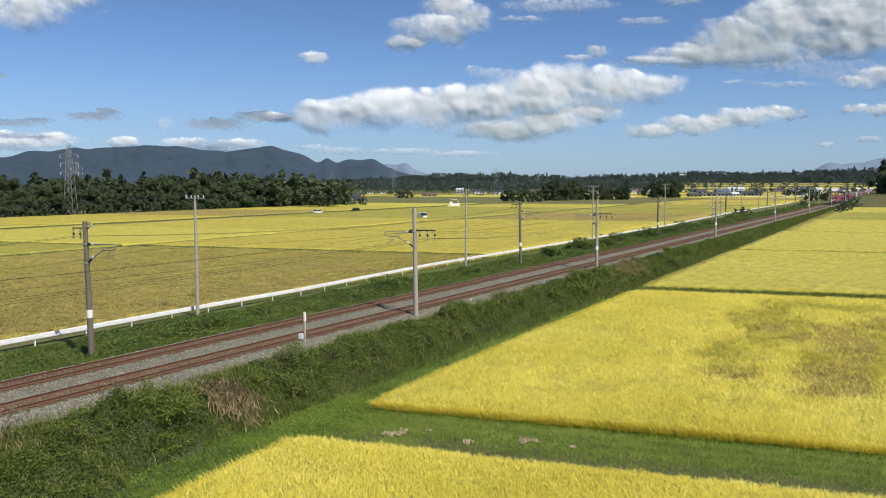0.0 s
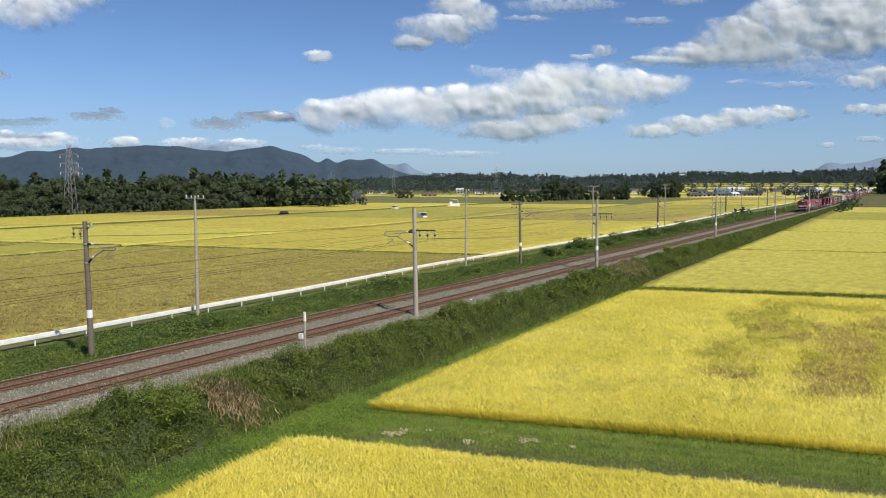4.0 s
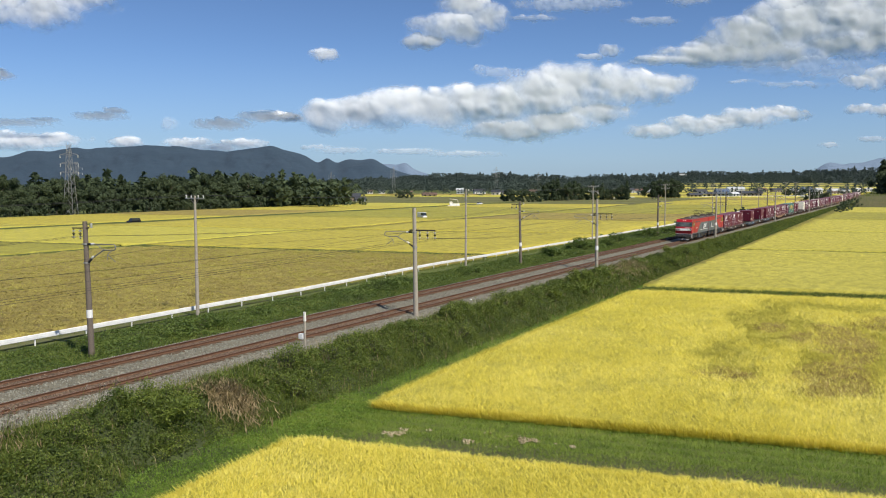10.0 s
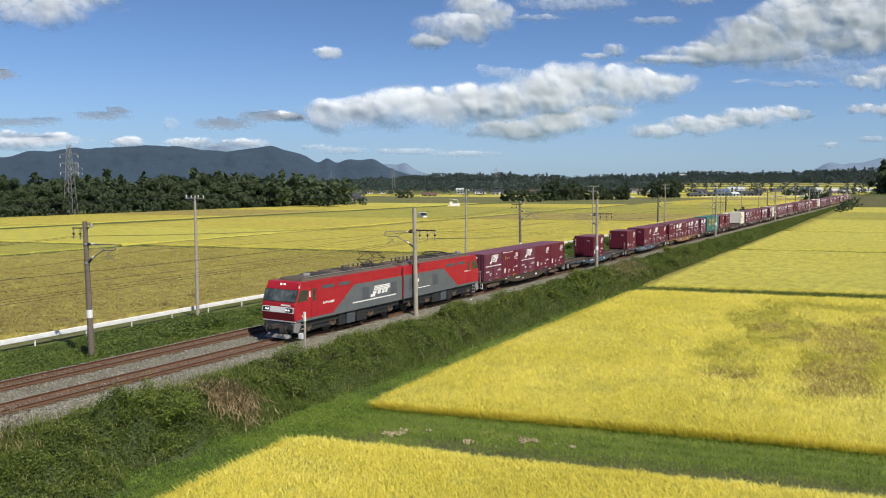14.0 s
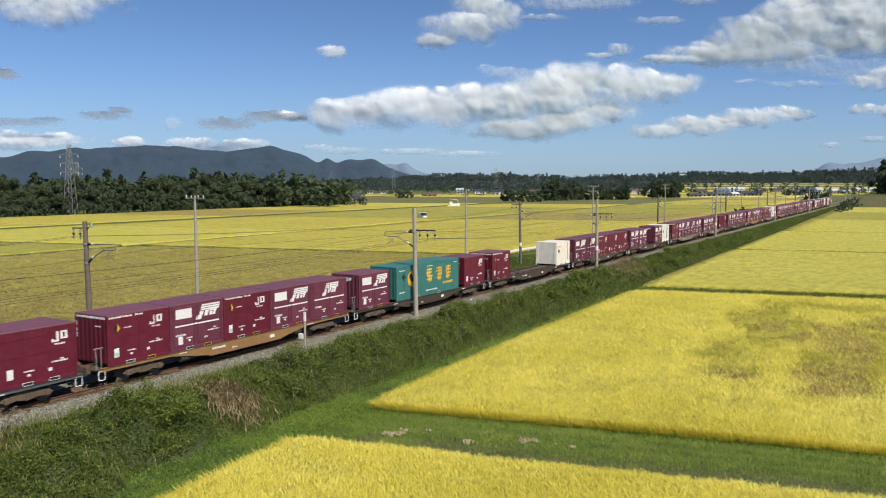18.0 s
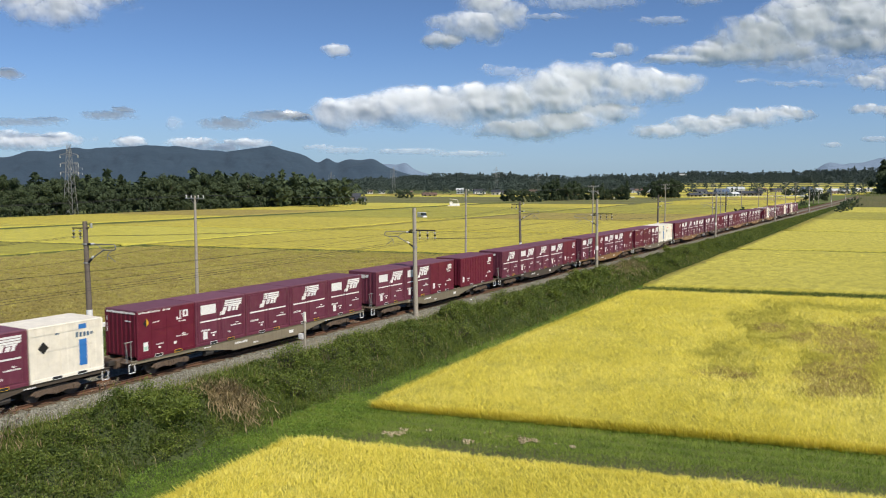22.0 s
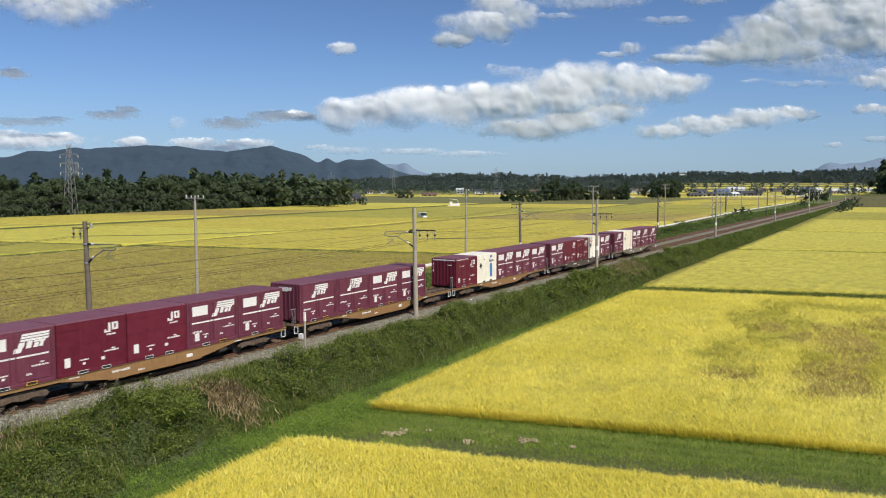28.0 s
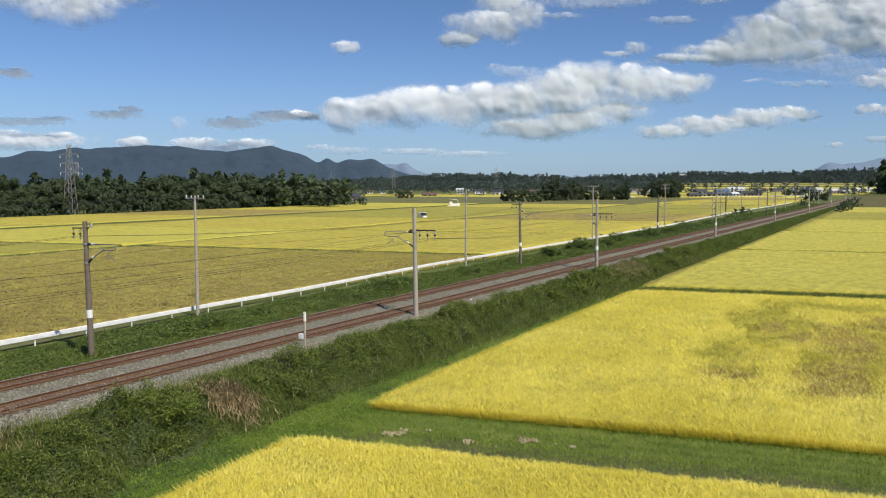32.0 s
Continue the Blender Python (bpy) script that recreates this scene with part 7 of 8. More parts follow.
# ---- lattice towers ----
def pylon(p, depth, h, label="grey steel lattice transmission tower"):
    x, y = far_at(px_bearing(p), depth)
    base = thing("transmission_tower", pose(x, y, float(ground_z(x, y)) - 0.2, 0, 0, 25), label, "transmission tower", "transmission towers")
    w = 0.058 * h
    r = 0.0032 * h

    def half(t):
        return w * (1 - 0.9 * t) + 0.012 * h
    bm = bmesh.new()
    cuts = [0, 0.16, 0.3, 0.43, 0.54, 0.64, 0.73, 0.81, 0.88, 0.94, 1.0]
    for a, b in zip(cuts[:-1], cuts[1:]):
        for sx, sy in ((1, 1), (1, -1), (-1, -1), (-1, 1)):
            tube_into(bm, (sx * half(a), sy * half(a), a * h), (sx * half(b), sy * half(b), b * h), r, sides=4)
    part("legs", bm, M["steel"], base)
    bm = bmesh.new()
    for a, b in zip(cuts[:-1], cuts[1:]):
        for s in (1, -1):
            tube_into(bm, (-half(a), s * half(a), a * h), (half(b), s * half(b), b * h), r * 0.6, sides=3)
            tube_into(bm, (half(a), s * half(a), a * h), (-half(b), s * half(b), b * h), r * 0.6, sides=3)
            tube_into(bm, (s * half(a), -half(a), a * h), (s * half(b), half(b), b * h), r * 0.6, sides=3)
    part("bracing", bm, M["steel"], base)
    for z in (0.62, 0.74, 0.86):
        bm = bmesh.new()
        for s in (-1, 1):
            tube_into(bm, (0, 0, z * h + 0.03 * h), (s * 0.13 * h, 0, z * h), r * 0.9, sides=4)
            tube_into(bm, (0, 0, z * h - 0.01 * h), (s * 0.13 * h, 0, z * h), r * 0.9, sides=4)
        arm = part("crossarm", bm, M["steel"], base)
        for s in (-1, 1):
            bm = bmesh.new(); insulator_into(bm, (s * 0.13 * h, 0, z * h), 0.045 * h, 0.008 * h)
            part("insulator", bm, M["porcelain"], arm, "white insulator string")
    return base


pylon(126, 281, 25.4)
pylon(139, 420, 23, "pale steel lattice tower behind the wood's edge")
pylon(587, 780, 22)
pylon(697, 930, 30)
pylon(878, 1000, 32)
pylon(952, 1050, 26)

# ---- farms ----
M["roof_dark"] = varied("dark_roof_tiles", (0.03, 0.032, 0.04), (0.075, 0.08, 0.095), 1.5, 6.0, 0.6)
M["roof_brown"] = varied("brown_roof_sheet", (0.10, 0.06, 0.045), (0.2, 0.13, 0.10), 1.5, 6.0, 0.7)
M["roof_pale"] = varied("pale_roof_sheet", (0.42, 0.44, 0.46), (0.62, 0.64, 0.66), 1.5, 6.0, 0.6)
M["roof_blue"] = varied("blue_roof_sheet", (0.07, 0.10, 0.16), (0.12, 0.16, 0.24), 1.5, 6.0, 0.6)
M["wall_white"] = varied("white_plaster", (0.60, 0.59, 0.56), (0.78, 0.77, 0.74), 0.8, 6.0, 0.9)
M["wall_tan"] = varied("tan_boards", (0.28, 0.22, 0.16), (0.42, 0.35, 0.27), 0.8, 6.0, 0.9)
M["window_dark"] = material("dark_window_glass", glass_nodes, 0.1)
HOUSE_WORDS = {"roof_dark": "dark-tiled", "roof_brown": "brown-roofed", "roof_pale": "pale-roofed", "roof_blue": "blue-roofed"}


def house(p, depth, w, d, h, roof, wall, turn=0.0, two=False):
    w, d, h = w * 0.8, d * 0.8, h * 0.85
    x, y = far_at(px_bearing(p), depth)
    base = thing("farmhouse", pose(x, y, float(ground_z(x, y)) - 0.1, 0, 0, 30.4 + turn), f"distant {HOUSE_WORDS[roof]} farmhouse with {'white' if wall == 'wall_white' else 'tan'} walls", "house", "distant farms")
    bm = bmesh.new(); box_into(bm, -w / 2, w / 2, -d / 2, d / 2, 0, h)
    part("wall", bm, M[wall], base)
    bm = bmesh.new()
    prism_into(bm, [(-d / 2 - 0.7, h), (0, h + d * 0.32), (d / 2 + 0.7, h), (d / 2 + 0.7, h - 0.25), (-d / 2 - 0.7, h - 0.25)], -w / 2 - 0.6, w / 2 + 0.6, "x")
    part("roof", bm, M[roof], base)
    n = max(2, int(w / 3))
    for lvl in range(2 if two else 1):
        for k in range(n):
            bm = bmesh.new()
            cx = -w / 2 + w * (k + 0.5) / n
            z = 0.9 + lvl * 2.7
            box_into(bm, cx - 0.7, cx + 0.7, -d / 2 - 0.04, -d / 2 + 0.05, z, z + 1.3)
            part("window", bm, M["window_dark"], base, "dark window")
    if two:
        bm = bmesh.new()
        prism_into(bm, [(-d / 2 - 1.4, 2.7), (-d / 2 + 0.1, 3.3), (-d / 2 + 0.1, 2.6), (-d / 2 - 1.4, 2.55)], -w / 2 - 0.5, w / 2 + 0.5, "x")
        part("porch_roof", bm, M[roof], base)
    return base


for args in ((1238, 615, 10, 8, 5.2, "roof_dark", "wall_white", 10, True), (1228, 600, 12, 6, 2.6, "roof_dark", "wall_tan", 10), (1258, 625, 9, 7, 3.0, "roof_dark", "wall_tan", -15), (1276, 650, 12, 9, 5.0, "roof_blue", "wall_white", 0, True),
             (1298, 640, 8, 6, 2.8, "roof_pale", "wall_white", 20), (1328, 650, 20, 8, 3.4, "roof_dark", "wall_tan", 0), (1312, 655, 9, 7, 3.6, "roof_dark", "wall_white", 5), (1300, 1010, 26, 10, 5.0, "roof_pale", "wall_white", 0),
             (622, 470, 12, 8, 4.2, "roof_dark", "wall_tan", 0), (638, 465, 7, 6, 2.6, "roof_dark", "wall_white", 10), (814, 830, 9, 7, 5.0, "roof_pale", "wall_white", 0, True), (848, 800, 14, 8, 4.0, "roof_dark", "wall_white", 15),
             (878, 720, 9, 7, 4.0, "roof_dark", "wall_white", -20), (894, 730, 7, 6, 3.2, "roof_dark", "wall_white", 0), (943, 740, 8, 6, 4.2, "roof_brown", "wall_white", 10), (1057, 720, 6, 5, 6.0, "roof_pale", "wall_white", 0), (1092, 860, 12, 8, 4.0, "roof_brown", "wall_white", 0),
             (1112, 880, 14, 8, 4.4, "roof_dark", "wall_white", 10), (1130, 870, 10, 8, 3.8, "roof_brown", "wall_white", -10), (1148, 860, 9, 6, 3.2, "roof_pale", "wall_white", 0), (1345, 960, 14, 9, 4.4, "roof_brown", "wall_tan", 0), (1372, 960, 16, 8, 4.0, "roof_dark", "wall_tan", 10),
             (1402, 820, 11, 8, 4.4, "roof_pale", "wall_tan", 0), (1425, 840, 13, 9, 5.4, "roof_blue", "wall_white", 0, True), (1446, 830, 9, 8, 5.2, "roof_pale", "wall_white", 20), (1482, 800, 24, 10, 3.8, "roof_pale", "wall_tan", 0), (1476, 780, 9, 6, 2.4, "roof_brown", "wall_white", 10),
             (1516, 1000, 12, 8, 4.0, "roof_pale", "wall_white", 0), (1535, 1010, 9, 7, 3.8, "roof_pale", "wall_white", 0), (676, 840, 8, 6, 3.4, "roof_dark", "wall_white", 0), (722, 760, 10, 6, 2.6, "roof_brown", "wall_tan", 0), (760, 640, 14, 6, 2.6, "roof_brown", "wall_tan", 10), (655, 850, 7, 6, 3.0, "roof_brown", "wall_white", 0)):
    house(*args)
x, y = far_at(px_bearing(1206), 1900)
bm = bmesh.new(); box_into(bm, -9, 9, -6, 6, 0, 34)
block = tagged(new("apartment_block", finish(bm, "apartment_block", M["wall_white"])), "white block rising over the distant woods", "building")
block.matrix_basis = pose(x, y, 1, 0, 0, 20)

# roadside white rails far off
for p0, p1, depth in ((1083, 1122, 545), (1222, 1460, 600), (955, 988, 560)):
    a, b = far_at(px_bearing(p0), depth), far_at(px_bearing(p1), depth + 40)
    bm = bmesh.new()
    za, zb = float(ground_z(*a)), float(ground_z(*b))
    for k in range(12):
        q0, q1 = Vector((*a, za)).lerp(Vector((*b, zb)), k / 12), Vector((*a, za)).lerp(Vector((*b, zb)), (k + 1) / 12)
        tube_into(bm, q0 + Vector((0, 0, 0.75)), q1 + Vector((0, 0, 0.75)), 0.28, sides=6)
        tube_into(bm, q0 + Vector((0, 0, -0.1)), q0 + Vector((0, 0, 0.7)), 0.1, sides=5)
    tagged(new("roadside_rail", finish(bm, "roadside_rail", M["white"])), "distant white rail along a road", "guard rail")

# ---- road beyond the fields, with cars ----
CAR_X = -156.5
ry = np.arange(40, 420, 8.0)
Yr = np.repeat(ry[:, None], 2, 1)
Xr = CAR_X + np.array([-2.2, 2.2])[None] + 0 * Yr
tagged(new("field_road", grid_mesh("field_road", Xr, Yr, ground_z(Xr, Yr) + 0.12, M["asphalt"])), "narrow asphalt road between the fields", "road", kind="structure")
M["car_black"] = paint("black_car_paint", (0.012, 0.012, 0.014), 0.25, 0.2, 0.03)
M["car_white"] = paint("white_car_paint", (0.75, 0.75, 0.75), 0.3, 0, 0.05)


def car(name, label, mat, length, height, cab):
    """cab: outline of the glasshouse along the car as fractions of length; travels towards its -y."""
    base = thing(name, pose(0, 0, 0), label, "car")
    w = 0.84
    bm = bmesh.new()
    prism_into(bm, [(0, 0.35), (0.02 * length, 0.75), (0.2 * length, 0.92), (0.97 * length, 0.95), (length, 0.6), (length, 0.3), (0, 0.28)], -w, w, "x")
    part("body", bm, M[mat], base, bevel=0.06)
    bm = bmesh.new()
    prism_into(bm, [(cab[0] * length, 0.9), (cab[1] * length, height - 0.06), (cab[2] * length, height - 0.06), (cab[3] * length, 0.9)], -w + 0.08, w - 0.08, "x")
    part("windows", bm, M["glass"], base, "dark windows", bevel=0.04)
    bm = bmesh.new()
    box_into(bm, -w + 0.1, w - 0.1, cab[1] * length, cab[2] * length, height - 0.07, height, 0.05)
    part("roof", bm, M[mat], base)
    for y in (0.19, 0.8):
        for x in (-w + 0.02, w - 0.2):
            bm = bmesh.new(); tube_into(bm, (x, y * length, 0.3), (x + 0.18, y * length, 0.3), 0.3, sides=14)
            part("wheel", bm, M["black"], base)
    return base


black_car = car("black_car", "small black car driving on the field road", "car_black", 3.9, 1.6, (0.18, 0.32, 0.9, 0.98))
white_car = car("white_car", "small white car driving on the field road", "car_white", 3.6, 1.5, (0.2, 0.34, 0.88, 0.97))
van = car("white_van", "white light van parked among the fields", "car_white", 3.6, 1.85, (0.06, 0.16, 0.97, 0.99))
bm = bmesh.new(); box_into(bm, -0.83, 0.83, 1.5, 3.55, 0.85, 1.83)
part("cargo_body", bm, M["car_white"], van, bevel=0.05)
van.matrix_basis = pose(-97.0, 213.0, float(ground_z(-97, 213)) + 0.5, 0, 0, 62)
harvester = thing("combine_harvester", pose(-146.0, 318.0, float(ground_z(-146, 318)) + 0.35, 0, 0, -60), "cream and white combine harvester with raised unloading pipe", "harvester")
bm = bmesh.new(); box_into(bm, -1.1, 1.1, -2.2, 2.2, 0.5, 1.7)
part("body", bm, M["white"], harvester, bevel=0.1)
bm = bmesh.new(); box_into(bm, -1.0, 0.2, -2.4, -1.0, 1.6, 2.6)
part("cab", bm, M["cream"], harvester, bevel=0.08)
bm = bmesh.new(); tube_into(bm, (0.6, 1.6, 1.7), (0.6, 1.4, 3.4), 0.12, sides=8); tube_into(bm, (0.6, 1.4, 3.4), (0.6, -2.4, 3.9), 0.12, sides=8)
part("unloading_pipe", bm, M["cream"], harvester)
bm = bmesh.new(); box_into(bm, -1.0, 1.0, -3.2, -2.2, 0.2, 0.9)
part("cutting_header", bm, M["cream"], harvester)
for x in (-1.05, 0.65):
    bm = bmesh.new(); box_into(bm, x, x + 0.4, -1.8, 1.8, -0.3, 0.5)
    part("track", bm, M["black"], harvester, bevel=0.1)

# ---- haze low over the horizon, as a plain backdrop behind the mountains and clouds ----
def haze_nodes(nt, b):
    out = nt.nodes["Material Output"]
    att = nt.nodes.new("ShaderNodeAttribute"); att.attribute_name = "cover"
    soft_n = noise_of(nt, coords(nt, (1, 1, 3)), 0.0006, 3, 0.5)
    # an added sheet glows in haze colour to tone the low sky
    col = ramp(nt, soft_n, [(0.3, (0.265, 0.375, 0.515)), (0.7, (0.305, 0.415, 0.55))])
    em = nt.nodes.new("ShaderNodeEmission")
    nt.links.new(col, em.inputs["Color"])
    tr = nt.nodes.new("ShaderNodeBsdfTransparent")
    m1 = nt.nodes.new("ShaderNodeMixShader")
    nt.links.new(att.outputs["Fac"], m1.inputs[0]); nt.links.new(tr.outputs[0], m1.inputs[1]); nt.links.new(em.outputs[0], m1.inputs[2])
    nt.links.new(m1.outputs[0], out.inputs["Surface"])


M["haze"] = material("painted_horizon_haze", haze_nodes, 1.0)
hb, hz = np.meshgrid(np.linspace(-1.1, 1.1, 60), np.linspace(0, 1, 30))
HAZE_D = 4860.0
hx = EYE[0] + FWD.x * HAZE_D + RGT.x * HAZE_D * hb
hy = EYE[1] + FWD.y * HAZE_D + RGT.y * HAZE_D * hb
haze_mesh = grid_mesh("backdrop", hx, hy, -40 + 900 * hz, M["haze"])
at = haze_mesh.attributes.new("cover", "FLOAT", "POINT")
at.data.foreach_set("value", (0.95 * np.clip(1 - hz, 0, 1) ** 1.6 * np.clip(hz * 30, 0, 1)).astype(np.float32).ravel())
backdrop = tagged(new("backdrop", haze_mesh), "added glowing sheet painted as pale haze over the horizon", "sky", kind="structure")

# ---- clouds ----
def cloud_nodes(nt, b):
    out = nt.nodes["Material Output"]
    att = nt.nodes.new("ShaderNodeAttribute"); att.attribute_name = "cover"
    v = coords(nt)
    fine = noise_of(nt, v, 0.02, 5, 0.6)
    m = nt.nodes.new("ShaderNodeMath"); m.operation = "MULTIPLY_ADD"
    nt.links.new(fine, m.inputs[0]); m.inputs[1].default_value = 0.6; m.inputs[2].default_value = -0.3
    s = nt.nodes.new("ShaderNodeMath"); s.operation = "ADD"
    nt.links.new(att.outputs["Fac"], s.inputs[0]); nt.links.new(m.outputs[0], s.inputs[1])
    r = nt.nodes.new("ShaderNodeMapRange"); r.interpolation_type = "SMOOTHSTEP"
    r.inputs["From Min"].default_value = -0.05; r.inputs["From Max"].default_value = 0.95
    nt.links.new(s.outputs[0], r.inputs["Value"])
    thick = nt.nodes.new("ShaderNodeAttribute"); thick.attribute_name = "solid"
    mm = nt.nodes.new("ShaderNodeMath"); mm.operation = "MULTIPLY"
    nt.links.new(r.outputs[0], mm.inputs[0]); nt.links.new(thick.outputs["Fac"], mm.inputs[1])
    dif = nt.nodes.new("ShaderNodeBsdfDiffuse"); dif.inputs["Color"].default_value = (0.97, 0.98, 1.0, 1); dif.inputs["Roughness"].default_value = 1.0
    bp = node(nt, "ShaderNodeBump", Strength=0.10, Distance=12.0)
    nt.links.new(noise_of(nt, v, 0.018, 6, 0.6), bp.inputs["Height"])
    nt.links.new(bp.outputs[0], dif.inputs["Normal"])
    tl = nt.nodes.new("ShaderNodeBsdfTranslucent"); tl.inputs["Color"].default_value = (0.95, 0.96, 0.97, 1)
    m0 = nt.nodes.new("ShaderNodeMixShader"); m0.inputs[0].default_value = 0.33
    nt.links.new(dif.outputs[0], m0.inputs[1]); nt.links.new(tl.outputs[0], m0.inputs[2])
    tr = nt.nodes.new("ShaderNodeBsdfTransparent")
    m1 = nt.nodes.new("ShaderNodeMixShader")
    nt.links.new(mm.outputs[0], m1.inputs[0]); nt.links.new(tr.outputs[0], m1.inputs[1]); nt.links.new(m0.outputs[0], m1.inputs[2])
    nt.links.new(m1.outputs[0], out.inputs["Surface"])


M["cloud"] = material("cloud_vapour", cloud_nodes, 1.0)
CLOUD_D = 4700.0
UNIT = CLOUD_D / 1412.4          # metres for one thousandth-of-depth step of the shapes below
DRIFT = []


def cloud(puffs, drift, solid=1.0, seed=1, relief=0.75, ragged=1.0, tilt=0.11, label="white cumulus cloud with a grey base"):
    """A cloud of rounded puffs (across, down from the picture's top, half width, half height), billowing towards the eye."""
    cx = sum(p[0] for p in puffs) / len(puffs)
    cy = sum(p[1] for p in puffs) / len(puffs)
    x0, x1 = min(p[0] - p[2] * 1.8 for p in puffs), max(p[0] + p[2] * 1.8 for p in puffs)
    y0, y1 = min(p[1] - p[3] * 1.9 for p in puffs), max(p[1] + p[3] * 1.8 for p in puffs)
    st = max(1.6, (x1 - x0) / 300)
    X, Y = np.meshgrid(np.arange(x0, x1, st), np.arange(y0, y1, st))
    RX, RY = 0.82 * X + 0.57 * Y, 0.82 * Y - 0.57 * X
    size = np.mean([p[3] for p in puffs])
    puffs = [(a, b, c * 1.18, d * 1.06) for a, b, c, d in puffs]
    dens = np.full(X.shape, -9.0)
    depth = np.zeros(X.shape)
    low = np.zeros(X.shape)
    wx = X + 0.45 * size * wave(RX, RY, seed + 1, size * 1.3, 5)
    wy = Y + 0.38 * size * wave(RX, RY, seed + 2, size * 1.3, 5)
    sx = X + 0.3 * size * wave(RX, RY, seed + 1, size * 1.5, 2)
    sy = Y + 0.3 * size * wave(RX, RY, seed + 2, size * 1.5, 2)
    for px, py, rx, ry_ in puffs:
        v = (wy - py) / ry_
        q = 1 - ((wx - px) / rx) ** 2 - np.where(v > 0, v / 0.85, v) ** 2
        low = np.where(q > dens, v, low)
        dens = np.maximum(dens, q)
        # each puff bulges most near its top, so that its broad lower side faces the ground
        up = (sy - (py - 0.42 * ry_)) / ry_
        b = 1 - 0.55 * ((sx - px) / rx) ** 2 - np.where(up > 0, up / 1.35, up / 0.62) ** 2
        depth = np.maximum(depth, np.sqrt(np.clip(b, 0, 1)) * (ry_ * 0.42 + size * 0.28))
    if len(puffs) > 2 and tilt < 1:
        pick = random.Random(seed)
        lumps = np.zeros(X.shape)
        for px, py, rx, ry_ in puffs:
            for _ in range(int(5 + rx / 12)):
                a = pick.uniform(0, math.tau)
                u = pick.uniform(0.25, 0.85)
                cx_, cy_ = px + u * rx * math.cos(a), py - 0.15 * ry_ + 0.8 * u * ry_ * math.sin(a)
                r = 0.38 * min(rx, ry_) * pick.uniform(0.6, 1.25)
                q = 1 - ((wx - cx_) / (r * 1.25)) ** 2 - ((wy - cy_) / r) ** 2
                if math.sin(a) < 0.1:
                    dens = np.maximum(dens, q * 0.75)
                b = 1 - ((sx - cx_) / (r * 1.25)) ** 2 - np.where(sy > cy_ - 0.3 * r, (sy - cy_ + 0.3 * r) / (1.3 * r), (sy - cy_ + 0.3 * r) / (0.7 * r)) ** 2
                b = np.clip(b, 0, 1)
                lumps = lumps + b * b * (3 - 2 * b) * r * 0.055
        depth = depth + lumps
    bil = wave(RX, RY, seed + 5, size * 1.0, 6)
    soft_bil = wave(RX, RY, seed + 5, size * 1.2, 3)
    curls = 1 - np.abs(wave(RX, RY, seed + 8, size * 0.75, 5)) * 2
    dens = dens + ragged * (0.42 * bil + 0.12 * curls)
    depth = (depth * (1.0 + 0.22 * wave(RX, RY, seed + 6, size * 1.6, 3)) + size * (0.015 * curls + 0.12 * soft_bil) * np.clip(depth / size, 0, 1)) * relief + tilt * (y1 - Y)
    # crisp billowing tops, ragged soft bases
    edge = np.interp(low, [-0.6, -0.1, 0.7], [0.95, 0.7, 0.5])
    cover = np.clip(dens * edge + 0.10, -0.5, 1.2)
    keep = cover > -0.4
    ny, nx = X.shape
    i = np.arange(ny * nx).reshape(ny, nx)
    f = np.stack([i[:-1, :-1], i[1:, :-1], i[1:, 1:], i[:-1, 1:]], -1).reshape(-1, 4)
    f = f[keep.reshape(-1)[f].any(1)]
    P = np.stack([(X - cx) * UNIT, -depth * UNIT, (cy - Y) * UNIT], -1)
    me = raw_mesh("cloud", P, f, M["cloud"], True)
    for name, val in (("cover", cover), ("solid", np.full(X.shape, solid))):
        at = me.attributes.new(name, "FLOAT", "POINT")
        at.data.foreach_set("value", val.astype(np.float32).ravel())
    ob = tagged(new("cloud", me), label, "cloud", "clouds")
    DRIFT.append((ob, cx, cy, drift))
    return ob


cloud([(578, 210, 48, 30), (625, 205, 56, 31), (690, 202, 70, 38), (760, 204, 70, 37), (820, 195, 70, 41), (880, 194, 70, 42), (940, 178, 70, 48), (1000, 163, 70, 45), (1060, 167, 70, 40), (1115, 163, 54, 32), (1155, 158, 44, 22), (880, 234, 70, 20), (960, 222, 70, 24), (1030, 204, 60, 22), (495, 210, 34, 8)], (46, -3), 1.0, 10)
cloud([(795, 26, 42, 24), (770, 62, 64, 30), (830, 45, 36, 32), (724, 84, 36, 14)], (92, -6), 0.95, 20)
cloud([(1400, 62, 100, 50), (1300, 80, 72, 40), (1225, 104, 80, 18), (1490, 58, 110, 58), (1590, 40, 110, 62), (1348, 22, 42, 22), (1380, 50, 80, 45), (1450, 88, 110, 26), (1530, 80, 100, 38), (1262, 96, 66, 22), (1160, 116, 60, 11), (1330, 98, 100, 28), (1440, 40, 90, 50), (1540, 40, 110, 56)], (52, -4), 1.0, 30, label="large white cumulus cloud with a grey base")
cloud([(1150, 234, 50, 15), (1215, 226, 60, 18), (1260, 220, 50, 15), (1310, 212, 56, 19), (1368, 204, 44, 14)], (23, 1), 0.95, 40)
cloud([(1505, 152, 40, 15), (1550, 142, 44, 20), (1610, 130, 60, 26)], (30, 0), 0.9, 50)
cloud([(1502, 196, 26, 10), (1548, 198, 36, 12), (1600, 190, 40, 14)], (24, 0), 0.9, 60)
cloud([(60, 34, 70, 34), (130, 14, 66, 26), (15, 14, 50, 30), (-60, 10, 60, 30)], (88, -8), 0.95, 70)
cloud([(561, 110, 24, 13)], (56, -18), 0.85, 80, label="small white cloud in blue sky")
cloud([(182, 211, 42, 8), (212, 203, 20, 6)], (38, -3), 0.75, 90, tilt=1.6, label="thin grey cloud in blue sky")
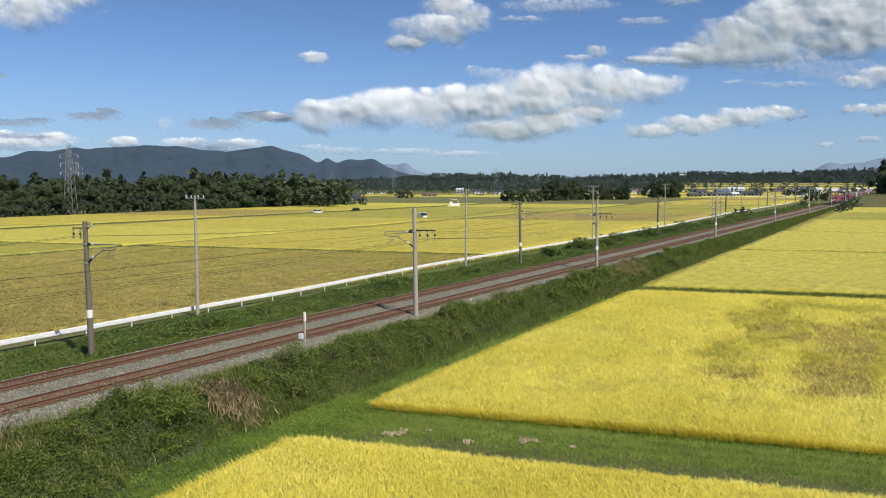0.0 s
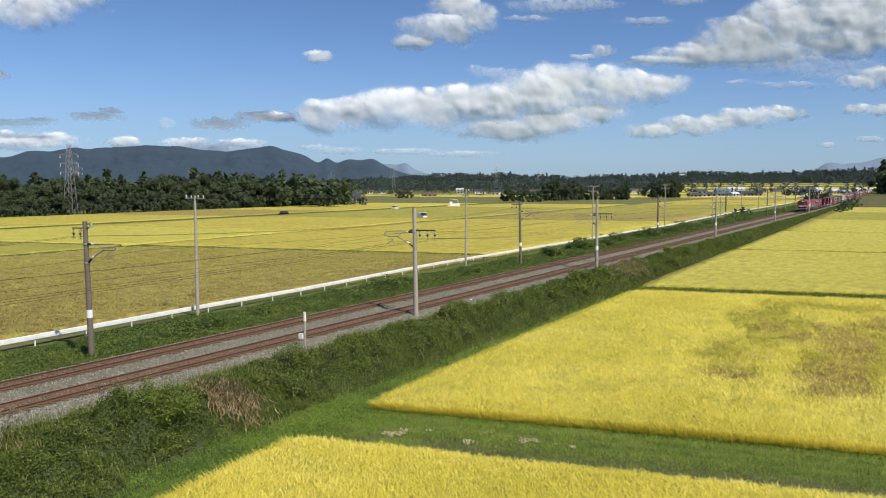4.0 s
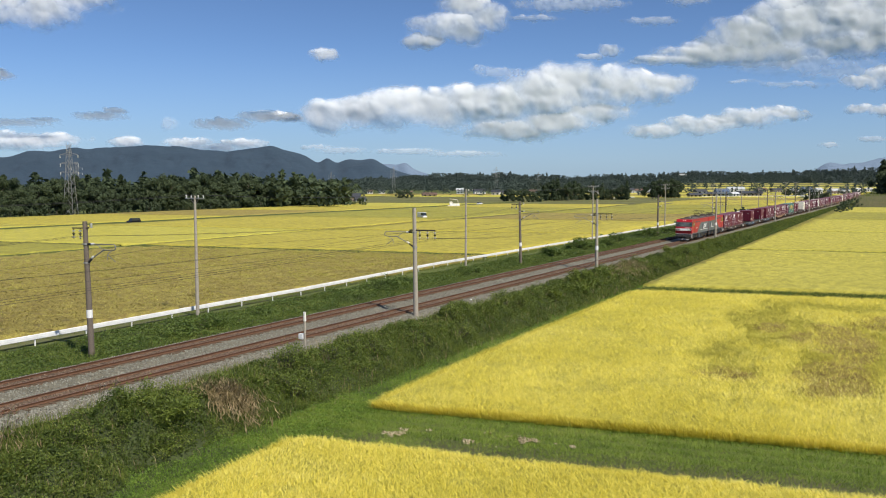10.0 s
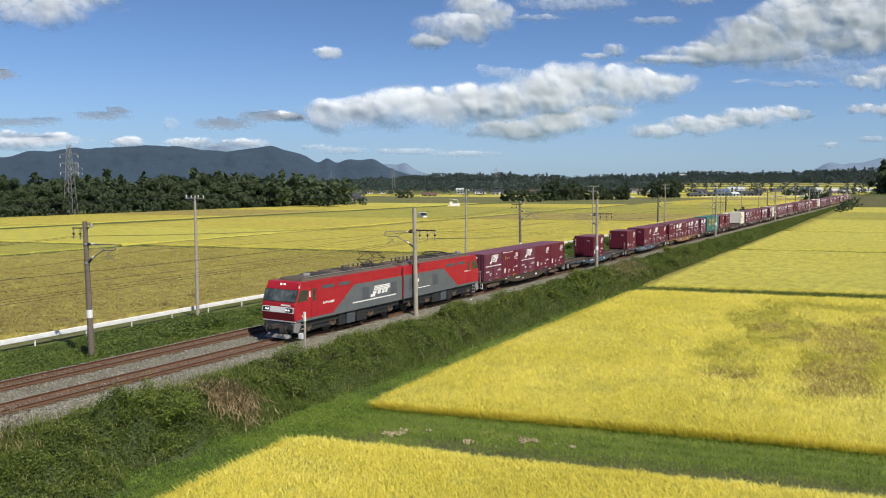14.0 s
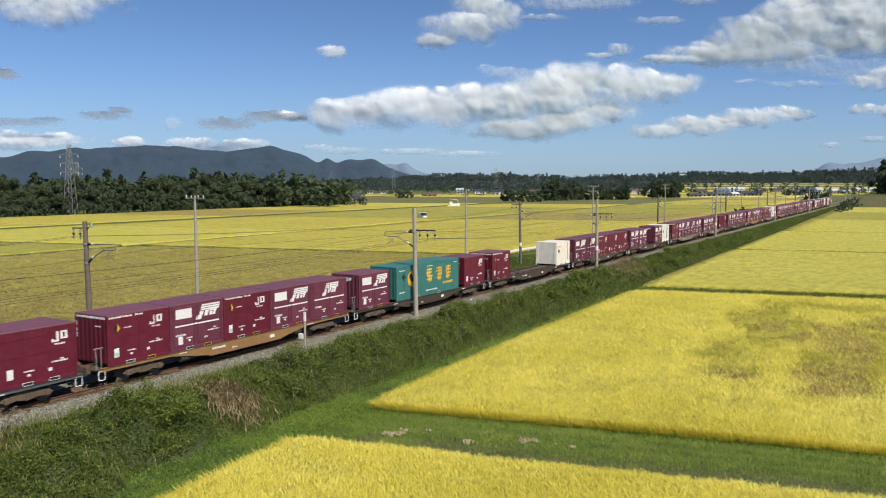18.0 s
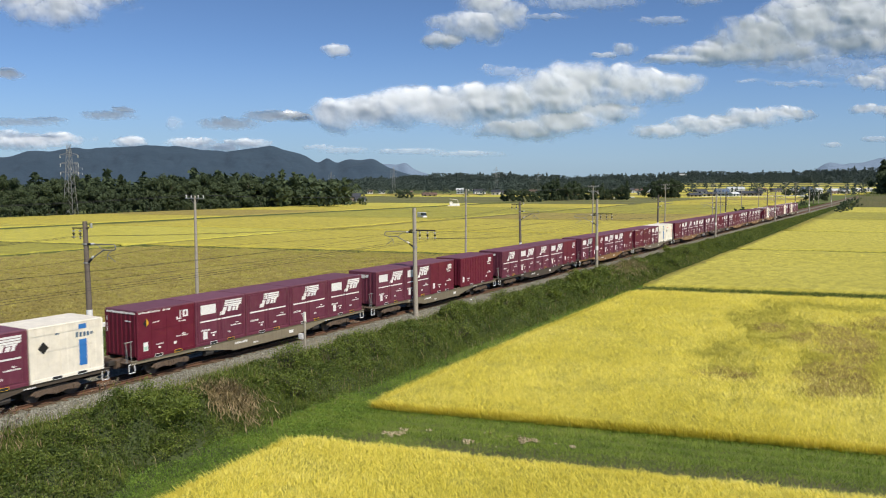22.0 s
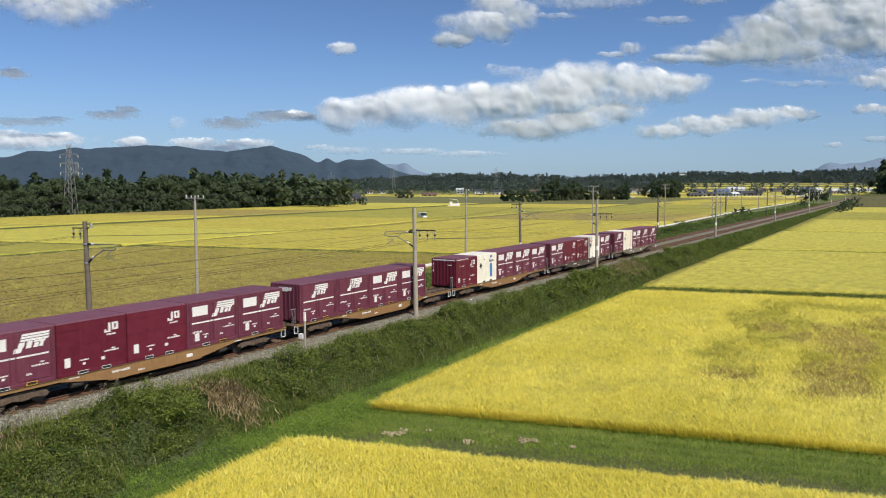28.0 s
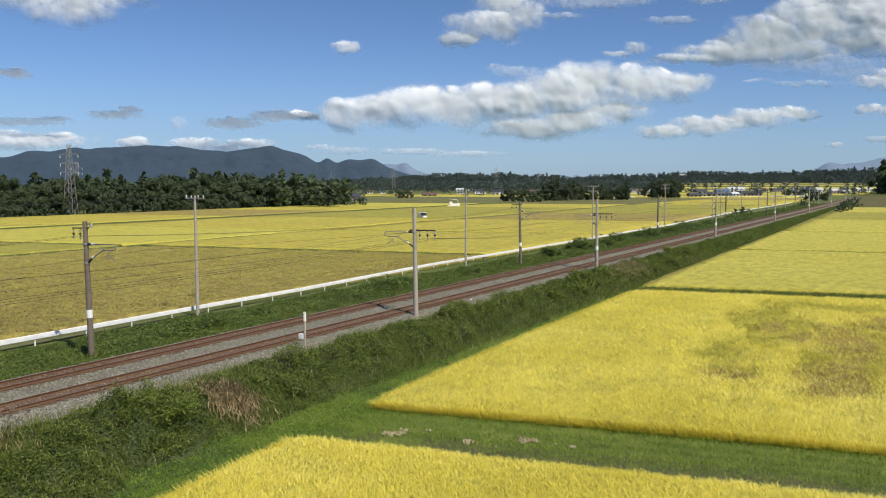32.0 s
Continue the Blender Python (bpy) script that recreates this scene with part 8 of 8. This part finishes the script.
cloud([(398, 224, 46, 11), (480, 213, 50, 9)], (28, -1), 0.8, 100, tilt=1.6, label="thin grey cloud in blue sky")
cloud([(40, 254, 90, 18), (-20, 250, 60, 20), (105, 248, 46, 12)], (14, 0), 0.95, 110, label="white cloud bank over the mountains")
cloud([(224, 254, 28, 11)], (18, 0), 0.95, 120, label="white cloud over the mountains")
cloud([(335, 257, 44, 12), (430, 257, 40, 10), (380, 264, 46, 8)], (16, 0), 0.85, 130, label="white cloud over the mountains")
cloud([(5, 140, 30, 9), (-40, 138, 30, 10)], (44, -2), 0.85, 140, tilt=1.6, label="thin grey cloud in blue sky")
cloud([(955, 22, 56, 14), (1020, 20, 50, 13), (925, 42, 36, 6)], (62, -6), 0.45, 150, ragged=1.6, label="thin white veil of cloud")
cloud([(1052, 98, 19, 13), (1020, 108, 24, 6)], (66, -6), 0.7, 160, label="small white cloud in blue sky")
cloud([(1195, 12, 34, 10), (1130, 46, 40, 8)], (48, -2), 0.45, 170, ragged=1.5, label="thin white veil of cloud")
cloud([(30, 222, 70, 8), (90, 218, 30, 5)], (30, -2), 0.65, 180, tilt=1.6, label="thin grey cloud in blue sky")
cloud([(440, 2, 36, 8)], (50, -2), 0.6, 190, label="small white cloud in blue sky")
cloud([(870, 136, 40, 10), (840, 128, 20, 7)], (40, -3), 0.35, 200, ragged=1.5, label="thin white veil of cloud")
cloud([(1420, 122, 120, 22), (1480, 135, 90, 16), (1390, 155, 60, 7), (1295, 149, 26, 4)], (34, -2), 0.32, 210, ragged=1.5, label="thin white veil of cloud")
cloud([(600, 268, 40, 7), (560, 262, 30, 5), (820, 274, 60, 6), (720, 270, 60, 6)], (12, 0), 0.4, 220, ragged=1.4, label="faint cloud low over the mountains")
cloud([(1455, 258, 16, 6), (1530, 248, 24, 6)], (16, 0), 0.5, 230, label="small faint cloud in the sky")
cloud([(298, 224, 12, 14)], (24, -2), 0.3, 240, label="faint shred of cloud")


def motions():
    for ob, y20, z, length in MOVING:
        rows = []
        for t in range(0, 33, 2):
            y = y20 - SPEED * (t - 20)
            x0, x1 = float(track_x(y + 0.1 * length)), float(track_x(y + 0.9 * length))
            z0, z1 = float(track_z(y + 0.1 * length)), float(track_z(y + 0.9 * length))
            turn = math.degrees(math.atan2(x1 - x0, 0.8 * length))
            tilt = math.degrees(math.atan2(z1 - z0, 0.8 * length))
            rows.append((t, pose(x0 - 0.125 * (x1 - x0), y, z0 - 0.125 * (z1 - z0) + z, tilt, 0, -turn)))
        walk(ob, rows)
    # cars on the field road: seconds, place along it
    for ob, lane, turn, rows in ((black_car, CAR_X, 0.0, BLACK_CAR), (white_car, CAR_X - 1.2, 180.0, WHITE_CAR)):
        walk(ob, [(t, pose(lane, y, float(ground_z(lane, y)) + 0.15, 0, 0, turn)) for t, y in rows])
    # clouds drift with the wind, at an even pace
    for ob, cx, cy, (dx, dy) in DRIFT:
        rows = []
        for t in (0, 16, 32):
            b, up = (cx + dx * t / 32 - 784.0) / 1412.4, (326.7 - cy - dy * t / 32) / 1412.4
            p = Vector(EYE) + FWD * CLOUD_D + RGT * CLOUD_D * b + Vector((0, 0, CLOUD_D * up))
            rows.append((t, pose(p.x, p.y, p.z, 0, 0, 30.447)))
        walk(ob, rows)


BLACK_CAR = ((0, 254.6), (1.5, 238.6), (3.5, 217.4), (5.5, 197.0), (7.5, 175.9), (9.5, 154.6), (11.5, 133.8), (13.5, 113.4), (20, 46.0), (32, -78.0))
WHITE_CAR = ((0, 236.5), (1.5, 256.0), (3.0, 275.5), (6, 314.5), (32, 652.0))
motions()
